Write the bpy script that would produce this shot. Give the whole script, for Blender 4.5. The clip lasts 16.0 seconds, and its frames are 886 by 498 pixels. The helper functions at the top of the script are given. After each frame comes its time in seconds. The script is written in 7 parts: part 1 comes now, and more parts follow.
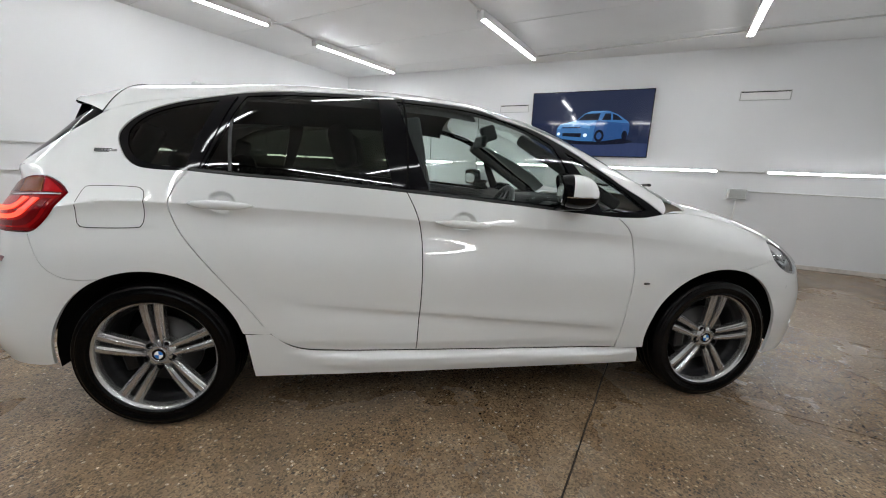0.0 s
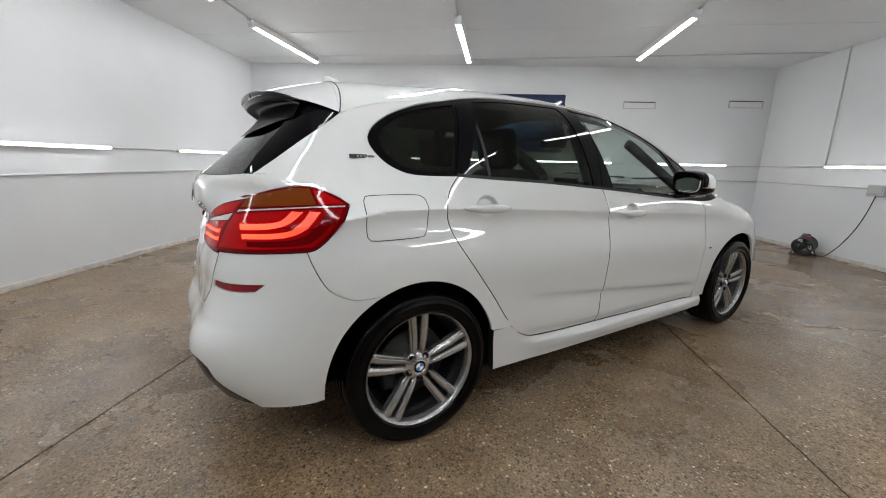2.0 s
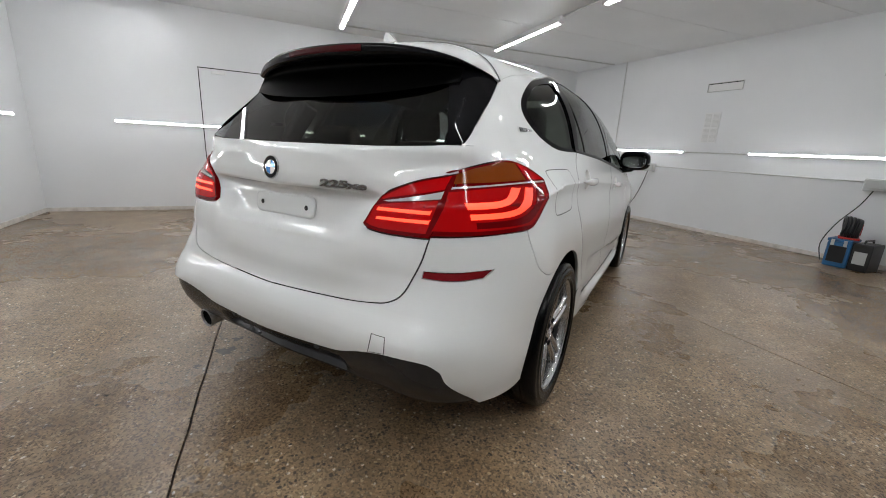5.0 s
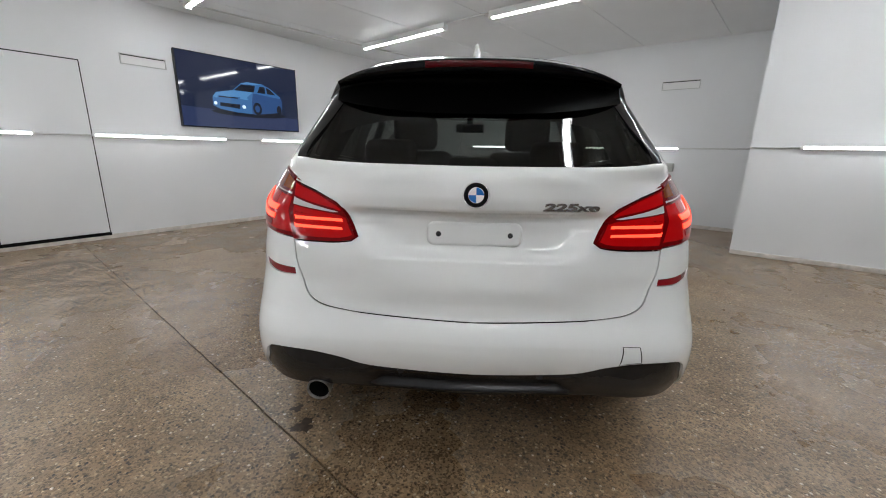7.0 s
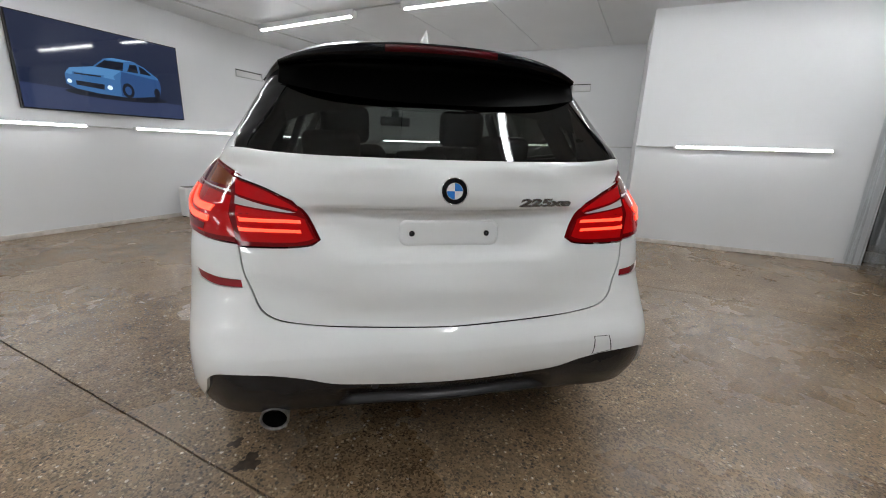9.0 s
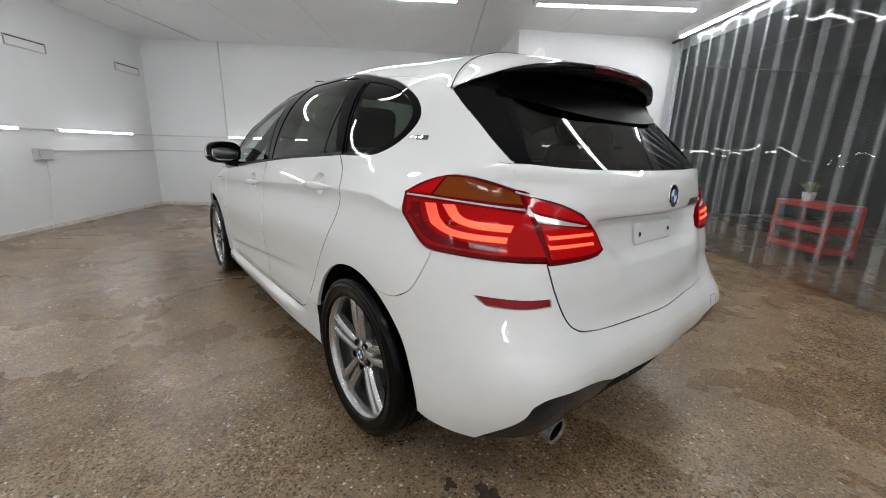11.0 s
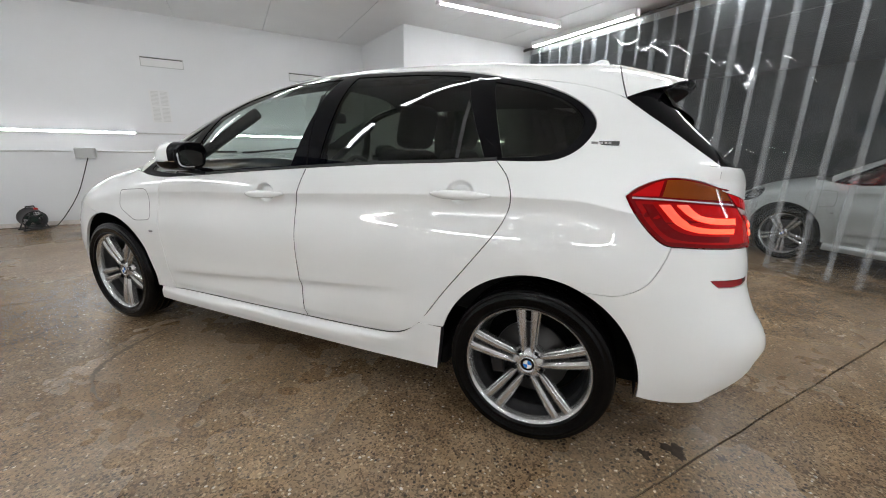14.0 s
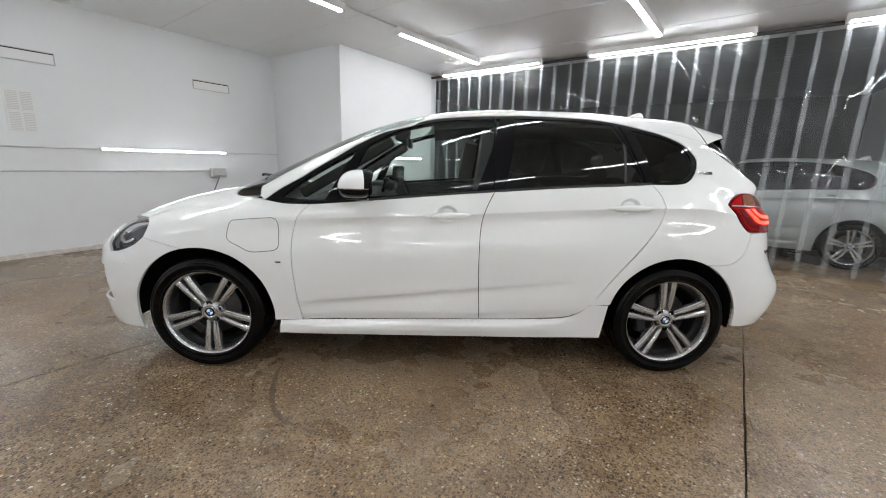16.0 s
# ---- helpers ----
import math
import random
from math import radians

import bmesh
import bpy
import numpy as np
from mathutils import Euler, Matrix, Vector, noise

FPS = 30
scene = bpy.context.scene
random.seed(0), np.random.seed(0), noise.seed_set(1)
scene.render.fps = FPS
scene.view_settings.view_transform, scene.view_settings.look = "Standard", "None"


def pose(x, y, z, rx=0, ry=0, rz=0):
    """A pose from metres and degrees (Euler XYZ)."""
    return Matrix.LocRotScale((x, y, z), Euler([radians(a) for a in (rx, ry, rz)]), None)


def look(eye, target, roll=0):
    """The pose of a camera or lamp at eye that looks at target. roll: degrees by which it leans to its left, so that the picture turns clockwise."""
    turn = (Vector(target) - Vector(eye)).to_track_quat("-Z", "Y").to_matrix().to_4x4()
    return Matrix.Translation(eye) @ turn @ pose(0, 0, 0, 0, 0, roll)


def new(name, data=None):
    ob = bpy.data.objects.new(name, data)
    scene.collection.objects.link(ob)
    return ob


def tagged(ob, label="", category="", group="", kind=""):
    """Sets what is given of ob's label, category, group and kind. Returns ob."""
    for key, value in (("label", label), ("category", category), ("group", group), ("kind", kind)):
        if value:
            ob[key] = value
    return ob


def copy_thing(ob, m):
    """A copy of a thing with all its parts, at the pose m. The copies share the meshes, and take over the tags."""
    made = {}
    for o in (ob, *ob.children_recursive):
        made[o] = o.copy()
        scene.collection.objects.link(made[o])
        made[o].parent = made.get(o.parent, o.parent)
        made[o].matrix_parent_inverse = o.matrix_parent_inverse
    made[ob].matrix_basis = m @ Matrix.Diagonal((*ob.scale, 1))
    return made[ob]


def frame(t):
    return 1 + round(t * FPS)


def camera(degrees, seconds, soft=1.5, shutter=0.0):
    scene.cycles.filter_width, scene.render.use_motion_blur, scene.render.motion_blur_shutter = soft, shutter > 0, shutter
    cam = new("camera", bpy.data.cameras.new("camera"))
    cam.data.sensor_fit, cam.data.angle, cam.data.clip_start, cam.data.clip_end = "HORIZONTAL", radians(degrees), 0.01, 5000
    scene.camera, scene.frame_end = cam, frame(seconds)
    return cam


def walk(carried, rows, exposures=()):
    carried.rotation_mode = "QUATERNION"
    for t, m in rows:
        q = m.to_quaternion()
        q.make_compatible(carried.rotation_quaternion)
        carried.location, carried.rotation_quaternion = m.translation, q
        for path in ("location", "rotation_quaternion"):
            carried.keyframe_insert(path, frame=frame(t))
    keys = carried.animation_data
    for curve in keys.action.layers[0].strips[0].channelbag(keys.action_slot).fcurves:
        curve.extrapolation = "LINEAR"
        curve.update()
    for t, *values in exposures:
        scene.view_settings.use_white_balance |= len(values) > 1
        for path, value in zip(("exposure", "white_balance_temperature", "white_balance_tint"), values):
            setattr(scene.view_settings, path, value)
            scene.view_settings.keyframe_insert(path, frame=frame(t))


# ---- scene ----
cam = camera(97.0, 16.0, soft=1.0)
PATH = [
    (0, (0.959, -2.58, 1.175), (1.26, -0.647, 0.76), 2.2),
    (0.5, (0.578, -2.569, 1.187), (1.028, -0.663, 0.778), 2.1),
    (1, (0.149, -2.486, 1.188), (0.774, -0.63, 0.781), 1.8),
    (1.5, (-0.299, -2.366, 1.181), (0.521, -0.59, 0.766), 1.5),
    (2, (-0.718, -2.186, 1.168), (0.306, -0.522, 0.741), 1.4),
    (2.5, (-1.032, -1.958, 1.146), (0.161, -0.415, 0.705), 1.5),
    (3, (-1.296, -1.767, 1.15), (0.035, -0.346, 0.69), 2.0),
    (3.5, (-1.44, -1.626, 1.14), (-0.008, -0.313, 0.664), 2.6),
    (6, (-1.808, -0.671, 1.097), (0.044, -0.102, 0.603), 2.0),
    (6.5, (-1.909, -0.271, 1.113), (0.004, 0.045, 0.622), 1.3),
    (7, (-1.981, 0.04, 1.145), (-0.043, 0.135, 0.658), 1.1),
    (7.5, (-1.966, 0.132, 1.151), (-0.027, 0.073, 0.667), 1.4),
    (8, (-1.956, 0.139, 1.153), (-0.023, -0.017, 0.666), 1.7),
    (8.5, (-1.931, 0.158, 1.146), (-0.008, -0.085, 0.653), 1.9),
    (9, (-1.877, 0.257, 1.133), (0.021, -0.129, 0.635), 2.0),
    (9.5, (-1.823, 0.624, 1.15), (0.017, 0.014, 0.657), 2.2),
    (12, (-1.043, 1.713, 1.149), (0.216, 0.245, 0.639), 1.5),
    (12.5, (-1.013, 1.709, 1.145), (0.172, 0.184, 0.628), 1.7),
    (13, (-0.918, 1.777, 1.145), (0.172, 0.181, 0.629), 1.9),
    (13.5, (-0.643, 2.032, 1.173), (0.295, 0.341, 0.663), 1.7),
    (14, (-0.236, 2.278, 1.169), (0.53, 0.503, 0.656), 1.2),
    (14.5, (0.218, 2.544, 1.182), (0.763, 0.688, 0.672), 0.9),
    (15, (0.691, 2.754, 1.189), (1.016, 0.842, 0.698), 1.0),
    (15.5, (1.099, 2.903, 1.19), (1.214, 0.96, 0.73), 1.4),
    (16, (1.385, 3.01, 1.212), (1.338, 1.059, 0.776), 1.6),
]
walk(cam, [(t, look(eye, target, roll)) for t, eye, target, roll in PATH], [(0.0, 0.47), (2.0, 0.39), (5.0, 0.35), (9.5, 0.33), (12.0, 0.62), (16.0, 0.68)])

# ---- light ----
world = bpy.data.worlds.new("world")
scene.world = world
world.use_nodes = True
world.node_tree.nodes["Background"].inputs[0].default_value = (0.6, 0.7, 0.9, 1)
world.node_tree.nodes["Background"].inputs[1].default_value = 0.02

# the hall stands askew to the car: u along the screen's wall, v towards it
HALL = pose(0, 0, 0, 0, 0, -34.5)
U0, U1, V1, CEIL = -3.24, 5.80, 5.12, 2.84

# ---- materials ----
def mat(name, color, rough=0.5, metal=0.0, spec=0.5, coat=0.0):
    m = bpy.data.materials.new(name)
    m.use_nodes = True
    b = m.node_tree.nodes["Principled BSDF"]
    b.inputs["Base Color"].default_value = (*color, 1)
    b.inputs["Roughness"].default_value = rough
    b.inputs["Metallic"].default_value = metal
    b.inputs["Specular IOR Level"].default_value = spec
    b.inputs["Coat Weight"].default_value = coat
    b.inputs["Coat Roughness"].default_value = 0.03
    return m


def glow(name, color, strength, base=None, rough=0.4):
    m = mat(name, base or color, rough)
    b = m.node_tree.nodes["Principled BSDF"]
    b.inputs["Emission Color"].default_value = (*color, 1)
    b.inputs["Emission Strength"].default_value = strength
    return m


def pane(name, tint, ior=1.5, rough=0.0):
    """Thin glass: it tints what is seen through it and mirrors by its angle."""
    m = bpy.data.materials.new(name)
    m.use_nodes = True
    nt = m.node_tree
    nt.nodes.clear()
    o, mix = nt.nodes.new("ShaderNodeOutputMaterial"), nt.nodes.new("ShaderNodeMixShader")
    tr, gl, lw = nt.nodes.new("ShaderNodeBsdfTransparent"), nt.nodes.new("ShaderNodeBsdfGlossy"), nt.nodes.new("ShaderNodeLayerWeight")
    power, fr = nt.nodes.new("ShaderNodeMath"), nt.nodes.new("ShaderNodeMath")
    r0 = ((ior - 1) / (ior + 1)) ** 2
    power.operation, power.inputs[1].default_value = "POWER", 5.0
    fr.operation, fr.inputs[1].default_value, fr.inputs[2].default_value = "MULTIPLY_ADD", 1 - r0, r0
    lw.inputs["Blend"].default_value = 0.5
    nt.links.new(lw.outputs["Facing"], power.inputs[0])
    nt.links.new(power.outputs[0], fr.inputs[0])
    tr.inputs["Color"].default_value = (*tint, 1)
    gl.inputs["Roughness"].default_value = rough
    nt.links.new(fr.outputs[0], mix.inputs[0])
    nt.links.new(tr.outputs[0], mix.inputs[1])
    nt.links.new(gl.outputs[0], mix.inputs[2])
    nt.links.new(mix.outputs[0], o.inputs[0])
    return m


def varied(m, scale, amount, detail=4.0, bump=0.0, bump_scale=None, rough_amount=0.0):
    """Noise over a material's colour, roughness and relief, in real-world size."""
    nt = m.node_tree
    b = nt.nodes["Principled BSDF"]
    co, no, ra = nt.nodes.new("ShaderNodeTexCoord"), nt.nodes.new("ShaderNodeTexNoise"), nt.nodes.new("ShaderNodeMapRange")
    no.inputs["Scale"].default_value, no.inputs["Detail"].default_value = scale, detail
    ra.inputs["To Min"].default_value, ra.inputs["To Max"].default_value = 1 - amount, 1 + amount
    ra.inputs["From Min"].default_value, ra.inputs["From Max"].default_value = 0.3, 0.7
    nt.links.new(co.outputs["Object"], no.inputs["Vector"])
    nt.links.new(no.outputs["Fac"], ra.inputs["Value"])
    mul = nt.nodes.new("ShaderNodeVectorMath")
    mul.operation = "SCALE"
    mul.inputs[0].default_value = b.inputs["Base Color"].default_value[:3]
    nt.links.new(ra.outputs[0], mul.inputs["Scale"])
    nt.links.new(mul.outputs[0], b.inputs["Base Color"])
    if rough_amount:
        rr = nt.nodes.new("ShaderNodeMapRange")
        r0 = b.inputs["Roughness"].default_value
        rr.inputs["From Min"].default_value, rr.inputs["From Max"].default_value = 0.3, 0.7
        rr.inputs["To Min"].default_value, rr.inputs["To Max"].default_value = r0 - rough_amount, r0 + rough_amount
        nt.links.new(no.outputs["Fac"], rr.inputs["Value"])
        nt.links.new(rr.outputs[0], b.inputs["Roughness"])
    if bump:
        n2, bu = nt.nodes.new("ShaderNodeTexNoise"), nt.nodes.new("ShaderNodeBump")
        n2.inputs["Scale"].default_value, n2.inputs["Detail"].default_value = bump_scale or scale * 4, 6.0
        bu.inputs["Strength"].default_value, bu.inputs["Distance"].default_value = 1.0, bump
        nt.links.new(co.outputs["Object"], n2.inputs["Vector"])
        nt.links.new(n2.outputs["Fac"], bu.inputs["Height"])
        nt.links.new(bu.outputs[0], b.inputs["Normal"])
    return m


WALL = varied(mat("white painted wall", (0.75, 0.76, 0.775), 0.38), 0.9, 0.03, 3.0, 0.0015, 9.0, 0.06)
CEILING = varied(mat("white ceiling panel", (0.71, 0.72, 0.73), 0.35), 1.5, 0.03)
TRIM_WHITE = mat("white plastic", (0.76, 0.76, 0.76), 0.4)
PAINT = mat("white car paint", (0.79, 0.80, 0.795), 0.5, spec=0.15, coat=1.0)
PAINT.node_tree.nodes["Principled BSDF"].inputs["Coat IOR"].default_value = 1.7
PAINT.node_tree.nodes["Principled BSDF"].inputs["Coat Roughness"].default_value = 0.012
SILVER = mat("silver car paint", (0.34, 0.36, 0.35), 0.35, 0.3, coat=1.0)
TYRE = varied(mat("tyre rubber", (0.002, 0.002, 0.0022), 0.22, spec=0.14), 60, 0.3, 3.0, 0.0002, 200)
# real rubber parts, and the shade in panel gaps as black edge colour
RUBBER_AND_SHADE = mat("black rubber and gap shade", (0.01, 0.01, 0.01), 0.55)
PIANO = mat("gloss black trim", (0.004, 0.004, 0.005), 0.05, spec=0.16)
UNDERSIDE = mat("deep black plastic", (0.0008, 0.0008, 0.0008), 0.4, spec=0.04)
SATIN = mat("satin black plastic", (0.010, 0.010, 0.011), 0.4, spec=0.3)
DIFFUSER = varied(mat("dark grey diffuser plastic", (0.018, 0.0185, 0.021), 0.26, spec=0.4), 30, 0.1)
CLOTH = varied(mat("black seat cloth", (0.012, 0.012, 0.013), 0.8), 120, 0.4)
LINING = mat("dark grey cabin lining", (0.02, 0.02, 0.021), 0.7)
HEADLINING = varied(mat("anthracite headlining", (0.022, 0.022, 0.023), 0.9), 150, 0.3)
RIM = varied(mat("grey alloy", (0.50, 0.495, 0.49), 0.26, 0.8), 40, 0.08)
# same alloy as the rim; the wheel's inner shade is put into this black
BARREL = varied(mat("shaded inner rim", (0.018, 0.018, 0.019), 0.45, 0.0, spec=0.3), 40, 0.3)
LAMP_BOWL = mat("smoked lamp bowl", (0.16, 0.165, 0.175), 0.22, 0.7)
EXHAUST = varied(mat("sooty steel", (0.30, 0.29, 0.28), 0.32, 0.9), 60, 0.35)
BADGE_DARK = mat("dark badge grey", (0.06, 0.062, 0.062), 0.3, 0.5)
BADGE = mat("badge chrome grey", (0.28, 0.28, 0.29), 0.25, 0.8)
DISC = mat("brake disc steel", (0.06, 0.058, 0.056), 0.45, 0.6)
CHROME = mat("chrome", (0.75, 0.75, 0.76), 0.08, 1.0)
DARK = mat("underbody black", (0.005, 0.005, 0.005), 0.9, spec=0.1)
BLUE = mat("emblem blue", (0.02, 0.17, 0.55), 0.2, coat=0.6)
WHITE = mat("emblem white", (0.8, 0.8, 0.8), 0.2, coat=0.6)
GLASS_FRONT = pane("clear window glass", (0.76, 0.83, 0.80), 1.5)
GLASS_REAR = pane("privacy window glass", (0.115, 0.132, 0.108), 1.5)
GLASS_TAIL = pane("rear window glass", (0.12, 0.127, 0.12), 1.5)
LENS_CLEAR = pane("clear lens", (0.92, 0.93, 0.95))
TUBE = glow("lamp tube", (0.960, 0.986, 1.0), 38.5)
STRIP = glow("wall strip lamp", (0.960, 0.986, 1.0), 23.0)
RED_LENS = glow("red lens", (1.0, 0.006, 0.010), 0.11, (0.24, 0.002, 0.003), 0.06)
RED_DEEP = glow("deep red lens", (1.0, 0.004, 0.008), 0.03, (0.08, 0.001, 0.002), 0.06)
AMBER = mat("smoked amber lens", (0.17, 0.035, 0.005), 0.08)
RED_GLOW = glow("lit red light guide", (1.0, 0.055, 0.022), 2.0, (0.4, 0.01, 0.01))
RED_SOFT = glow("softly lit red lens", (1.0, 0.006, 0.008), 0.12, (0.15, 0.0015, 0.002), 0.06)
for lit, low in ((RED_GLOW, 0.45), (RED_SOFT, 0.55)):
    nt = lit.node_tree
    co, sx, fade = (nt.nodes.new(k) for k in ("ShaderNodeTexCoord", "ShaderNodeSeparateXYZ", "ShaderNodeMapRange"))
    body = nt.nodes["Principled BSDF"]
    full = body.inputs["Emission Strength"].default_value
    fade.interpolation_type = "SMOOTHSTEP"
    fade.inputs["From Min"].default_value, fade.inputs["From Max"].default_value = -0.60, -0.36
    fade.inputs["To Min"].default_value, fade.inputs["To Max"].default_value = 1.25 * full, low * full
    nt.links.new(co.outputs["Object"], sx.inputs[0])
    nt.links.new(sx.outputs["X"], fade.inputs["Value"])
    nt.links.new(fade.outputs[0], body.inputs["Emission Strength"])
REFLECTOR = mat("dark red reflector", (0.26, 0.008, 0.014), 0.25)
BRAKE_LENS = mat("dark red brake lens", (0.06, 0.002, 0.004), 0.2, spec=0.2)
CLEAR_STRIP = mat("clear lamp strip", (0.62, 0.56, 0.56), 0.10, 0.25)
for lens in (RED_LENS, RED_DEEP, AMBER, RED_SOFT):
    lens.node_tree.nodes["Principled BSDF"].inputs["Specular IOR Level"].default_value = 0.17


# exposed-aggregate concrete: pebbles of several tones in a brown binder, worn and stained
def floor_material():
    m = bpy.data.materials.new("exposed aggregate concrete")
    m.use_nodes = True
    nt = m.node_tree
    b = nt.nodes["Principled BSDF"]
    co = nt.nodes.new("ShaderNodeTexCoord")

    def node(kind, **kw):
        n = nt.nodes.new(kind)
        for k, v in kw.items():
            n.inputs[k].default_value = v
        return n

    def link(a, i, c, j):
        nt.links.new(a.outputs[i], c.inputs[j])

    def ramp(stops):
        r = nt.nodes.new("ShaderNodeValToRGB")
        while len(r.color_ramp.elements) < len(stops):
            r.color_ramp.elements.new(0.5)
        for e, (p, c) in zip(r.color_ramp.elements, stops):
            e.position, e.color = p, (*c, 1)
        return r

    def mix(kind, fac, a, c):
        n = nt.nodes.new("ShaderNodeMix")
        n.data_type, n.blend_type = "RGBA", kind
        for s, v in ((0, fac), (6, a), (7, c)):
            if isinstance(v, (int, float)):
                n.inputs[s].default_value = v
            elif isinstance(v, tuple):
                n.inputs[s].default_value = (*v, 1)
            else:
                nt.links.new(v, n.inputs[s])
        return n.outputs[2]
    warp = node("ShaderNodeTexNoise", Scale=60.0, Detail=2.0)
    link(co, "Object", warp, "Vector")
    add = nt.nodes.new("ShaderNodeVectorMath")
    add.operation = "MULTIPLY_ADD"
    add.inputs[1].default_value = (0.012, 0.012, 0.0)
    link(warp, "Color", add, 0)
    link(co, "Object", add, 2)
    coarse = node("ShaderNodeTexVoronoi", Scale=62.0)
    fine = node("ShaderNodeTexVoronoi", Scale=150.0)
    for v in (coarse, fine):
        link(add, 0, v, "Vector")
    big = node("ShaderNodeTexNoise", Scale=0.55, Detail=5.0, Roughness=0.6)
    midn = node("ShaderNodeTexNoise", Scale=4.0, Detail=6.0, Roughness=0.65)
    grain = node("ShaderNodeTexNoise", Scale=420.0, Detail=3.0)
    for n in (big, midn, grain):
        link(co, "Object", n, "Vector")
    binder = ramp([(0.32, (0.146, 0.093, 0.051)), (0.5, (0.214, 0.143, 0.081)), (0.68, (0.30, 0.210, 0.126))])
    link(midn, "Fac", binder, "Fac")
    # pebbles: each cell its own tone, only inside the cell
    tone = ramp([(0.0, (0.024, 0.019, 0.016)), (0.20, (0.060, 0.040, 0.027)), (0.28, (0.225, 0.155, 0.092)), (0.70, (0.29, 0.204, 0.124)), (0.78, (0.40, 0.31, 0.20)), (0.92, (0.46, 0.37, 0.26)), (0.965, (0.62, 0.56, 0.48))])
    tone.color_ramp.interpolation = "CONSTANT"
    sep = nt.nodes.new("ShaderNodeSeparateColor")
    link(coarse, "Color", sep, "Color")
    link(sep, "Red", tone, "Fac")
    inner = ramp([(0.30, (1, 1, 1)), (0.44, (0, 0, 0))])
    mul = nt.nodes.new("ShaderNodeMath")
    mul.operation = "MULTIPLY"
    mul.inputs[1].default_value = 1.0
    link(coarse, "Distance", mul, 0)
    link(mul, 0, inner, "Fac")
    bare = node("ShaderNodeTexNoise", Scale=1.1, Detail=4.0, Roughness=0.6)
    link(co, "Object", bare, "Vector")
    shown = ramp([(0.36, (0.40, 0.40, 0.40)), (0.54, (1, 1, 1))])
    link(bare, "Fac", shown, "Fac")
    c1 = mix("MIX", mix("MULTIPLY", 1.0, inner.outputs[0], shown.outputs[0]), binder.outputs[0], tone.outputs[0])
    tone2 = ramp([(0.0, (0.26, 0.26, 0.26)), (0.20, (0.42, 0.42, 0.42)), (0.30, (1, 1, 1)), (0.80, (1, 1, 1)), (0.86, (1.45, 1.4, 1.35))])
    tone2.color_ramp.interpolation = "CONSTANT"
    sep2 = nt.nodes.new("ShaderNodeSeparateColor")
    link(fine, "Color", sep2, "Color")
    link(sep2, "Green", tone2, "Fac")
    c2 = mix("MULTIPLY", 0.74, c1, tone2.outputs[0])
    # stains and worn, dusty fields
    stain = ramp([(0.30, (0.70, 0.66, 0.63)), (0.50, (1, 1, 1)), (0.70, (1.25, 1.25, 1.25))])
    link(big, "Fac", stain, "Fac")
    c3 = mix("MULTIPLY", 0.9, c2, stain.outputs[0])
    dust = node("ShaderNodeTexNoise", Scale=1.3, Detail=8.0, Roughness=0.7)
    link(co, "Object", dust, "Vector")
    dmask = ramp([(0.45, (0, 0, 0)), (0.80, (0.35, 0.35, 0.35))])
    link(dust, "Fac", dmask, "Fac")
    c4 = mix("MIX", dmask.outputs[0], c3, (0.38, 0.32, 0.25))
    # smooth wet patches; besides their gloss, lamp glints are tinted pale into the colour
    patch = node("ShaderNodeTexNoise", Scale=1.7, Detail=3.0, Roughness=0.5)
    streak = node("ShaderNodeTexNoise", Scale=16.0, Detail=7.0, Roughness=0.75)
    for n in (patch, streak):
        link(co, "Object", n, "Vector")
    where, thin = ramp([(0.54, (0, 0, 0)), (0.74, (1, 1, 1))]), ramp([(0.48, (0, 0, 0)), (0.74, (0.7, 0.7, 0.7))])
    link(patch, "Fac", where, "Fac")
    link(streak, "Fac", thin, "Fac")
    wet_glint = mix("MULTIPLY", 1.0, where.outputs[0], thin.outputs[0])
    c5 = mix("MIX", mix("MULTIPLY", 1.0, wet_glint, (0.28, 0.28, 0.28)), c4, (0.50, 0.46, 0.40))
    nt.links.new(c5, b.inputs["Base Color"])
    rr = nt.nodes.new("ShaderNodeMapRange")
    rr.inputs["From Min"].default_value, rr.inputs["From Max"].default_value = 0.3, 0.7
    rr.inputs["To Min"].default_value, rr.inputs["To Max"].default_value = 0.16, 0.38
    link(big, "Fac", rr, "Value")
    gloss = nt.nodes.new("ShaderNodeMix")
    gloss.data_type = "FLOAT"
    gloss.inputs[3].default_value = 0.13
    nt.links.new(wet_glint, gloss.inputs[0])
    link(rr, 0, gloss, 2)
    link(gloss, 0, b, "Roughness")
    bu = node("ShaderNodeBump", Strength=0.5, Distance=0.0025)
    hm = mix("MIX", 0.35, coarse.outputs["Distance"], grain.outputs["Fac"])
    nt.links.new(hm, bu.inputs["Height"])
    link(bu, 0, b, "Normal")
    return m


FLOOR = floor_material()
GROUT = varied(mat("dirt in the floor joints", (0.03, 0.022, 0.016), 0.8), 40, 0.4)
# near black: the dimness of the room behind the curtain, as surface colour
BACKROOM = varied(mat("workshop with dimness in colour", (0.035, 0.037, 0.040), 0.6), 2.0, 0.2)
SKIRT = varied(mat("scuffed skirting", (0.62, 0.58, 0.54), 0.6), 14, 0.18)
PIPE = mat("grey white conduit", (0.62, 0.62, 0.61), 0.45)
LOUVRE = mat("mauve grey plastic", (0.20, 0.18, 0.19), 0.5)
SOCKET = mat("light grey plastic", (0.50, 0.51, 0.50), 0.45)
SCREEN = glow("screen picture", (0.007, 0.012, 0.034), 1.0, (0.01, 0.01, 0.01), 0.05)
SCR_FLOOR = glow("screen ground", (0.018, 0.028, 0.075), 1.0, (0.01, 0.01, 0.01), 0.05)
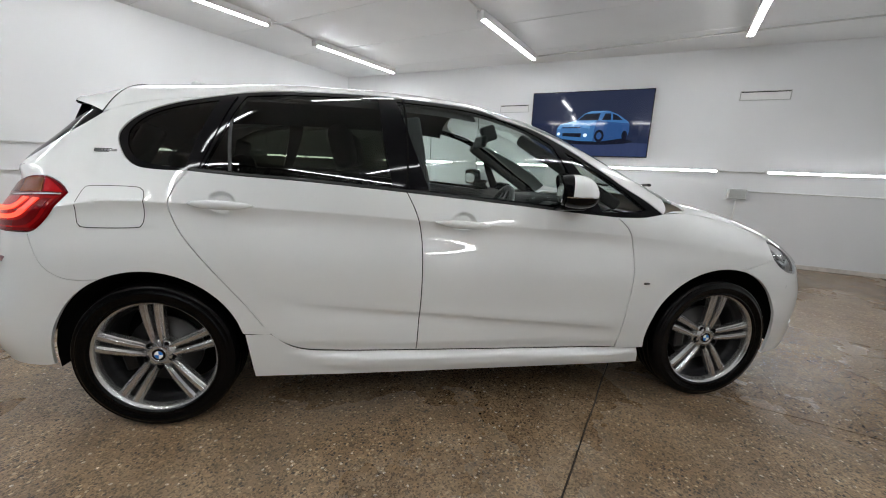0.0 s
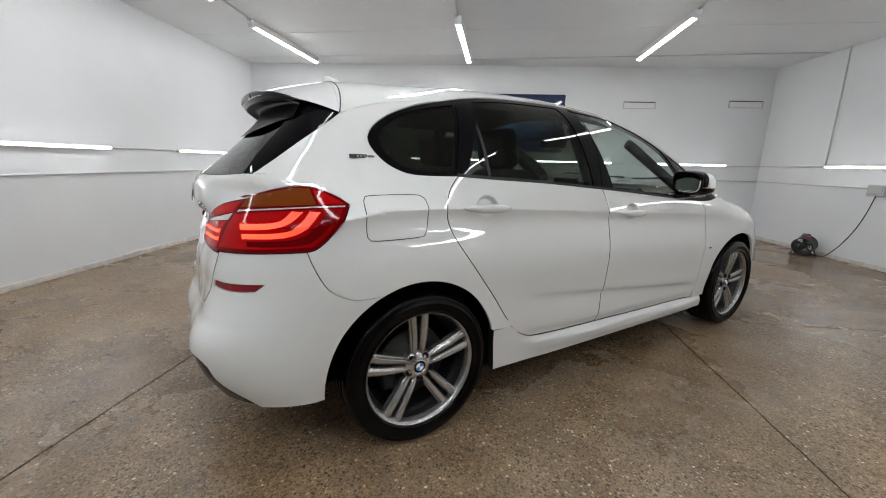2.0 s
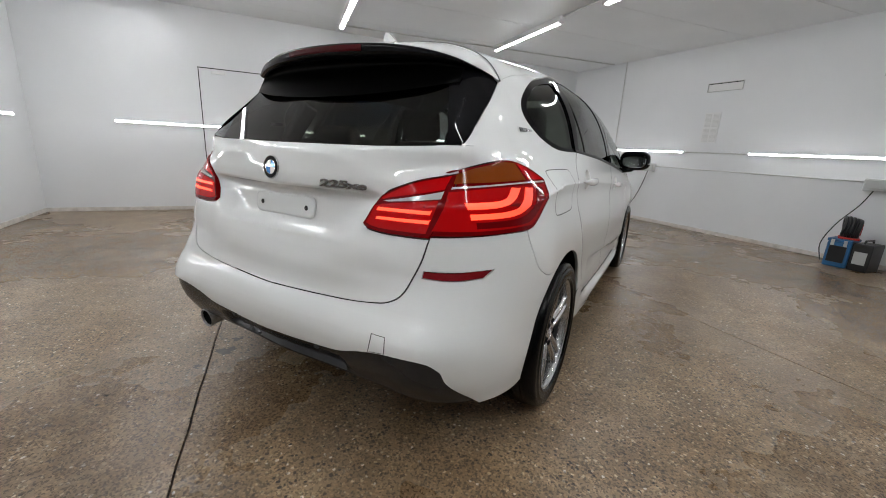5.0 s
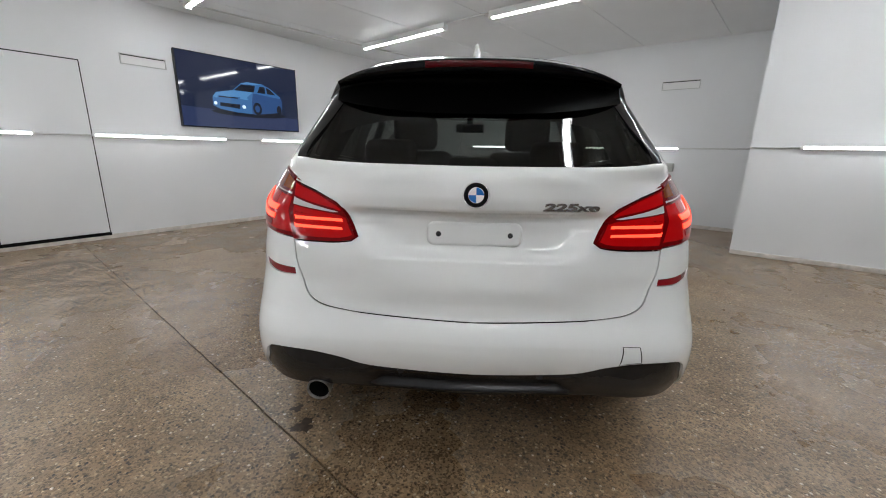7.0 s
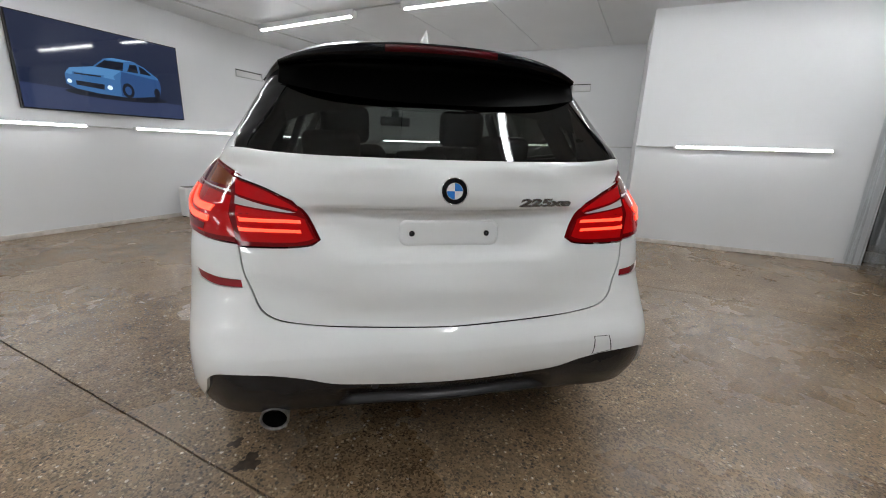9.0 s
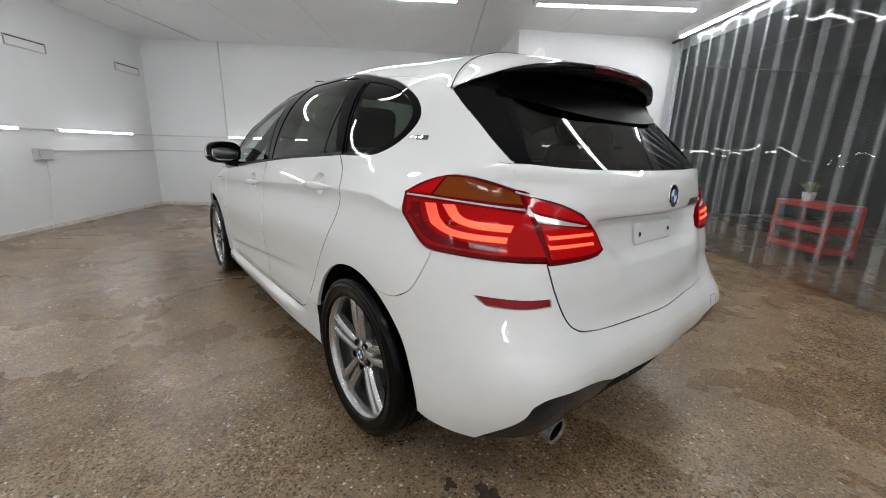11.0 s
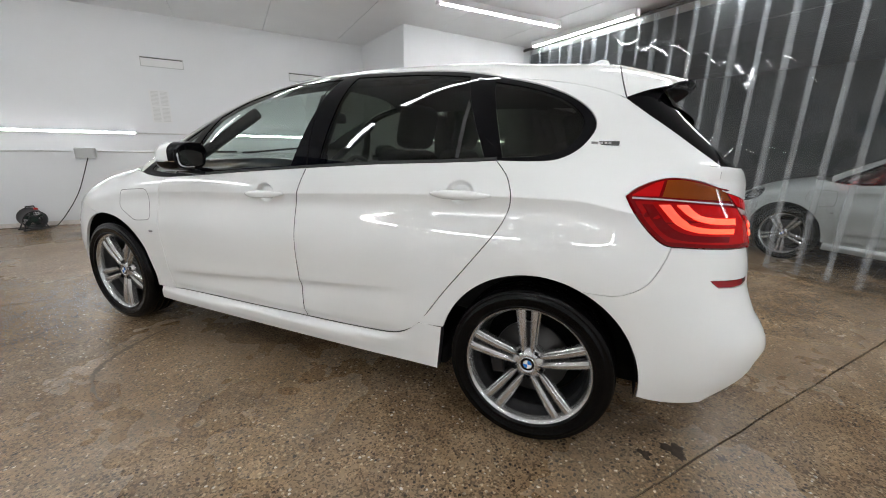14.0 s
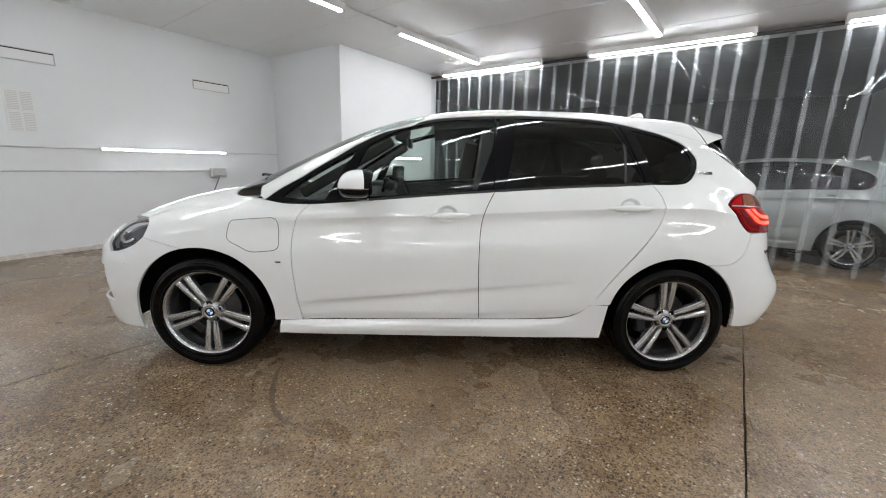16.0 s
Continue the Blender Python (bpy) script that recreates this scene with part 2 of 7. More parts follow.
SCR_BLACK = glow("screen black", (0.004, 0.005, 0.012), 1.0, (0.005, 0.005, 0.005), 0.05)
SCR_BLUE = glow("screen blue", (0.045, 0.17, 0.42), 0.6, (0.01, 0.01, 0.01), 0.05)
SCR_LIGHT = glow("screen light blue", (0.10, 0.30, 0.62), 0.6, (0.01, 0.01, 0.01), 0.05)
SCR_WHITE = glow("screen white", (0.6, 0.75, 0.95), 1.0, (0.01, 0.01, 0.01), 0.05)
SCR_DARKBLUE = glow("screen dark blue", (0.014, 0.05, 0.15), 1.0, (0.01, 0.01, 0.01), 0.05)


def strip_plastic(name, milk):
    """Clear soft plastic: see-through, glossy by angle, a little milky and scratched."""
    m = pane(name, (0.93, 0.945, 0.96), 1.5, 0.015)
    nt = m.node_tree
    out = [n for n in nt.nodes if n.bl_idname == "ShaderNodeOutputMaterial"][0]
    first = out.inputs[0].links[0].from_node
    mix, dif, no, ra, co = (nt.nodes.new(k) for k in ("ShaderNodeMixShader", "ShaderNodeBsdfDiffuse", "ShaderNodeTexNoise", "ShaderNodeMapRange", "ShaderNodeTexCoord"))
    dif.inputs[0].default_value = (0.55, 0.58, 0.60, 1)
    no.inputs["Scale"].default_value, no.inputs["Detail"].default_value = 3.0, 6.0
    ra.inputs["From Min"].default_value, ra.inputs["From Max"].default_value = 0.3, 0.8
    ra.inputs["To Min"].default_value, ra.inputs["To Max"].default_value = 0.7 * milk, 1.4 * milk
    nt.links.new(co.outputs["Object"], no.inputs["Vector"])
    nt.links.new(no.outputs["Fac"], ra.inputs["Value"])
    nt.links.new(ra.outputs[0], mix.inputs[0])
    nt.links.new(first.outputs[0], mix.inputs[1])
    nt.links.new(dif.outputs[0], mix.inputs[2])
    nt.links.new(mix.outputs[0], out.inputs[0])
    return m


PLASTIC = strip_plastic("clear curtain plastic", 0.055)
# extra milk in the edges stands for brighter reflections where strips overlap
PLASTIC_EDGE = strip_plastic("curtain plastic edge with painted sheen", 0.23)
RED_METAL = varied(mat("red painted steel", (0.45, 0.02, 0.015), 0.35), 20, 0.15)
BLUE_PLASTIC = varied(mat("blue plastic", (0.02, 0.12, 0.28), 0.4), 20, 0.15)
BLACK_PLASTIC = mat("black plastic", (0.015, 0.015, 0.016), 0.4)
GREEN_DARK = mat("dark green plastic", (0.02, 0.05, 0.035), 0.4)
GREEN_LEAF = varied(mat("pale green leaf", (0.18, 0.28, 0.10), 0.5), 30, 0.3)
OIL = varied(mat("dark oil stain", (0.055, 0.040, 0.029), 0.3), 40, 0.5)
DAMP = varied(mat("dark damp line", (0.10, 0.068, 0.042), 0.35), 60, 0.6)

# ---- building helpers ----
def box_bm(x0, x1, y0, y1, z0, z1, bevel=0.0, seg=2):
    bm = bmesh.new()
    bmesh.ops.create_cube(bm, size=1.0)
    bmesh.ops.scale(bm, vec=(x1 - x0, y1 - y0, z1 - z0), verts=bm.verts)
    bmesh.ops.translate(bm, vec=((x0 + x1) / 2, (y0 + y1) / 2, (z0 + z1) / 2), verts=bm.verts)
    if bevel:
        bmesh.ops.bevel(bm, geom=bm.edges[:], offset=bevel, segments=seg, affect="EDGES", profile=0.5)
    return bm


def mesh_of(bm, material, smooth=False):
    me = bpy.data.meshes.new("mesh")
    bm.normal_update()
    bm.to_mesh(me)
    bm.free()
    for m in material if isinstance(material, (list, tuple)) else [material]:
        me.materials.append(m)
    if smooth:
        me.polygons.foreach_set("use_smooth", [True] * len(me.polygons))
    return me


def part(name, bm, material, parent, label="", smooth=False):
    """One mesh object from a bmesh (or a mesh), under a thing or a part."""
    ob = new(name, bm if isinstance(bm, bpy.types.Mesh) else mesh_of(bm, material, smooth))
    if parent is not None:
        ob.parent = parent
    return tagged(ob, label)


def structure(name, bm, material, label, m=HALL):
    ob = part(name, bm, material, None)
    ob.matrix_basis = m
    return tagged(ob, label, name.split("_")[0], kind="structure")

# ---- the hall ----
SLOPE = -0.075  # ceiling panels and curtain run a little askew


def curtain_v(u):
    return -3.07 + SLOPE * u


def jitter(a, b, n, amp, seed):
    rnd = random.Random(seed)
    out, off = [], 0.0
    for k in range(n + 1):
        off = 0.7 * off + rnd.uniform(-amp, amp)
        out.append((a[0] + (b[0] - a[0]) * k / n + off * 0.6, a[1] + (b[1] - a[1]) * k / n + off))
    return out


def slab(name, pts, z0, z1, material, parent):
    bm = bmesh.new()
    topv, low = [bm.verts.new((x, y, z1)) for x, y in pts], [bm.verts.new((x, y, z0)) for x, y in pts]
    f = bm.faces.new(topv)
    f.normal_update()
    if f.normal.z < 0:
        f.normal_flip()
    for k in range(len(pts)):
        j = (k + 1) % len(pts)
        bm.faces.new((topv[k], topv[j], low[j], low[k]))
    bmesh.ops.recalc_face_normals(bm, faces=bm.faces)
    return part(name, bm, material, parent)


floor = structure("floor", box_bm(-9, 9, -12, 9, -0.2, -0.012), GROUT, "worn brown exposed-aggregate concrete floor with joints")


def joint_1(v):
    return -0.95 + 0.055 * v


def joint_2(v):
    return 2.165 + 0.065 * v


G = 0.0040
e1 = jitter((joint_1(-12), -12), (joint_1(9), 9), 420, 0.0034, 1)
e2 = jitter((joint_2(-12), -12), (joint_2(9), 9), 420, 0.0034, 2)
c2 = min(range(len(e2)), key=lambda k: abs(e2[k][1] - 0.84))
e3 = jitter(e2[c2], (9, 0.45), 140, 0.0034, 3)
e3[0] = e2[c2]
slab("floor_slab", [(-9, -12)] + [(x - G, y) for x, y in e1] + [(-9, 9)], -0.03, 0.0, FLOOR, floor)
slab("floor_slab", [(x + G, y) for x, y in e1] + [(x - G, y) for x, y in e2[::-1]], -0.03, 0.0, FLOOR, floor)
slab("floor_slab", [(x + G, y) for x, y in e2[:c2]] + [(e2[c2][0] + G, e2[c2][1] - G)] + [(x, y - G) for x, y in e3[1:]] + [(9, -12)], -0.03, 0.0, FLOOR, floor)
slab("floor_slab", [(x + G, y) for x, y in e2[:c2:-1]] + [(e2[c2][0] + G, e2[c2][1] + G)] + [(x, y + G) for x, y in e3[1:]] + [(9, 9)], -0.03, 0.0, FLOOR, floor)

structure("wall_north", box_bm(U0 - 0.2, U1 + 0.2, V1, V1 + 0.2, 0, CEIL), WALL, "white painted wall with screen, door and strip lamps")
structure("wall_east", box_bm(U1, U1 + 0.2, -1.05, V1, 0, CEIL), WALL, "white painted wall with air vents")
structure("wall_west", box_bm(U0 - 0.2, U0, -9, V1, 0, CEIL), WALL, "white painted side wall")
structure("wall_pier", box_bm(4.15, U1 + 0.2, -3.55, -1.05, 0, CEIL), WALL, "white painted pier standing out of the wall")
structure("wall_back", box_bm(U0 - 0.2, U1 + 0.2, -9.2, -9, 0, CEIL), BACKROOM, "workshop wall behind the curtain, its dimness put into the colour")
structure("wall_side", box_bm(U1, U1 + 0.2, -9, -3.55, 0, CEIL), BACKROOM, "side wall of the workshop, its dimness put into the colour")

# ceiling: boards with joints between them
bm = bmesh.new()
edges = [-9.0] + [4.47 - 1.15 * k for k in range(11, -1, -1)] + [V1 + 0.6]
for a, b in zip(edges, edges[1:]):
    vs = []
    for z in (CEIL, CEIL + 0.05):
        for u, v in ((U0 - 0.2, a), (U1 + 0.2, a), (U1 + 0.2, b), (U0 - 0.2, b)):
            g = 0.004 if v == a else -0.004
            vs.append(bm.verts.new((u, v + SLOPE * u + g, z)))
    # boards beyond the curtain are coloured dark to stand for missing light
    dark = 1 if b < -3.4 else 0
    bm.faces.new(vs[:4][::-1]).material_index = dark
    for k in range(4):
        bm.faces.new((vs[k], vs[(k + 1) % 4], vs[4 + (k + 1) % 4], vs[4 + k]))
structure("ceiling", bm, [CEILING, BACKROOM], "white boarded ceiling with thin joints, darkened in colour behind the curtain")
structure("ceiling_deck", box_bm(U0 - 0.2, U1 + 0.2, -9.2, V1 + 0.2, CEIL + 0.05, CEIL + 0.15), DARK, "roof deck above the boards")


def hang(ob, label, category, group=""):
    ob.matrix_basis = HALL @ ob.matrix_basis
    return tagged(ob, label, category, group)


# skirting
for nm, b in (("baseboard_north", (U0, U1, V1 - 0.012, V1, 0, 0.055)), ("baseboard_east", (U1 - 0.012, U1, -1.05, V1 - 0.012, 0, 0.055)), ("baseboard_west", (U0, U0 + 0.012, -3, V1 - 0.012, 0, 0.055)),
              ("baseboard_pier", (4.138, 4.15, -3.3, -1.05, 0, 0.05))):
    structure(nm, box_bm(*b, 0.003, 1), SKIRT, "scuffed off-white skirting")

# ceiling lamps: a housing with a bare tube, along (u, v)
def ceiling_lamp(a, b, group):
    a, b = Vector((*a, 0)), Vector((*b, 0))
    n, d = (b - a).length, (b - a).normalized()
    lamp = new("ceiling_lamp")
    lamp.matrix_basis = Matrix.Translation((a.x, a.y, CEIL)) @ Matrix.Rotation(math.atan2(d.y, d.x), 4, "Z")
    part("lamp_body", box_bm(0.0, n, -0.034, 0.034, -0.066, 0.0, 0.006), TRIM_WHITE, lamp)
    # plates added beside the tube to block its light towards the ceiling
    for y in (-0.037, 0.037):
        part("lamp_shield", box_bm(0.0, n, y - 0.003, y + 0.003, -0.0745, 0.0, 0.001), TRIM_WHITE, lamp)
    bm = bmesh.new()
    bmesh.ops.create_cone(bm, cap_ends=True, segments=20, radius1=0.025, radius2=0.025, depth=n - 0.08)
    bmesh.ops.transform(bm, matrix=pose(n / 2, 0, -0.066, 0, 90, 0), verts=bm.verts)
    part("lamp_tube", bm, TUBE, lamp, "glowing white tube", smooth=True)
    for x in (0.02, n - 0.02):
        part("lamp_end", box_bm(x - 0.02, x + 0.02, -0.041, 0.041, -0.095, -0.002, 0.008), TRIM_WHITE, lamp)
    hang(lamp, "long white fluorescent lamp fixed to the ceiling", "lamp", group)


for a, b in (((-2.05, 2.95), (-1.90, 4.77)), ((-2.17, 0.36), (-2.02, 2.17)), ((-2.38, -2.30), (-2.22, -0.45)), ((0.50, 2.77), (0.65, 4.63)), ((0.40, 0.10), (0.47, 1.95)), ((0.15, -2.51), (0.31, -0.70)),
             ((3.06, 2.53), (3.21, 4.36)), ((2.97, -0.04), (3.02, 1.80)), ((2.78, -2.74), (2.92, -0.87)), ((1.84, -3.10), (3.80, -3.25)), ((-0.82, -2.90), (1.12, -3.05)), ((-3.1, -2.73), (-1.56, -2.86))):
    ceiling_lamp(a, b, "ceiling lamps")


def tube(pts, r, seg=10):
    """A pipe or cable through the points."""
    bm = bmesh.new()
    p = [Vector(q) for q in pts]
    rings = []
    for k, q in enumerate(p):
        d = (p[min(k + 1, len(p) - 1)] - p[max(k - 1, 0)]).normalized()
        x = d.cross(Vector((0.3, 0.5, 0.81))).normalized()
        y = d.cross(x)
        rings.append([bm.verts.new(q + r * (math.cos(2 * math.pi * j / seg) * x + math.sin(2 * math.pi * j / seg) * y)) for j in range(seg)])
    for a, b in zip(rings, rings[1:]):
        for j in range(seg):
            bm.faces.new((a[j], a[(j + 1) % seg], b[(j + 1) % seg], b[j]))
    bm.faces.new(rings[0])
    bm.faces.new(rings[-1][::-1])
    bmesh.ops.recalc_face_normals(bm, faces=bm.faces)
    return bm


# strip lamps and conduits on the walls; each wall has its own frame: s along it, t out of it
WALLS = {"north": Matrix(((1, 0, 0, 0), (0, -1, 0, V1), (0, 0, 1, 0), (0, 0, 0, 1))), "east": Matrix(((0, -1, 0, U1), (1, 0, 0, 0), (0, 0, 1, 0), (0, 0, 0, 1))),
         "pier": Matrix(((0, -1, 0, 4.15), (1, 0, 0, 0), (0, 0, 1, 0), (0, 0, 0, 1))), "west": Matrix(((0, 1, 0, U0), (1, 0, 0, 0), (0, 0, 1, 0), (0, 0, 0, 1)))}


def fix(bm, wall):
    """Lay geometry of a wall's frame into the hall's."""
    m = WALLS[wall]
    bmesh.ops.transform(bm, matrix=m, verts=bm.verts)
    if m.determinant() < 0:
        bmesh.ops.reverse_faces(bm, faces=bm.faces)
    return bm


def wall_strip(wall, s0, s1, z=1.245):
    ob = part("strip_lamp", fix(box_bm(s0, s1, 0.0, 0.042, z - 0.018, z + 0.018, 0.003), wall), TRIM_WHITE, None)
    bm = bmesh.new()
    bmesh.ops.create_cone(bm, cap_ends=True, segments=20, radius1=0.0135, radius2=0.0135, depth=s1 - s0 - 0.05)
    bmesh.ops.transform(bm, matrix=pose((s0 + s1) / 2, 0.039, z, 0, 90, 0), verts=bm.verts)
    part("strip_tube", fix(bm, wall), STRIP, ob, "glowing white diffuser", smooth=True)
    for s in (s0 + 0.0125, s1 - 0.0125):
        part("strip_end", fix(box_bm(s - 0.0125, s + 0.0125, 0.002, 0.055, z - 0.020, z + 0.020, 0.005), wall), TRIM_WHITE, ob)
    hang(ob, "slim glowing strip lamp fixed along the white wall", "strip lamp", "wall strip lamps")


for w, a, b in (("north", -2.36, -0.85), ("north", -0.37, 1.15), ("north", 1.66, 3.25), ("north", 3.77, 5.22), ("east", 2.37, 3.80), ("east", -0.14, 1.43), ("pier", -3.04, -1.48), ("west", 0.40, 1.99), ("west", 3.0, 4.67)):
    wall_strip(w, a, b)


def conduit(wall, pts, r=0.009, label="thin white cable conduit along the wall"):
    ob = part("conduit", fix(tube([(s, 0.012, z) for s, z in pts], r), wall), PIPE, None, smooth=True)
    hang(ob, label, "conduit")


for w, pts in (("north", [(-0.85, 1.245), (-0.37, 1.245)]), ("north", [(1.15, 1.245), (1.66, 1.245)]), ("north", [(3.25, 1.245), (3.77, 1.245)]), ("north", [(5.22, 1.245), (5.78, 1.245)]), ("north", [(3.61, 0.985), (5.78, 0.985)]),
               ("east", [(3.80, 1.245), (5.10, 1.245)]), ("east", [(1.43, 1.245), (2.37, 1.245)]), ("east", [(-1.05, 1.25), (-0.14, 1.245)]), ("east", [(3.82, 1.26), (3.83, CEIL)]), ("east", [(3.10, 0.985), (5.10, 0.985)]), ("east", [(0.12, 0.975), (2.86, 0.985)]),
               ("pier", [(-1.48, 1.245), (-1.05, 1.245)]), ("west", [(1.99, 1.25), (3.0, 1.25)]), ("west", [(-2.6, 1.25), (0.40, 1.25)]), ("west", [(-2.6, 0.975), (3.60, 0.985)])):
    conduit(w, pts)
for a, b in (((0.60, 4.72), (5.75, 4.10)), ((0.47, 1.95), (0.50, 2.77)), ((3.02, 1.80), (3.06, 2.53)), ((2.92, -0.87), (2.97, -0.04)), ((-2.02, 2.17), (-2.05, 2.95))):
    hang(part("conduit", tube([(*a, CEIL - 0.009), (*b, CEIL - 0.009)], 0.010), PIPE, None, smooth=True), "thin white cable conduit under the ceiling", "conduit")


def socket_box(wall, s, z, w=0.22, h=0.14):
    ob = part("socket_box", fix(box_bm(s, s + w, 0.0, 0.075, z, z + h, 0.012, 3), wall), SOCKET, None)
    part("socket_lid", fix(box_bm(s + 0.015, s + w - 0.015, 0.074, 0.086, z + 0.03, z + h - 0.012, 0.005), wall), SOCKET, ob)
    part("socket_hinge", fix(box_bm(s + 0.03, s + w - 0.03, 0.072, 0.082, z + h - 0.012, z + h - 0.002, 0.003), wall), SOCKET, ob)
    hang(ob, "grey weatherproof socket box on the white wall", "socket")


socket_box("north", 3.39, 0.875)
socket_box("east", 2.87, 0.895)
socket_box("east", -0.10, 0.875)
socket_box("west", 3.62, 0.875)


def air_vent(wall, s0, s1, z0, z1):
    """A slot with a frame and a flap."""
    ob = part("air_vent", fix(box_bm(s0, s1, -0.002, 0.003, z0, z1), wall), TRIM_WHITE, None)
    e = 0.008
    for a, b, c, d in ((s0, s1, z1 - e, z1), (s0, s1, z0, z0 + e), (s0, s0 + e, z0 + e, z1 - e), (s1 - e, s1, z0 + e, z1 - e)):
        part("vent_frame", fix(box_bm(a, b, 0.003, 0.016, c, d), wall), SOCKET, ob)
    part("vent_gap", fix(box_bm(s0 + e, s1 - e, 0.003, 0.006, z1 - e - 0.010, z1 - e), wall), DARK, ob, "dark slot")
    part("vent_flap", fix(box_bm(s0 + e + 0.004, s1 - e - 0.004, 0.003, 0.009, z0 + e + 0.003, z1 - e - 0.012, 0.002), wall), TRIM_WHITE, ob)
    hang(ob, "narrow white air vent with a dark top slot", "air vent", "air vents")


for w, a, b, c, d in (("north", 0.02, 0.50, 2.09, 2.21), ("north", 3.34, 3.88, 2.17, 2.29), ("north", 5.10, 5.66, 2.21, 2.33), ("east", 1.70, 2.21, 2.15, 2.28), ("east", -0.28, 0.24, 2.14, 2.27)):
    air_vent(w, a, b, c, d)


def grille(wall, s0, s1, z0, z1):
    ob = part("wall_grille", fix(box_bm(s0, s1, 0, 0.006, z0, z1), wall), TRIM_WHITE, None)
    ms, mz = (s0 + s1) / 2, (z0 + z1) / 2
    for a, b in ((s0 + 0.02, ms - 0.012), (ms + 0.012, s1 - 0.02)):
        for c, d in ((z0 + 0.015, mz - 0.012), (mz + 0.012, z1 - 0.015)):
            n = 11
            for k in range(n):
                z = c + (d - c) * (k + 0.5) / n
                part("grille_slat", fix(box_bm(a, b, 0.006, 0.011, z - 0.006, z + 0.002), wall), PIPE, ob)
    hang(ob, "white grille of four slatted fields", "wall grille")


grille("east", 1.93, 2.17, 1.40, 1.85)

# door in the north wall
door = part("door_1", fix(box_bm(-1.295, -0.375, 0.0, 0.006, 0.085, 2.055), "north"), WALL, None)
door.matrix_basis = HALL
tagged(door, "flush white door, shut, with thin dark gaps", "door", kind="structure")
for a, b, c, d in ((-1.307, -1.295, 0.08, 2.067), (-0.375, -0.365, 0.08, 2.067), (-1.295, -0.375, 2.055, 2.067)):
    part("door_gap", fix(box_bm(a, b, 0.0, 0.004, c, d), "north"), DARK, door, "dark gap")
part("threshold", fix(box_bm(-1.31, -0.36, 0.0, 0.016, 0.045, 0.082, 0.003), "north"), DARK, door, "dark threshold strip")
part("door_closer", fix(box_bm(-1.14, -0.95, 0.006, 0.04, 1.985, 2.035, 0.008), "north"), TRIM_WHITE, door, "white door closer")
part("closer_arm", fix(box_bm(-1.20, -0.98, 0.012, 0.022, 2.04, 2.052, 0.003), "north"), TRIM_WHITE, door)

# screen on the north wall
screen_tv = part("wall_screen", fix(box_bm(0.58, 2.33, 0.015, 0.075, 1.40, 2.37, 0.006), "north"), SATIN, None)
part("screen_panel", fix(box_bm(0.592, 2.318, 0.074, 0.077, 1.414, 2.358), "north"), SCREEN, screen_tv, "dark blue glowing picture")


def picture(name, pts, m, lift, label=""):
    """A flat coloured shape of the picture on the screen; pts from 0 to 1 across and up."""
    bm = bmesh.new()
    f = bm.faces.new([bm.verts.new((0.592 + 1.726 * x, 0.0775 + 0.0004 * lift, 1.414 + 0.944 * y)) for x, y in pts])
    bmesh.ops.triangulate(bm, faces=[f])
    fix(bm, "north")
    bmesh.ops.recalc_face_normals(bm, faces=bm.faces)
    part(name, bm, m, screen_tv, label)


def oval(x, y, rx, ry, n=20):
    return [(x + rx * math.cos(2 * math.pi * k / n), y + ry * math.sin(2 * math.pi * k / n)) for k in range(n)]


picture("picture_ground", [(0, 0), (1, 0), (1, 0.20), (0, 0.27)], SCR_FLOOR, 1)
picture("picture_shadow", oval(0.55, 0.23, 0.33, 0.055), SCR_BLACK, 2)
picture("picture_body", [(0.235, 0.31), (0.235, 0.42), (0.265, 0.50), (0.40, 0.555), (0.47, 0.665), (0.53, 0.70), (0.665, 0.70), (0.74, 0.645), (0.83, 0.53), (0.845, 0.40), (0.83, 0.29), (0.70, 0.25), (0.60, 0.225), (0.42, 0.235), (0.29, 0.265)], SCR_BLUE, 3, "blue car of the picture")
picture("picture_flank", [(0.575, 0.545), (0.84, 0.505), (0.845, 0.39), (0.83, 0.29), (0.70, 0.25), (0.60, 0.225), (0.555, 0.235), (0.56, 0.42)], SCR_DARKBLUE, 4)
picture("picture_bonnet", [(0.265, 0.50), (0.40, 0.555), (0.575, 0.555), (0.52, 0.475), (0.36, 0.455), (0.255, 0.465)], SCR_LIGHT, 4)
picture("picture_roof", [(0.47, 0.668), (0.53, 0.70), (0.665, 0.70), (0.60, 0.675)], SCR_LIGHT, 4)
picture("picture_screen", [(0.415, 0.56), (0.478, 0.655), (0.60, 0.665), (0.585, 0.56)], SCR_BLACK, 5)
picture("picture_window", [(0.615, 0.56), (0.64, 0.66), (0.685, 0.66), (0.69, 0.56)], SCR_BLACK, 5)
picture("picture_window", [(0.705, 0.56), (0.70, 0.655), (0.735, 0.63), (0.785, 0.555)], SCR_BLACK, 5)
picture("picture_lamp", [(0.455, 0.44), (0.462, 0.478), (0.52, 0.475), (0.525, 0.43)], SCR_LIGHT, 6)
picture("picture_lamp", [(0.238, 0.43), (0.25, 0.47), (0.28, 0.465), (0.272, 0.42)], SCR_LIGHT, 6)
picture("picture_grille", [(0.285, 0.435), (0.285, 0.45), (0.44, 0.455), (0.44, 0.437)], SCR_BLACK, 6)
picture("picture_grille", [(0.29, 0.31), (0.29, 0.36), (0.455, 0.355), (0.45, 0.29)], SCR_BLACK, 6)
picture("picture_lamp", oval(0.255, 0.345, 0.013, 0.024), SCR_WHITE, 6)
picture("picture_lamp", oval(0.487, 0.325, 0.017, 0.028), SCR_WHITE, 6)
picture("picture_wheel", oval(0.605, 0.315, 0.040, 0.095), SCR_BLACK, 6)
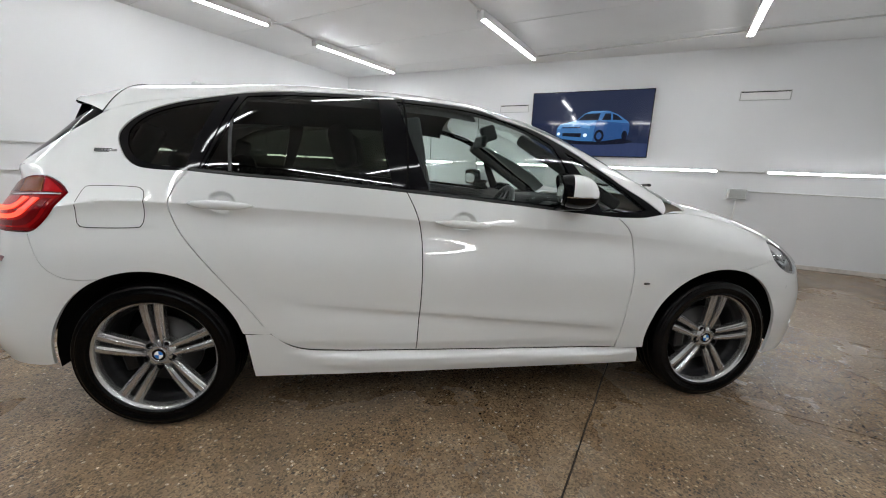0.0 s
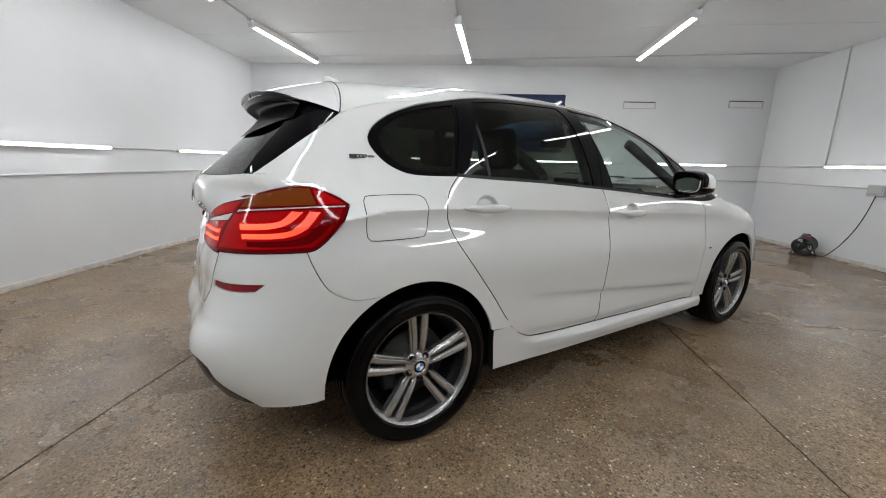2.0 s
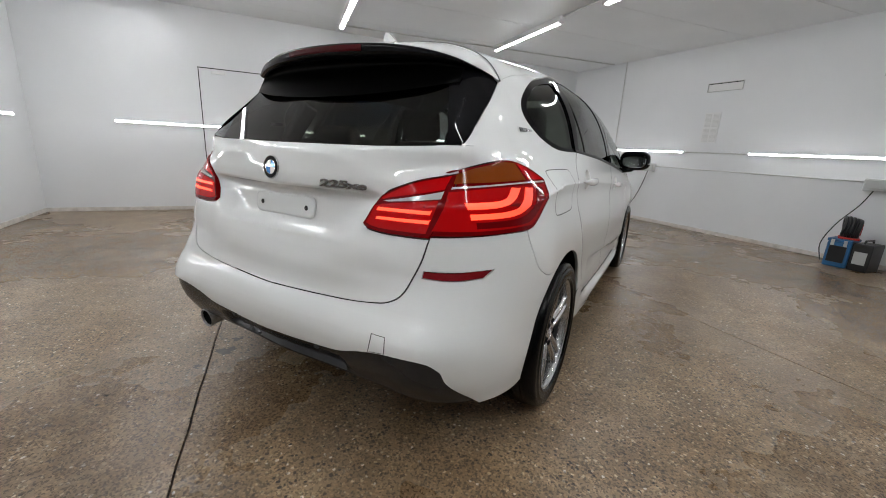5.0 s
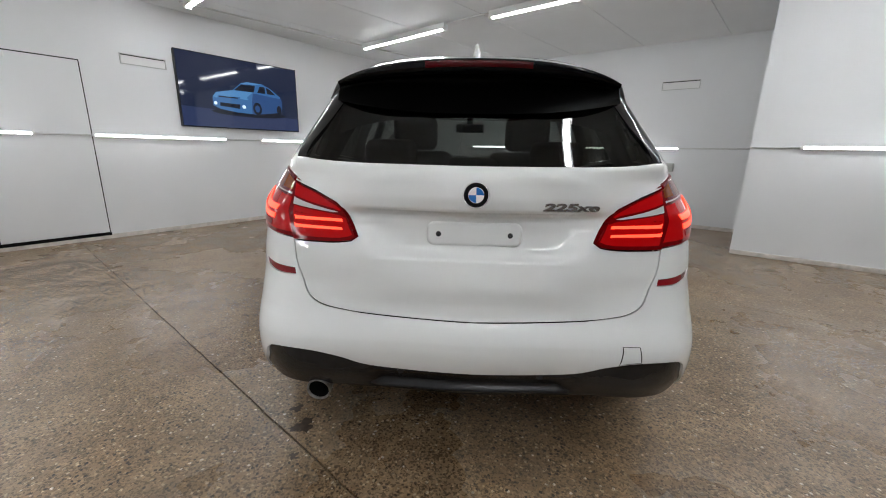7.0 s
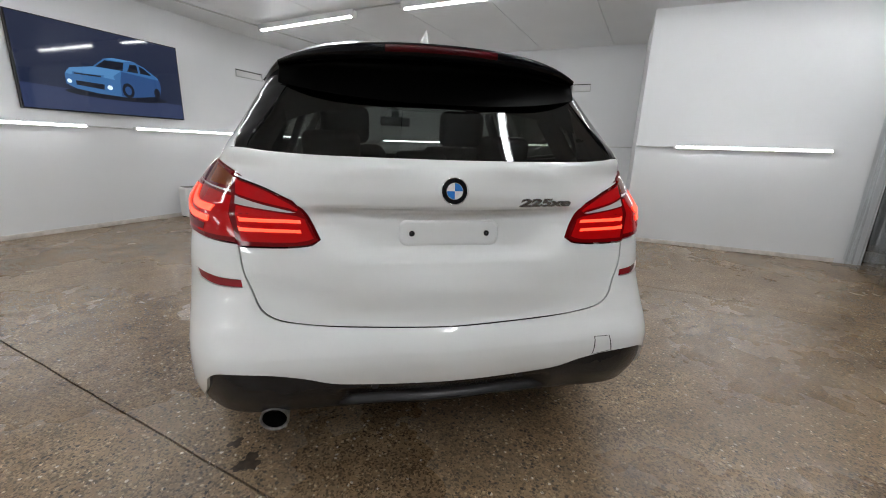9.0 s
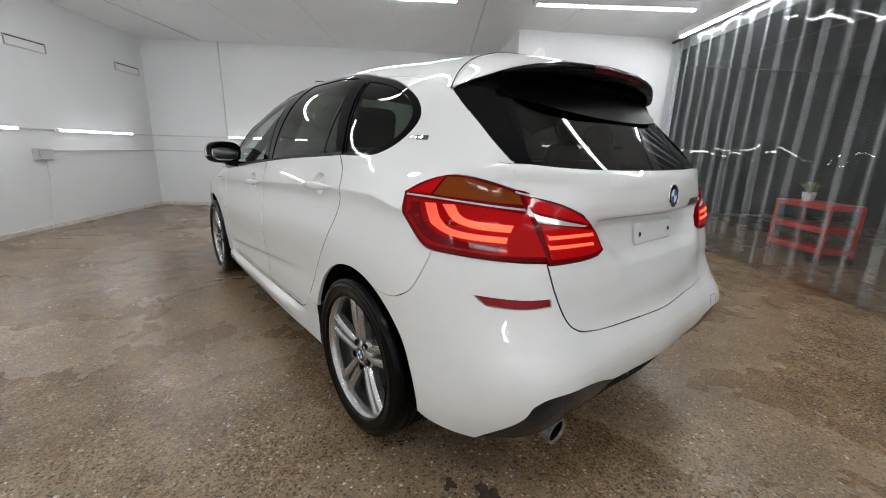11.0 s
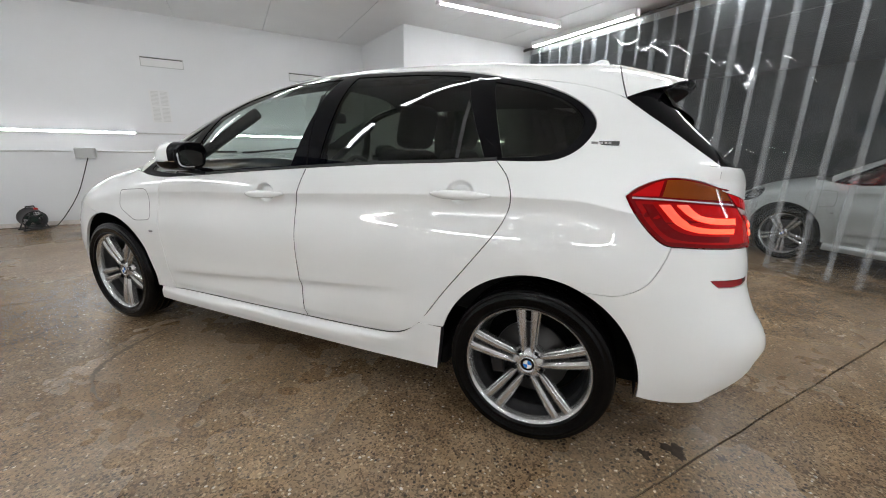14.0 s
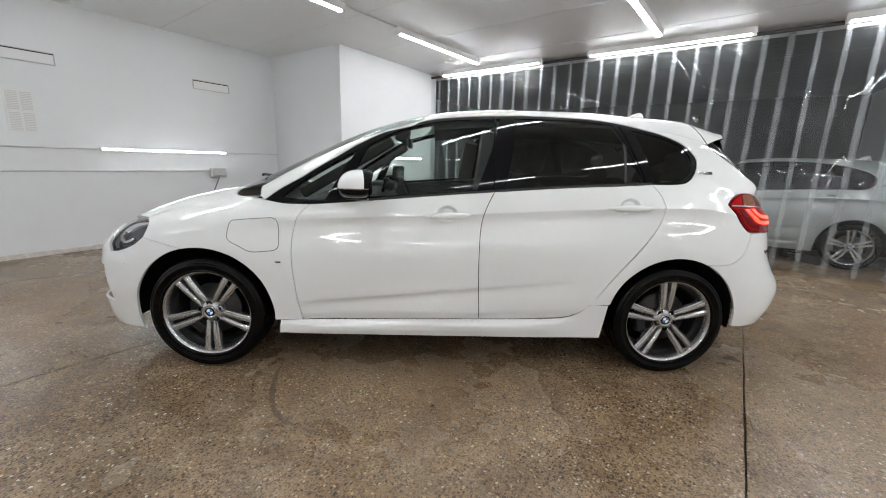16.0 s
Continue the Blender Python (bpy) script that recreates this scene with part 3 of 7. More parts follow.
picture("picture_rim", oval(0.605, 0.315, 0.022, 0.055), SCR_DARKBLUE, 7)
picture("picture_wheel", oval(0.81, 0.325, 0.022, 0.07), SCR_BLACK, 6)
hang(screen_tv, "large flat wall screen showing a blue car picture", "screen")

# ---- car body surface: x ahead of the rear axle, y to the car's left, z up ----
def curve(knots):
    """A smooth line through (x, value) knots."""
    ks = np.array(knots, float)
    xs, vs = ks[:, 0], ks[:, 1]
    d = np.diff(vs) / np.diff(xs)
    m = np.r_[d[0], np.where(d[1:] * d[:-1] > 0, 2 * d[1:] * d[:-1] / np.where(d[1:] + d[:-1] == 0, 1, d[1:] + d[:-1]), 0), d[-1]]

    def at(x):
        x = np.clip(np.asarray(x, float), xs[0], xs[-1])
        i = np.clip(np.searchsorted(xs, x) - 1, 0, len(xs) - 2)
        h = xs[i + 1] - xs[i]
        t = (x - xs[i]) / h
        return ((2 * t**3 - 3 * t**2 + 1) * vs[i] + (t**3 - 2 * t**2 + t) * h * m[i]
                + (3 * t**2 - 2 * t**3) * vs[i + 1] + (t**3 - t**2) * h * m[i + 1])
    return at


REAR_C, FRONT_C = -0.20, 2.72
top_line = curve([(-0.775, 0.93), (-0.762, 1.0), (-0.735, 1.08), (-0.713, 1.10), (-0.648, 1.158), (-0.584, 1.212), (-0.518, 1.273), (-0.454, 1.335), (-0.385, 1.41), (-0.32, 1.475), (-0.25, 1.52), (0.0, 1.54),
                  (0.5, 1.556), (0.9, 1.555), (1.3, 1.532), (1.6, 1.474), (1.8, 1.412), (2.0, 1.326), (2.2, 1.224), (2.4, 1.124), (2.56, 1.050), (2.62, 1.035), (2.9, 0.975),
                  (3.15, 0.895), (3.33, 0.805), (3.45, 0.70), (3.5, 0.60)])
shoulder = curve([(-0.9, 0.93), (-0.5, 0.935), (-0.3, 0.965), (-0.1, 0.995), (0.3, 0.984), (1.31, 0.926), (2.0, 0.888), (2.3, 0.86), (2.7, 0.785), (3.1, 0.70), (3.5, 0.59)])
mid_width = curve([(-0.9, 0.852), (-0.2, 0.857), (0.4, 0.862), (1.2, 0.866), (2.0, 0.862), (2.7, 0.858), (3.5, 0.85)])
side_gain = curve([(0.15, -0.03), (0.21, 0.0), (0.30, 0.010), (0.36, 0.015), (0.43, 0.0225), (0.463, 0.0242), (0.52, 0.0218), (0.62, 0.0255), (0.70, 0.029), (0.75, 0.0275), (0.80, 0.0225), (0.87, 0.0130), (0.96, 0.0)])
rear_line = curve([(0.2, -0.74), (0.30, -0.776), (0.40, -0.832), (0.455, -0.848), (0.49, -0.851), (0.525, -0.847), (0.55, -0.839), (0.58, -0.826), (0.61, -0.811), (0.66, -0.805), (0.75, -0.805), (0.85, -0.79), (0.93, -0.775)])
front_line = curve([(0.15, 3.42), (0.25, 3.48), (0.45, 3.50), (0.6, 3.50), (0.8, 3.36), (0.93, 3.1)])
corner_m = curve([(0.2, 5.2), (0.5, 6.2), (0.6, 5.2), (0.72, 3.5), (0.95, 3.2)])
nose_m = curve([(0.2, 5.5), (0.5, 5.5), (0.62, 4.5), (0.75, 3.2), (0.93, 3.0)])
lean_in = curve([(-0.8, 0.11), (-0.6, 0.100), (-0.5, 0.094), (-0.4, 0.110), (-0.3, 0.142), (-0.2, 0.163), (0.0, 0.104), (0.25, 0.045), (0.4, 0.034), (1.31, 0.022), (2.0, 0.008), (2.4, 0.0), (3.5, 0.0)])
# the crease through the handles and the scoop low on the doors
blade_out = curve([(-0.72, 0.0), (-0.64, 0.040), (-0.558, 0.050), (-0.497, 0.028), (-0.435, 0.007), (-0.371, -0.010), (-0.281, -0.016), (-0.20, 0.0)])
crease_x = curve([(-0.5, 0.0), (-0.25, 0.7), (0.1, 1.0), (2.0, 1.0), (2.3, 0.6), (2.6, 0.0)])
lean_z = curve([(0.0, -0.24), (0.018, -0.20), (0.04, -0.03), (0.06, 0.09), (0.08, 0.152), (0.10, 0.169), (0.125, 0.177), (0.15, 0.169), (0.175, 0.134), (0.205, 0.074), (0.25, 0.02), (0.32, -0.015), (0.42, 0.0)])
LEAN_D = np.linspace(0.0, 0.42, 1400)
LEAN_Y = np.cumsum(lean_z(LEAN_D)) * (LEAN_D[1] - LEAN_D[0])
LEAN_Y -= LEAN_Y[-1]
flat_gain = curve([(0.15, -0.03), (0.21, 0.0), (0.30, 0.010), (0.36, 0.015), (0.43, 0.0225), (0.463, 0.0242), (0.52, 0.0240), (0.62, 0.0285), (0.70, 0.0318), (0.78, 0.0325), (1.1, 0.0325)])
scoop_x = curve([(0.52, 0.0), (0.80, 0.55), (1.15, 0.9), (1.7, 1.0), (1.98, 0.75), (2.14, 0.0)])
scoop_z = curve([(-0.016, 0.0), (-0.004, 0.10), (0.008, 0.55), (0.022, 0.95), (0.034, 1.0), (0.07, 0.72), (0.12, 0.25), (0.16, 0.0)])
K = 2.2


def fullness(x):
    """How boxy the upper section is: round at the tail, fuller over the cabin."""
    return 2.9 + 0.8 * ease((np.asarray(x, float) - 0.05) / 0.5)


def scoop_line(x):
    return 0.424 + 0.100 * (2.0 - x)


def plan_width(x, z):
    """Half the width at height z, up to the shoulder."""
    x, z = np.broadcast_arrays(np.asarray(x, float), np.asarray(z, float))
    cx = crease_x(x)
    w = mid_width(x) + (1 - cx) * side_gain(z) + cx * (flat_gain(z) + np.interp(shoulder(x) - z, LEAN_D, LEAN_Y)) - 0.015 * scoop_x(x) * scoop_z(scoop_line(x) - z) + 0.016 * ease((0.47 - z) / 0.12) * ease((-0.30 - x) / 0.25)
    dr = np.clip((REAR_C - x) / (REAR_C - rear_line(z)), 0, 1)
    df = np.clip((x - FRONT_C) / (front_line(z) - FRONT_C), 0, 1)
    return w * (1 - dr**2.2) ** (1 / corner_m(z)) * (1 - df**2.2) ** (1 / nose_m(z))


def side_y(x, z):
    """Half the width of the body at (x, z)."""
    x, z = np.broadcast_arrays(np.asarray(x, float), np.asarray(z, float))
    sh, tp = shoulder(x), top_line(x)
    r = np.clip((z - sh) / np.maximum(tp - sh, 1e-4), 0, 1)
    up = plan_width(x, np.minimum(z, sh)) * (1 - r**K) ** (1 / fullness(x)) * (1 - lean_in(x) * 4 * r * (1 - r))
    up = up + np.where(x < -0.2, blade_out(x), 0.0) * ease((z - 1.045) / 0.07)
    return np.where(z <= sh, plan_width(x, z), up)


def section(x, t):
    """The point of the upper body at the section angle t (0: shoulder, pi/2: middle)."""
    x, t = np.broadcast_arrays(np.asarray(x, float), np.asarray(t, float))
    sh, tp = shoulder(x), top_line(x)
    r = np.sin(t) ** (2 / K)
    return plan_width(x, sh) * np.cos(t).clip(0) ** (2 / fullness(x)) * (1 - lean_in(x) * 4 * r * (1 - r)), sh + (tp - sh) * r


def angle_up(x, z):
    r = np.clip((z - shoulder(x)) / np.maximum(top_line(x) - shoulder(x), 1e-4), 0, 1)
    return np.arcsin(r ** (K / 2))


def wrap(a, z):
    """The point of the tail at the angle a (0: side, pi/2: middle) round (REAR_C, 0)."""
    a, z = np.broadcast_arrays(np.asarray(a, float), np.asarray(z, float))
    lo, hi, end = np.zeros(a.shape), np.full(a.shape, 1.8), rear_end(z)
    for _ in range(36):
        rho = (lo + hi) / 2
        x, y = REAR_C - 0.6 * rho * np.sin(a), 0.85 * rho * np.cos(a)
        inside = (y < side_y(x, z)) & (x > end)
        lo, hi = np.where(inside, rho, lo), np.where(inside, hi, rho)
    return REAR_C - 0.6 * lo * np.sin(a), 0.85 * lo * np.cos(a)


def wrap_nose(a, z):
    """The same for the nose, round (FRONT_C, 0)."""
    a, z = np.broadcast_arrays(np.asarray(a, float), np.asarray(z, float))
    lo, hi, end = np.zeros(a.shape), np.full(a.shape, 1.8), front_line(z)
    for _ in range(36):
        rho = (lo + hi) / 2
        x, y = FRONT_C + 0.6 * rho * np.sin(a), 0.85 * rho * np.cos(a)
        inside = (y < side_y(x, z)) & (x < end) & (z < top_line(x))
        lo, hi = np.where(inside, rho, lo), np.where(inside, hi, rho)
    return FRONT_C + 0.6 * lo * np.sin(a), 0.85 * lo * np.cos(a)


def rear_end(z):
    z = np.asarray(z, float)
    lo, hi = np.full(z.shape, -0.775), np.full(z.shape, 0.3)
    for _ in range(30):
        mid = (lo + hi) / 2
        lo, hi = np.where(top_line(mid) < z, mid, lo), np.where(top_line(mid) < z, hi, mid)
    return np.where(z <= 0.93, rear_line(z), lo)


def girth(x, z):
    """The coordinate p along the body's side for a place (x, z): x itself between the axles' ends, on round the tail and nose."""
    if x >= REAR_C and x <= FRONT_C:
        return x
    if x < REAR_C:
        return REAR_C - 0.6 * math.atan2((REAR_C - x) / 0.6, float(side_y(x, z)) / 0.85)
    return FRONT_C + 0.6 * math.atan2((x - FRONT_C) / 0.6, float(side_y(x, z)) / 0.85)


def tail(y, z):
    """The coordinate p of the tail's point of half width y."""
    y, z = np.broadcast_arrays(np.abs(np.asarray(y, float)), np.asarray(z, float))
    lo, hi = rear_end(z), np.full(z.shape, 0.3)
    for _ in range(30):
        x = (lo + hi) / 2
        wide = side_y(x, z) > y
        lo, hi = np.where(wide, lo, x), np.where(wide, x, hi)
    p = REAR_C - 0.6 * np.arctan2((REAR_C - hi) / 0.6, y / 0.85)
    return float(p) if p.ndim == 0 else p


def ease(t):
    t = np.clip(t, 0, 1)
    return t * t * (3 - 2 * t)


# the tail's middle stands in behind its upper edge, and bows
tail_in = curve([(0.2, 0.022), (0.45, 0.026), (0.56, 0.026), (0.64, 0.030), (0.72, 0.034), (0.80, 0.038), (0.86, 0.038), (0.92, 0.032), (0.957, 0.022), (1.0, 0.008), (1.05, 0.002), (1.09, 0.0)])
tail_bow = curve([(0.2, 0.012), (0.50, 0.014), (0.60, 0.016), (0.70, 0.010), (0.80, 0.006), (0.90, 0.010), (0.957, 0.020), (1.02, 0.020), (1.09, 0.0)])


def skin(p, z):
    """The body's outer point for (p, z), left side."""
    p, z = np.asarray(p, float), np.asarray(z, float)
    xr, yr = wrap(np.clip((REAR_C - p) / 0.6, 0, math.pi / 2), z)
    xf, yf = wrap_nose(np.clip((p - FRONT_C) / 0.6, 0, math.pi / 2), z)
    x = np.where(p < REAR_C, xr, np.where(p > FRONT_C, xf, p))
    y = np.where(p < REAR_C, yr, np.where(p > FRONT_C, yf, side_y(np.clip(p, REAR_C, FRONT_C), z)))
    pull = np.where(p < REAR_C, tail_in(z) * (1 - ease((y - 0.42) / 0.29)) + tail_bow(z) * ease(y / 0.30) * (1 - ease((y - 0.42) / 0.28)), 0.0)
    return np.stack([x + pull, y, z], -1)


def crown(x, t):
    """The upper body's outer point for (x, section angle), left side."""
    y, z = section(x, t)
    return np.stack([np.asarray(x, float) + 0 * y, y, z], -1)

# ---- sheet panels cut out of the body surface ----
from mathutils.geometry import delaunay_2d_cdt


def smooth_line(pts, step=0.012):
    """A curve through the points, with even steps; two points make a straight line."""
    p = np.array(pts, float)
    if len(p) == 2:
        n = max(1, int(np.linalg.norm(p[1] - p[0]) / step))
        return p[0] + (p[1] - p[0]) * (np.arange(n) / n)[:, None]
    q = np.vstack([2 * p[0] - p[1], p, 2 * p[-1] - p[-2]])
    out = []
    for k in range(1, len(q) - 2):
        n = max(1, int(np.linalg.norm(q[k + 1] - q[k]) / step))
        t = (np.arange(n) / n)[:, None]
        a, b, c, d = q[k - 1:k + 3]
        out.append(0.5 * (2 * b + (c - a) * t + (2 * a - 5 * b + 4 * c - d) * t**2 + (3 * b - a - 3 * c + d) * t**3))
    return np.vstack(out)


def outline(*lines, step=0.012):
    """A closed outline out of smooth lines that meet in corners."""
    return np.vstack([smooth_line(list(a) + [b[0]] if tuple(a[-1]) != tuple(b[0]) else a, step) for a, b in zip(lines, lines[1:] + lines[:1])])


def loop(pts, step=0.012):
    """A closed smooth outline through the points."""
    p = np.array(pts, float)
    out = []
    for k in range(len(p)):
        a, b, c, d = (p[(k + j) % len(p)] for j in (-1, 0, 1, 2))
        t = (np.arange(max(1, int(np.linalg.norm(c - b) / step))) / max(1, int(np.linalg.norm(c - b) / step)))[:, None]
        out.append(0.5 * (2 * b + (c - a) * t + (2 * a - 5 * b + 4 * c - d) * t**2 + (3 * b - a - 3 * c + d) * t**3))
    return np.vstack(out)


def inside(poly, pts):
    x, y = pts[:, 0][:, None], pts[:, 1][:, None]
    a, b = poly, np.roll(poly, -1, 0)
    cross = ((a[:, 1] > y) != (b[:, 1] > y)) & (x < (b[:, 0] - a[:, 0]) * (y - a[:, 1]) / np.where(b[:, 1] == a[:, 1], 1e-12, b[:, 1] - a[:, 1]) + a[:, 0])
    return cross.sum(1) % 2 == 1


def shrink(poly, by):
    """The outline drawn in by a gap."""
    area = np.sum(poly[:, 0] * np.roll(poly[:, 1], -1) - poly[:, 1] * np.roll(poly[:, 0], -1))
    d1, d2 = poly - np.roll(poly, 1, 0), np.roll(poly, -1, 0) - poly
    n = np.stack([-(d1[:, 1] / np.linalg.norm(d1, axis=1) + d2[:, 1] / np.linalg.norm(d2, axis=1)), d1[:, 0] / np.linalg.norm(d1, axis=1) + d2[:, 0] / np.linalg.norm(d2, axis=1)], 1)
    n /= np.maximum(np.linalg.norm(n, axis=1, keepdims=True), 0.4)
    return poly + n * by * (1 if area > 0 else -1)


MIDDLE = {1: REAR_C - 0.3 * math.pi, 2: math.pi / 2, 3: FRONT_C + 0.3 * math.pi}


def plate(poly, place, holes=(), gap=0.0015, grid=0.035, deep=0.014, out=0.0, rows=(), side=1, both=0, keep=None, extra=None, dark_edge=False):
    """A mesh of the piece of the surface place(p, q) inside the outline, turned in along its rim.
    both: mirrored and joined along the middle, where p (1) or q (2) ends."""
    poly = poly[np.linalg.norm(poly - np.roll(poly, 1, 0), axis=1) > 0.002]
    if both:
        end = MIDDLE[both]
        mid_line = np.abs(poly[:, (both - 1) % 2] - end) < 0.004
    held = np.abs(poly[:, 1] - keep) < 1e-6 if keep else None
    poly = shrink(poly, gap) if gap else poly
    if keep:
        poly[held, 1] = keep
    if both:
        poly[mid_line, (both - 1) % 2] = end
        poly = poly[np.linalg.norm(poly - np.roll(poly, 1, 0), axis=1) > 0.0005]
    holes = [shrink(h, -gap) if gap else h for h in holes]
    loops = [poly, *holes]
    lo, hi = poly.min(0), poly.max(0)
    gx, gy = np.meshgrid(np.arange(lo[0] + grid / 2, hi[0], grid), np.r_[np.arange(lo[1] + grid / 2, hi[1], grid), list(rows)])
    pts = np.stack([gx.ravel(), gy.ravel()], 1)
    if extra is not None:
        far = np.array([np.min(np.sum((extra - q) ** 2, 1)) for q in pts])
        pts = np.vstack([pts[far > 0.006**2], extra])
    keep = inside(poly, pts)
    for h in holes:
        keep &= ~inside(h, pts)
    pts = pts[keep]
    rim = np.vstack(loops)
    if len(pts):
        near = np.array([np.min(np.sum((rim - q) ** 2, 1)) for q in pts])
        pts = pts[near > min(0.3 * grid, 0.004 if extra is not None else 1) ** 2]
    verts, edges = [], []
    for lp in loops:
        n0 = len(verts)
        verts += [tuple(v) for v in lp]
        edges += [(n0 + k, n0 + (k + 1) % len(lp)) for k in range(len(lp))]
    verts += [tuple(v) for v in pts]
    v2, _, tris, *_ = delaunay_2d_cdt([Vector(v) for v in verts], edges, [], 0, 1e-6)
    v2 = np.array([tuple(v) for v in v2])
    tris = np.array([t for t in tris if len(t) == 3])
    mid = v2[tris].mean(1)
    keep = inside(poly, mid)
    for h in holes:
        keep &= ~inside(h, mid)
    tris = tris[keep]
    p3 = place(v2[:, 0], v2[:, 1])
    e = 2e-3
    nrm = np.cross(place(v2[:, 0] + e, v2[:, 1]) - place(v2[:, 0] - e, v2[:, 1]), place(v2[:, 0], v2[:, 1] + e) - place(v2[:, 0], v2[:, 1] - e))
    ln = np.linalg.norm(nrm, axis=1, keepdims=True)
    nrm = nrm / np.maximum(ln, 1e-12)
    away = p3 - (1.2, 0, 0.6)
    away[np.abs(away[:, 0]) < 1.5, 0] *= 0.3
    nrm[(nrm * away).sum(1) < 0] *= -1
    p3 = p3 + nrm * out
    fn = np.cross(p3[tris[:, 1]] - p3[tris[:, 0]], p3[tris[:, 2]] - p3[tris[:, 0]])
    flip = (fn * nrm[tris].mean(1)).sum(1) < 0
    tris[flip] = tris[flip][:, ::-1]
    count = {}
    for t in tris:
        for a, b in ((t[0], t[1]), (t[1], t[2]), (t[2], t[0])):
            count[(a, b)] = 1
    border = [(a, b) for a, b in count if (b, a) not in count]
    if both:
        border = [(a, b) for a, b in border if not (abs(p3[a, 1]) < 0.004 and abs(p3[b, 1]) < 0.004)]
    faces, normals, co = [tuple(t) for t in tris], [nrm[v] for t in tris for v in t], [p3]
    n0 = len(p3)
    if deep:
        extra, k = [], n0
        for a, b in border:
            fl = np.cross(p3[b] - p3[a], nrm[a])
            fl /= max(np.linalg.norm(fl), 1e-9)
            extra += [p3[a], p3[b], p3[b] - nrm[b] * deep, p3[a] - nrm[a] * deep]
            faces.append((k + 1, k, k + 3, k + 2))
            normals += [fl] * 4
            k += 4
        if extra:
            co.append(np.array(extra))
    co, normals = np.vstack(co), np.array(normals)
    if side < 0 or both:
        co2, nr2 = co * (1, -1, 1), []
        k, faces2 = 0, []
        for fc in faces:
            faces2.append(tuple(v for v in fc[::-1]))
            nr2 += list((normals[k:k + len(fc)] * (1, -1, 1))[::-1])
            k += len(fc)
        if both:
            faces = faces + [tuple(v + len(co) for v in fc) for fc in faces2]
            normals, co = np.vstack([normals, nr2]), np.vstack([co, co2])
        else:
            faces, normals, co = faces2, np.array(nr2), co2
    me = bpy.data.meshes.new("panel")
    me.from_pydata([tuple(v) for v in co], [], faces)
    me.polygons.foreach_set("use_smooth", [True] * len(me.polygons))
    # turned-in rim faces take the second, black material: gap shade as colour
    if dark_edge:
        me.polygons.foreach_set("material_index", [1 if len(fc) == 4 else 0 for fc in faces])
    me.normals_split_custom_set([tuple(n) for n in normals])
    return me


def with_mat(me, *materials):
    for m in materials:
        me.materials.append(m)
    return me

# ---- the car ----
# edges shared by neighbouring panels, as (x, z)
SILL_TOP = [(1.115, 0.318), (2.132, 0.296)]
B_GAP = [(1.060, 1.057), (1.098, 0.978), (1.120, 0.905), (1.131, 0.80), (1.131, 0.61), (1.121, 0.44), (1.115, 0.318)]
DOOR_REAR = [(1.115, 0.318), (0.90, 0.322), (0.74, 0.328), (0.62, 0.341), (0.545, 0.368), (0.482, 0.412), (0.435, 0.474), (0.36, 0.582), (0.248, 0.728), (0.155, 0.855),
             (0.117, 0.93), (0.107, 0.985), (0.114, 1.02), (0.136, 1.068), (0.180, 1.118)]
DOOR_FRONT = [(2.132, 0.296), (2.156, 0.45), (2.172, 0.605), (2.170, 0.74), (2.154, 0.84), (2.122, 0.912), (2.062, 0.967)]
BELT_REAR = [(0.180, 1.118), (0.36, 1.106), (0.67, 1.088), (1.060, 1.057)]
BELT_FRONT = [(1.060, 1.057), (1.34, 1.033), (1.60, 1.008), (1.79, 0.99), (2.062, 0.967)]
BELT_NOSE = [(2.062, 0.967), (2.20, 0.967), (2.318, 0.983)]
ROOF_EDGE = [(2.318, 0.983), (2.235, 1.045), (2.12, 1.112), (2.05, 1.16), (1.93, 1.235), (1.82, 1.305), (1.63, 1.398), (1.43, 1.452), (1.29, 1.470), (1.05, 1.486), (0.85, 1.491),
             (0.60, 1.485), (0.37, 1.466), (0.20, 1.434)]
DLO_TAIL = [(0.20, 1.434), (0.09, 1.409), (0.0, 1.378), (-0.06, 1.349), (-0.112, 1.312), (-0.141, 1.275), (-0.147, 1.245), (-0.133, 1.208), (-0.094, 1.161), (-0.03, 1.128), (0.06, 1.119), (0.180, 1.118)]
GATE_SIDE = [(-0.235, 1.350), (-0.30, 1.302), (-0.40, 1.233), (-0.50, 1.160), (-0.555, 1.120)]
LAMP_TOP = [(-0.605, 1.032), (-0.50, 1.066), (-0.42, 1.077), (-0.36, 1.067), (-0.308, 1.044), (-0.272, 1.016)]
LAMP_LOW = [(-0.272, 1.016), (-0.310, 0.957), (-0.362, 0.898), (-0.402, 0.867), (-0.43, 0.859)]
BUMPER_LINE = [(-0.43, 0.859), (-0.415, 0.81), (-0.378, 0.735), (-0.330, 0.697), (-0.27, 0.677), (-0.1686, 0.6763)]


LAMP_BACK = [(3.02, 0.856), (2.985, 0.835), (2.982, 0.80), (3.0, 0.757)]
LAMP_FOOT = [(3.0, 0.757), (3.05, 0.720), (3.105, 0.692), (3.175, 0.668)]


def arch(x, rx, rz, a0, a1, z=0.32, n=16):
    return [(x + rx * math.cos(radians(a)), z + rz * math.sin(radians(a))) for a in np.linspace(a0, a1, n)]


def on_skin(line):
    return [(girth(x, z), z) for x, z in line]


def on_tail(line):
    a = np.array(line, float)
    return [(float(p), float(z)) for p, z in zip(tail(a[:, 0], a[:, 1]), a[:, 1])]


def up(line):
    """(x, z) to the crown's (x, section angle)."""
    return [(x, float(angle_up(x, z))) for x, z in line]


CREASE = 0.957


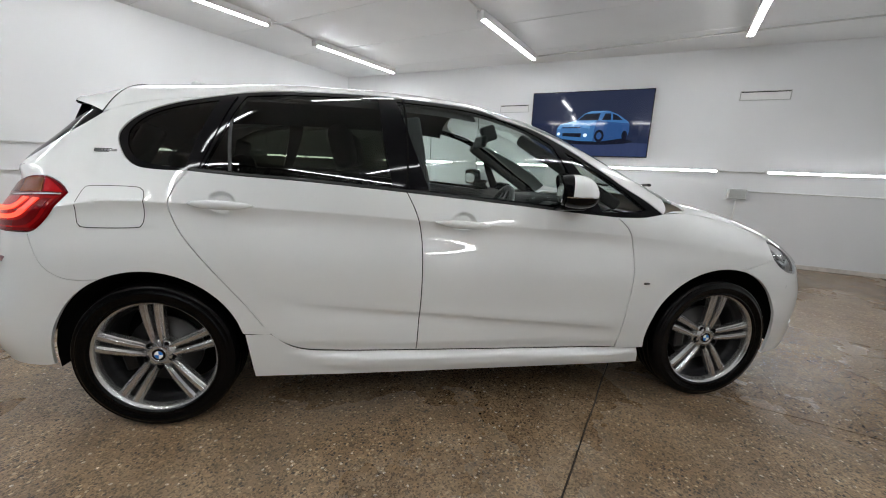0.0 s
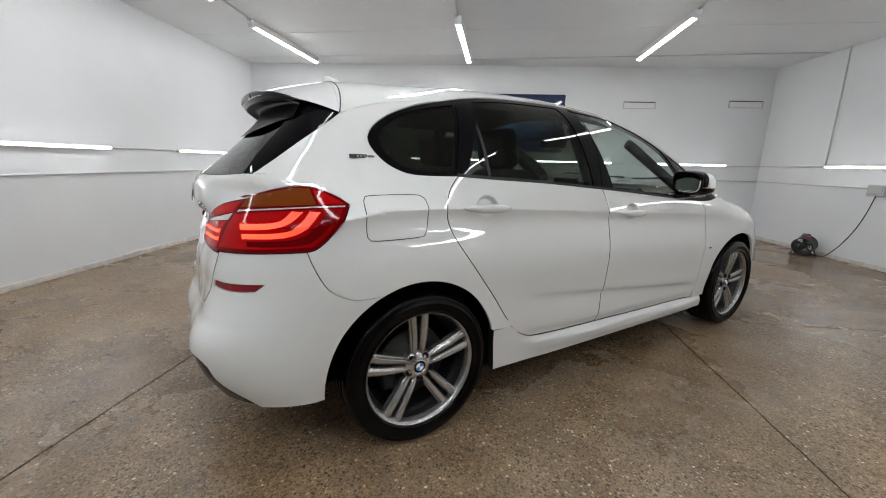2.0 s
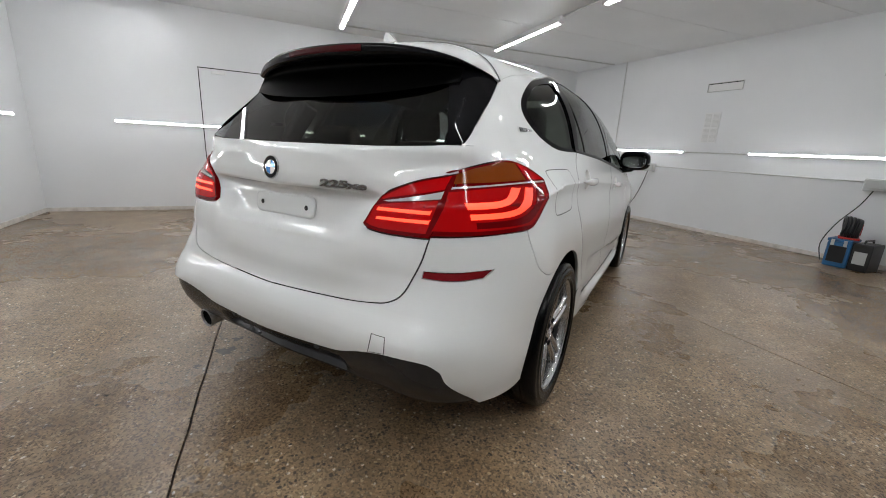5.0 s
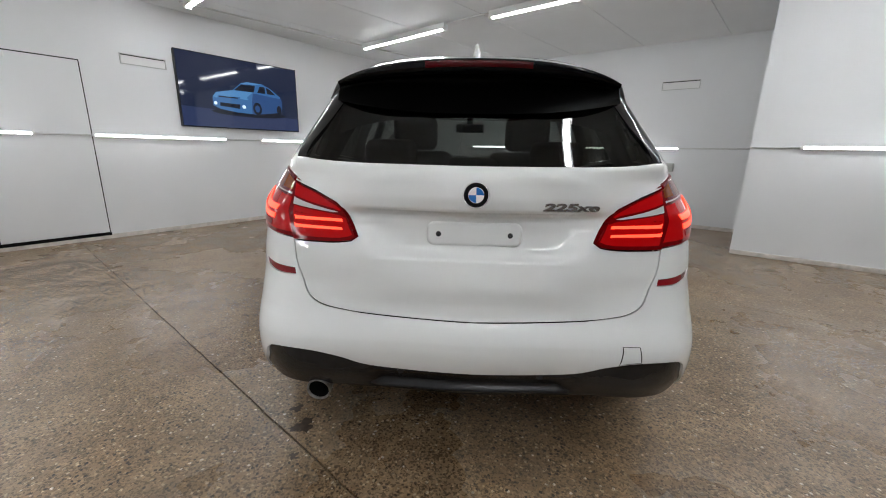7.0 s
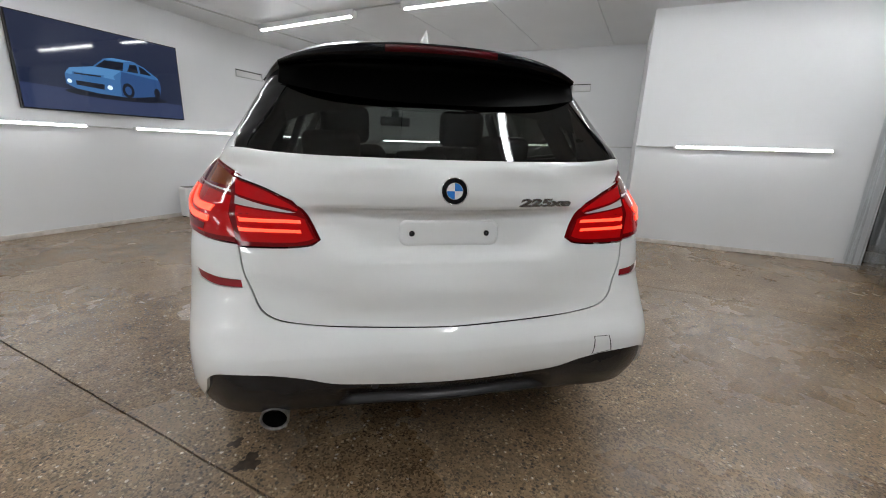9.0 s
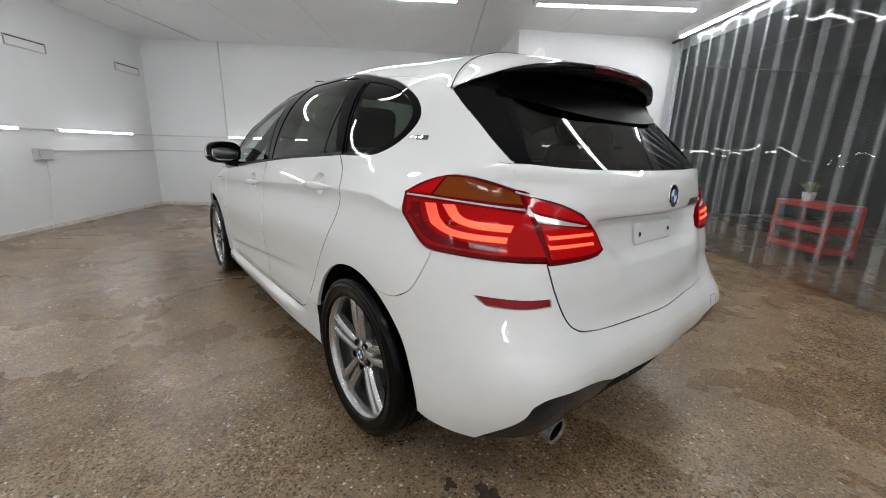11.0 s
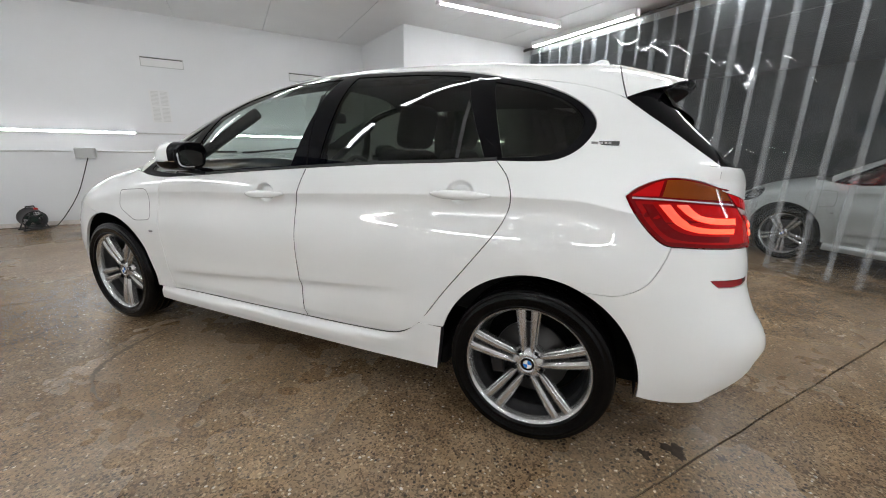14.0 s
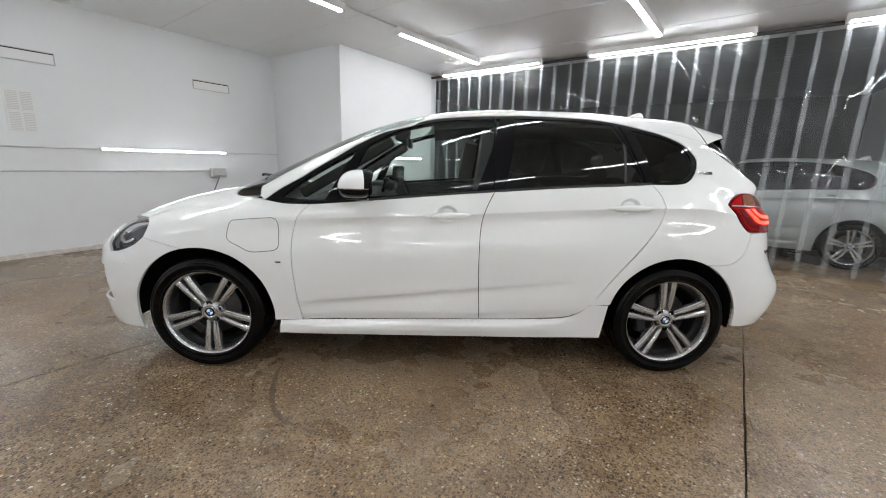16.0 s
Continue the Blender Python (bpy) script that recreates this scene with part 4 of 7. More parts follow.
def gate_skin(p, z):
    """The tailgate's skin, with the hollow for the number plate under a sharp edge."""
    q = skin(p, z)
    y = np.abs(q[..., 1])
    dz = np.clip((CREASE - z) / 0.026, 0, 1)
    step = np.clip((z - 0.792) / 0.040, 0, 1)
    slow = np.clip((z - 0.69) / 0.11, 0, 1)
    reach = 0.27 + 0.115 * np.clip((z - 0.80) / 0.10, 0, 1)
    depth = 0.042 * dz * (2 - dz) * (0.62 * step * step * (3 - 2 * step) + 0.38 * slow * slow * (3 - 2 * slow)) / (1 + np.exp((y - reach) / 0.026))
    q[..., 0] += depth
    return q


def on_gate(y, z, out=0.0):
    """A frame on the tailgate at (y, z): its y axis points out, its z axis up along the skin."""
    p = tail(y, z)
    q, e = gate_skin(np.array(p), np.array(z)), 0.004
    du = gate_skin(np.array(p), np.array(z + e)) - gate_skin(np.array(p), np.array(z - e))
    sgn = 1 if y >= 0 else -1
    q, du = Vector((q[0], sgn * q[1], q[2])), Vector((du[0], sgn * du[1], du[2])).normalized()
    t = gate_skin(np.array(tail(abs(y) + 0.01, z)), np.array(z)) - gate_skin(np.array(tail(max(abs(y) - 0.01, 0.0), z)), np.array(z))
    side = Vector((t[0], sgn * t[1], t[2])).normalized() if abs(y) > 0.02 else Vector((0, 1, 0))
    if side.y < 0:
        side = -side
    normal = side.cross(du).normalized()
    if normal.x > 0:
        normal = -normal
    x = normal.cross(du).normalized()
    m = Matrix((x, normal, du)).transposed().to_4x4()
    m.translation = q + normal * out
    return m


HANDLES = [(0.306, 0.996), (1.314, 0.932)]


def door_skin(p, z):
    """The doors' skin, with the hollows behind the handles."""
    q = skin(p, z)
    for hx, hz in HANDLES:
        r = ((p - hx) / 0.058) ** 2 + ((z - hz) / 0.045) ** 2
        q[..., 1] -= 0.021 * ease(1.5 * (1 - r))
    q[..., 1] -= 0.016 * ease((foot_line(p) + 0.052 - z) / 0.050) * ease((p - 0.50) / 0.25) * (1 - ease((p - 2.05) / 0.15))
    return q


foot_line = curve([(0.4, 0.36), (0.62, 0.341), (0.74, 0.328), (0.90, 0.322), (1.115, 0.318), (2.132, 0.296), (2.3, 0.292)])


def sill_skin(p, z):
    """The sill stands out under the doors as a skirt with a flat, lit upper edge."""
    q = skin(p, z)
    d = foot_line(p) - z
    fade = ease((p - 0.50) / 0.30) * (1 - 0.6 * ease((p - 2.05) / 0.2))
    q[..., 1] += fade * (-0.014 + 0.030 * ease(d / 0.034) - 0.010 * ease((d - 0.055) / 0.05))
    return q


def side_points(handles=()):
    """Mesh points along the crease and round the handles' hollows, so that they come out crisp."""
    x = np.arange(-0.45, 2.4, 0.014)
    out = [np.stack([x, shoulder(x) + d], 1) for d in (-0.012, -0.0045, 0.0, 0.0045, 0.012)]
    x = np.arange(0.5, 2.16, 0.016)
    out += [np.stack([x, scoop_line(x) - d], 1) for d in (-0.014, -0.005, 0.004, 0.012, 0.020, 0.030, 0.042)]
    for hx, hz in handles:
        gx, gz = np.meshgrid(np.arange(hx - 0.066, hx + 0.0661, 0.006), np.arange(hz - 0.054, hz + 0.0541, 0.006))
        near = np.stack([gx.ravel(), gz.ravel()], 1)
        out = [o[(np.abs(o[:, 0] - hx) > 0.062)] for o in out] + [near]
    return np.vstack(out)


def handle_mesh(x0, z0, x1, z1, s, paint):
    """A bar handle that bows off the door between its two ends."""
    bm = bmesh.new()
    rings = []
    for k in range(25):
        u = k / 24
        x, z = x0 + (x1 - x0) * u, z0 + (z1 - z0) * u
        y = float(side_y(x, z)) + 0.002 + 0.026 * (1 - (2 * u - 1) ** 4)
        half = 0.0172 * (1 - abs(2 * u - 1) ** 2.4) ** 0.7 + 0.001
        ring = []
        for j in range(12):
            a = 2 * math.pi * j / 12
            ring.append(bm.verts.new((x, s * (y + 0.010 * math.cos(a) * (0.35 + 0.65 * half / 0.0165)), z + half * math.sin(a))))
        rings.append(ring)
    for a, b in zip(rings, rings[1:]):
        for j in range(12):
            bm.faces.new((a[j], a[(j + 1) % 12], b[(j + 1) % 12], b[j]))
    bm.faces.new(rings[0])
    bm.faces.new(rings[-1][::-1])
    bmesh.ops.recalc_face_normals(bm, faces=bm.faces)
    return mesh_of(bm, paint, True)


def build_car(name, paint, label):
    car = new(name)
    tagged(car, label, "car")

    def sheet(nm, poly, material, parent=car, lab="", place=skin, sides=(1, -1), **kw):
        made = []
        for s in sides:
            made.append(part(nm, with_mat(plate(poly, place, side=s, **kw), *(material if isinstance(material, tuple) else (material,))), None, parent, lab))
        return made

    # side panels
    a_rear = arch(-0.012, 0.385, 0.390, 160, 16)
    # door edges are body-coloured sheet; their black stands for shade in the gaps
    rear_doors = sheet("rear_door", outline(on_skin(B_GAP), on_skin(DOOR_REAR), on_skin(BELT_REAR)), (paint, RUBBER_AND_SHADE), place=door_skin, grid=0.02, gap=0.0022, dark_edge=True, extra=side_points(HANDLES[:1]))
    front_doors = sheet("front_door", outline(on_skin(DOOR_FRONT), on_skin(BELT_FRONT[::-1]), on_skin(B_GAP), on_skin(SILL_TOP)), (paint, RUBBER_AND_SHADE), place=door_skin, grid=0.02, gap=0.0022, dark_edge=True, extra=side_points(HANDLES[1:]))
    for s, rd, fd in zip((1, -1), rear_doors, front_doors):
        for door, x0, z0, x1, z1 in ((rd, 0.180, 0.991, 0.432, 0.986), (fd, 1.186, 0.932, 1.442, 0.918)):
            part("door_handle", handle_mesh(x0, z0, x1, z1, s, paint), None, door)
    lip = arch(-0.012, 0.385, 0.390, 114, 16)
    quarter = outline(on_skin(lip), on_skin([(0.368, 0.425), (0.474, 0.425)]), on_skin(DOOR_REAR[6:]), on_skin(DLO_TAIL[::-1]),
                      on_skin([(0.20, 1.434), (0.05, 1.42), (-0.10, 1.395), (-0.235, 1.350)]), on_skin(GATE_SIDE), on_skin([(-0.555, 1.120), (-0.605, 1.032)]),
                      on_skin(LAMP_TOP), on_skin(LAMP_LOW), on_skin(BUMPER_LINE))
    quarters = sheet("rear_wing", quarter, paint, extra=side_points())
    sheet("sill", outline(on_skin([(0.39, 0.21), (0.372, 0.36), (0.366, 0.425)]), on_skin([(0.366, 0.425), (0.472, 0.425)]), on_skin(DOOR_REAR[5::-1] and [(0.472, 0.425), (0.545, 0.368), (0.62, 0.341), (0.74, 0.328), (0.90, 0.322), (1.115, 0.318)]),
                          on_skin(SILL_TOP), on_skin([(2.132, 0.296), (2.262, 0.292)]), on_skin([(2.262, 0.292), (2.272, 0.21)]), on_skin([(2.272, 0.21), (0.39, 0.21)])), (paint, RUBBER_AND_SHADE), place=sill_skin, gap=0.0022, deep=0.04, grid=0.018, dark_edge=True)
    lip = arch(2.69, 0.400, 0.392, 78, 184)
    fender = outline(on_skin(lip), on_skin([(2.272, 0.293), (2.134, 0.296)]), on_skin(DOOR_FRONT), on_skin(BELT_NOSE),
                     on_skin([(2.318, 0.983), (2.45, 0.985), (2.6, 0.968), (2.8, 0.925), (3.02, 0.856)]), on_skin(LAMP_BACK), on_skin([(3.0, 0.757), (2.773, 0.704)]))
    sheet("front_wing", fender, paint, extra=side_points())
    lip = arch(2.69, 0.400, 0.392, -16, 78)
    end = FRONT_C + 0.6 * math.pi / 2
    nose = outline(on_skin(lip), on_skin([(2.773, 0.704), (3.0, 0.757)]), on_skin(LAMP_FOOT) + [(FRONT_C + 0.475, 0.655)], [(FRONT_C + 0.475, 0.655), (FRONT_C + 0.492, 0.72), (FRONT_C + 0.47, 0.808)], [(FRONT_C + 0.47, 0.808), (FRONT_C + 0.55, 0.77), (FRONT_C + 0.60, 0.71), (FRONT_C + 0.75, 0.70), (end, 0.70)], [(end, 0.70), (end, 0.20)],
                   [(end, 0.20), (FRONT_C + 0.60, 0.20), (girth(3.07, 0.21), 0.21)])
    grille_cut = outline([(FRONT_C + 0.515, 0.565), (FRONT_C + 0.68, 0.57)], [(FRONT_C + 0.68, 0.57), (FRONT_C + 0.68, 0.35)], [(FRONT_C + 0.68, 0.35), (FRONT_C + 0.47, 0.36)], [(FRONT_C + 0.47, 0.36), (FRONT_C + 0.515, 0.565)])
    part("front_bumper", with_mat(plate(nose, skin, holes=[grille_cut], both=3), paint), None, car)
    for s in (1, -1):
        part("bumper_intake", with_mat(plate(grille_cut, skin, gap=0, deep=0, out=-0.03, side=s), SATIN), None, car, "black front air intake")
    # head lamps
    lamp = outline([(girth(3.02, 0.856), 0.856), (FRONT_C + 0.42, 0.835), (FRONT_C + 0.47, 0.808)], [(FRONT_C + 0.47, 0.808), (FRONT_C + 0.492, 0.72), (FRONT_C + 0.475, 0.655)],
                   [(FRONT_C + 0.475, 0.655)] + on_skin(LAMP_FOOT[::-1]), on_skin(LAMP_BACK[::-1]))
    for h in sheet("headlight", lamp, LENS_CLEAR, lab="clear front lamp with smoked inside", deep=0.01):
        s = 1 if h.data.vertices[0].co.y > 0 else -1
        part("lamp_bowl", with_mat(plate(lamp, skin, gap=0.004, deep=0, out=-0.045, side=s), LAMP_BOWL), None, h, "smoked grey lamp bowl")
        rim = [shrink(lamp, 0.012)]
        part("lamp_seal", with_mat(plate(lamp, skin, holes=rim, gap=0.001, deep=0.01, out=-0.012, side=s), SATIN), None, h, "black lamp edge")
        ring = outline([(FRONT_C + 0.455, 0.775), (FRONT_C + 0.445, 0.735), (FRONT_C + 0.40, 0.708), (FRONT_C + 0.34, 0.735)], [(FRONT_C + 0.34, 0.735), (FRONT_C + 0.345, 0.748)], [(FRONT_C + 0.345, 0.748), (FRONT_C + 0.40, 0.724), (FRONT_C + 0.43, 0.745), (FRONT_C + 0.44, 0.778)], [(FRONT_C + 0.44, 0.778), (FRONT_C + 0.455, 0.775)])
        part("light_ring", with_mat(plate(ring, skin, gap=0, deep=0.01, out=-0.02, side=s), CHROME), None, h, "bright lamp reflector")
    # bonnet, windscreen, roof
    bonnet = outline(up([(2.318, 0.983), (2.45, 0.985), (2.6, 0.968), (2.8, 0.925), (3.02, 0.856)]), [up([(3.02, 0.856)])[0], (3.15, 0.85), (3.28, 1.1), (3.33, math.pi / 2)], [(3.33, math.pi / 2), (2.585, math.pi / 2)],
                     [(2.585, math.pi / 2), (2.57, 1.1), (2.50, 0.72), (2.38, 0.50), (2.318, up([(2.318, 0.983)])[0][1])], step=0.03)
    part("bonnet", with_mat(plate(bonnet, crown, grid=0.06, both=2), paint), None, car)
    screen = outline([(1.42, math.pi / 2), (1.44, 1.20), (1.52, 1.02)], [(1.52, 1.02), (1.72, 1.00), (2.0, 0.95), (2.2, 0.87), (2.36, 0.70)], [(2.36, 0.70), (2.47, 0.86), (2.54, 1.1), (2.565, math.pi / 2)], [(2.565, math.pi / 2), (1.42, math.pi / 2)], step=0.03)
    part("windscreen", with_mat(plate(screen, crown, grid=0.06, both=2, out=-0.002), GLASS_FRONT), None, car, "clear glass windscreen")
    seam = -0.225
    roof = outline(up(ROOF_EDGE), up([(0.20, 1.434), (0.05, 1.42), (-0.10, 1.395), (-0.235, 1.350)]), [up([(-0.235, 1.350)])[0], (seam, 1.0), (seam + 0.03, math.pi / 2)], [(seam + 0.03, math.pi / 2), (1.42, math.pi / 2)],
                   [(1.42, math.pi / 2), (1.44, 1.20), (1.52, 1.02)], [(1.52, 1.02), (1.72, 1.00), (2.0, 0.95), (2.2, 0.87), (2.36, 0.70)], [(2.36, 0.70), (2.345, 0.50), up([(2.318, 0.983)])[0]], step=0.03)
    part("roof", with_mat(plate(roof, crown, grid=0.06, both=2, gap=0.0005), paint), None, car)
    # window surround and panes
    panes = {
        "quarter_pane": (outline([(2.225, 1.003), (2.10, 0.992), (1.985, 0.99)], [(1.985, 0.99), (1.83, 1.265)], [(1.83, 1.265), (1.95, 1.195), (2.10, 1.100), (2.225, 1.003)]), GLASS_FRONT),
        "front_door_pane": (outline([(1.895, 1.004), (1.60, 1.027), (1.158, 1.066)], [(1.158, 1.066), (1.10, 1.22), (1.014, 1.465)], [(1.014, 1.465), (1.27, 1.452), (1.43, 1.430), (1.62, 1.374), (1.765, 1.295)], [(1.765, 1.295), (1.895, 1.004)]), GLASS_FRONT),
        "rear_door_pane": (outline([(0.998, 1.077), (0.60, 1.106), (0.345, 1.121), (0.228, 1.128)], [(0.228, 1.128), (0.292, 1.27), (0.362, 1.446)], [(0.362, 1.446), (0.60, 1.466), (0.930, 1.471)], [(0.930, 1.471), (0.955, 1.3), (0.998, 1.077)]), GLASS_REAR),
        "rear_quarter_pane": (outline([(0.250, 1.420), (0.10, 1.391), (-0.02, 1.348), (-0.090, 1.295), (-0.106, 1.250), (-0.088, 1.200), (-0.035, 1.157), (0.05, 1.137), (0.160, 1.131)], [(0.160, 1.131), (0.250, 1.420)]), GLASS_REAR),
    }
    dlo = outline(on_skin(BELT_NOSE[::-1]), on_skin(BELT_FRONT[::-1]), on_skin(BELT_REAR[::-1]), on_skin(DLO_TAIL[::-1]), on_skin(ROOF_EDGE[::-1]))
    frames = sheet("window_surround", dlo, PIANO, lab="gloss black window surround", holes=[p for p, _ in panes.values()], gap=0.0008, out=-0.004, deep=0.02, grid=0.03)
    for nm, (poly, gm) in panes.items():
        for fr, s in zip(frames, (1, -1)):
            part(nm, with_mat(plate(poly, skin, gap=0.0008, deep=0.004, out=-0.007, side=s), gm), None, fr, "privacy glass" if gm is GLASS_REAR else "clear glass")
    for fr, s in zip(frames, (1, -1)):
        band = outline([(0.325, 1.440), (0.262, 1.412)], [(0.262, 1.412), (0.172, 1.126)], [(0.172, 1.126), (0.212, 1.122)], [(0.212, 1.122), (0.27, 1.27), (0.325, 1.440)])
        part("pillar_cover", with_mat(plate(band, skin, gap=0, deep=0.006, out=0.001, side=s), PIANO), None, fr, "gloss black rear pillar cover")
        bar = outline([(0.343, 1.124), (0.329, 1.124)], [(0.329, 1.124), (0.318, 1.325)], [(0.318, 1.325), (0.330, 1.345)], [(0.330, 1.345), (0.343, 1.124)])
        part("window_bar", with_mat(plate(bar, skin, gap=0, deep=0.006, out=-0.004, side=s), RUBBER_AND_SHADE), None, fr)
        dark_edge = outline([(x, z + 0.011) for x, z in BELT_FRONT[:-1]], [(BELT_FRONT[-2][0], BELT_FRONT[-2][1] + 0.011), (BELT_FRONT[-2][0], BELT_FRONT[-2][1] + 0.001)], [(x, z + 0.001) for x, z in BELT_FRONT[-2::-1]], [(1.06, 1.058), (1.06, 1.068)])
        part("belt_seal", with_mat(plate(dark_edge, skin, gap=0, deep=0.006, out=0.001, side=s), RUBBER_AND_SHADE), None, fr)
        dark_edge = outline([(x, z + 0.011) for x, z in BELT_REAR], [(1.06, 1.068), (1.06, 1.058)], [(x, z + 0.001) for x, z in BELT_REAR[::-1]], [(0.18, 1.119), (0.18, 1.129)])
        part("belt_seal", with_mat(plate(dark_edge, skin, gap=0, deep=0.006, out=0.001, side=s), RUBBER_AND_SHADE), None, fr)
        gap_line = outline([(1.050, 1.485), (1.066, 1.3), (1.066, 1.06)], [(1.066, 1.06), (1.058, 1.06)], [(1.058, 1.06), (1.058, 1.3), (1.042, 1.485)], [(1.042, 1.485), (1.05, 1.485)])
        part("door_gap", with_mat(plate(gap_line, skin, gap=0, deep=0.0, out=-0.0035, side=s), DARK), None, fr)
    # tail
    mid = REAR_C - 0.6 * math.pi / 2

    seam_low = [(0.618, 0.838), (0.601, 0.755), (0.566, 0.672), (0.52, 0.634), (0.45, 0.617), (0.36, 0.608), (0.22, 0.601), (0.0, 0.598)]
    lamp_in = [(0.648, 1.032), (0.55, 1.006), (0.465, 0.970), (0.425, 0.932), (0.388, 0.862)]
    lamp_in_low = [(0.388, 0.862), (0.41, 0.847), (0.47, 0.839), (0.54, 0.838), (0.618, 0.838)]
    glass_low = [(0.0, 1.101), (0.36, 1.104), (0.52, 1.110), (0.60, 1.117)]
    lamp_up = [(0.648, 1.032), (0.55, 1.006), (0.465, 0.970), (0.449, CREASE)]
    lamp_down = [(0.449, CREASE), (0.425, 0.932), (0.388, 0.862)]
    gate = outline(on_tail(glass_low), on_tail([(0.60, 1.117), (0.668, 1.120)]), [on_skin([(-0.555, 1.120)])[0], on_tail([(0.648, 1.032)])[0]], on_tail(lamp_up), [on_tail([(0.449, CREASE)])[0], (mid, CREASE)], [(mid, CREASE), (mid, 1.101)])
    gate[np.abs(gate[:, 0] - mid) < 0.01, 0] = mid
    # black rim here too: the shade of the tailgate gaps put into colour
    tailgate = part("tailgate", with_mat(plate(gate, gate_skin, both=1, grid=0.02, keep=CREASE, gap=0.0022, dark_edge=True), paint, RUBBER_AND_SHADE), None, car)
    gate = outline(on_tail(lamp_down), on_tail(lamp_in_low), on_tail(seam_low[:-1]) + [(mid, 0.598)], [(mid, 0.598), (mid, CREASE)], [(mid, CREASE), on_tail([(0.449, CREASE)])[0]])
    gate[np.abs(gate[:, 0] - mid) < 0.01, 0] = mid
    part("tailgate_lower", with_mat(plate(gate, gate_skin, both=1, grid=0.013, keep=CREASE, gap=0.0022, dark_edge=True, rows=(0.953, 0.949, 0.944, 0.938, 0.932)), paint, RUBBER_AND_SHADE), None, tailgate)
    inner = outline(on_tail(lamp_in), on_tail(lamp_in_low), on_tail([(0.618, 0.838), (0.648, 1.032)]))
    outer = outline(on_skin(LAMP_TOP), on_skin(LAMP_LOW), on_skin([(-0.43, 0.859), (-0.486, 0.857), (-0.594, 0.851)]) + on_tail([(0.618, 0.846)]), on_tail([(0.618, 0.846), (0.640, 0.95), (0.650, 1.032)]))
    for nm, poly in (("outer_tail_lamp", outer), ("inner_tail_lamp", inner)):
        for s, lens in zip((1, -1), sheet(nm, poly, RED_DEEP, car, "red tail lamp, lit", gap=0.003, out=0.006, deep=0.03, grid=0.02)):
            def inlay(nm2, pts, m, o=0.0075, lab=""):
                part(nm2, with_mat(plate(shrink(outline(*pts), 0.001), skin, gap=0, deep=0.004, out=o, side=s, grid=0.02), m), None, lens, lab)
            if nm == "outer_tail_lamp":
                inlay("upper_lens", [on_skin([(-0.290, 1.018), (-0.322, 1.038), (-0.36, 1.058), (-0.385, 1.065)]), on_skin([(-0.385, 1.066), (-0.372, 1.014)]), on_skin([(-0.372, 1.014), (-0.290, 1.014)])], RED_LENS)
                inlay("indicator", [on_skin([(-0.392, 1.067), (-0.45, 1.068), (-0.52, 1.052), (-0.585, 1.028)]), on_skin([(-0.585, 1.028), (-0.606, 0.998)]), on_skin([(-0.606, 0.998), (-0.50, 1.006), (-0.380, 1.013)]), on_skin([(-0.380, 1.013), (-0.392, 1.067)])], AMBER, lab="smoked amber indicator lens")
                inlay("clear_strip", [on_skin([(-0.290, 1.011), (-0.38, 1.009), (-0.50, 1.001), (-0.612, 0.990)]), on_tail([(0.643, 0.990), (0.642, 0.982)]), on_tail([(0.642, 0.982)]) + on_skin([(-0.606, 0.984), (-0.50, 0.995), (-0.40, 1.002), (-0.290, 1.005)]), on_skin([(-0.290, 1.005), (-0.290, 1.011)])], CLEAR_STRIP, lab="clear reversing strip")
                inlay("lower_lens", [on_skin([(-0.298, 1.000), (-0.36, 0.999), (-0.47, 0.993), (-0.55, 0.986), (-0.600, 0.979)]) + on_tail([(0.638, 0.975)]), on_tail([(0.638, 0.975), (0.62, 0.862)]), on_tail([(0.62, 0.862)]) + on_skin([(-0.57, 0.866), (-0.48, 0.872), (-0.41, 0.876)]), on_skin([(-0.41, 0.876), (-0.367, 0.912), (-0.322, 0.965), (-0.298, 1.000)])], RED_SOFT, 0.0072)
                inlay("dark_bend", [on_skin([(-0.322, 0.990), (-0.355, 0.990)]), on_skin([(-0.355, 0.990), (-0.395, 0.945), (-0.46, 0.905), (-0.60, 0.892)]), on_skin([(-0.60, 0.892), (-0.60, 0.872)]), on_skin([(-0.60, 0.872), (-0.46, 0.880), (-0.40, 0.900), (-0.352, 0.950), (-0.322, 0.990)])], RED_DEEP, 0.009)
                inlay("light_guide", [on_skin([(-0.372, 0.988), (-0.405, 0.990)]), on_skin([(-0.405, 0.990), (-0.445, 0.948), (-0.50, 0.925), (-0.61, 0.916)]), on_skin([(-0.61, 0.916), (-0.61, 0.898)]), on_skin([(-0.61, 0.898), (-0.49, 0.908), (-0.42, 0.940), (-0.372, 0.988)])], RED_GLOW, 0.011, "glowing red light guide")
                inlay("light_guide", [on_skin([(-0.425, 0.988), (-0.458, 0.990)]), on_skin([(-0.458, 0.990), (-0.49, 0.962), (-0.53, 0.950), (-0.612, 0.944)]), on_skin([(-0.612, 0.944), (-0.612, 0.929)]), on_skin([(-0.612, 0.929), (-0.52, 0.935), (-0.47, 0.952), (-0.425, 0.988)])], RED_GLOW, 0.011, "glowing red light guide")
            else:
                inlay("upper_lens", [on_tail([(0.632, 1.022), (0.54, 0.996), (0.470, 0.964), (0.444, 0.946)]), on_tail([(0.444, 0.946), (0.45, 0.941), (0.47, 0.948), (0.628, 0.981)]), on_tail([(0.628, 0.981), (0.632, 1.022)])], RED_LENS)
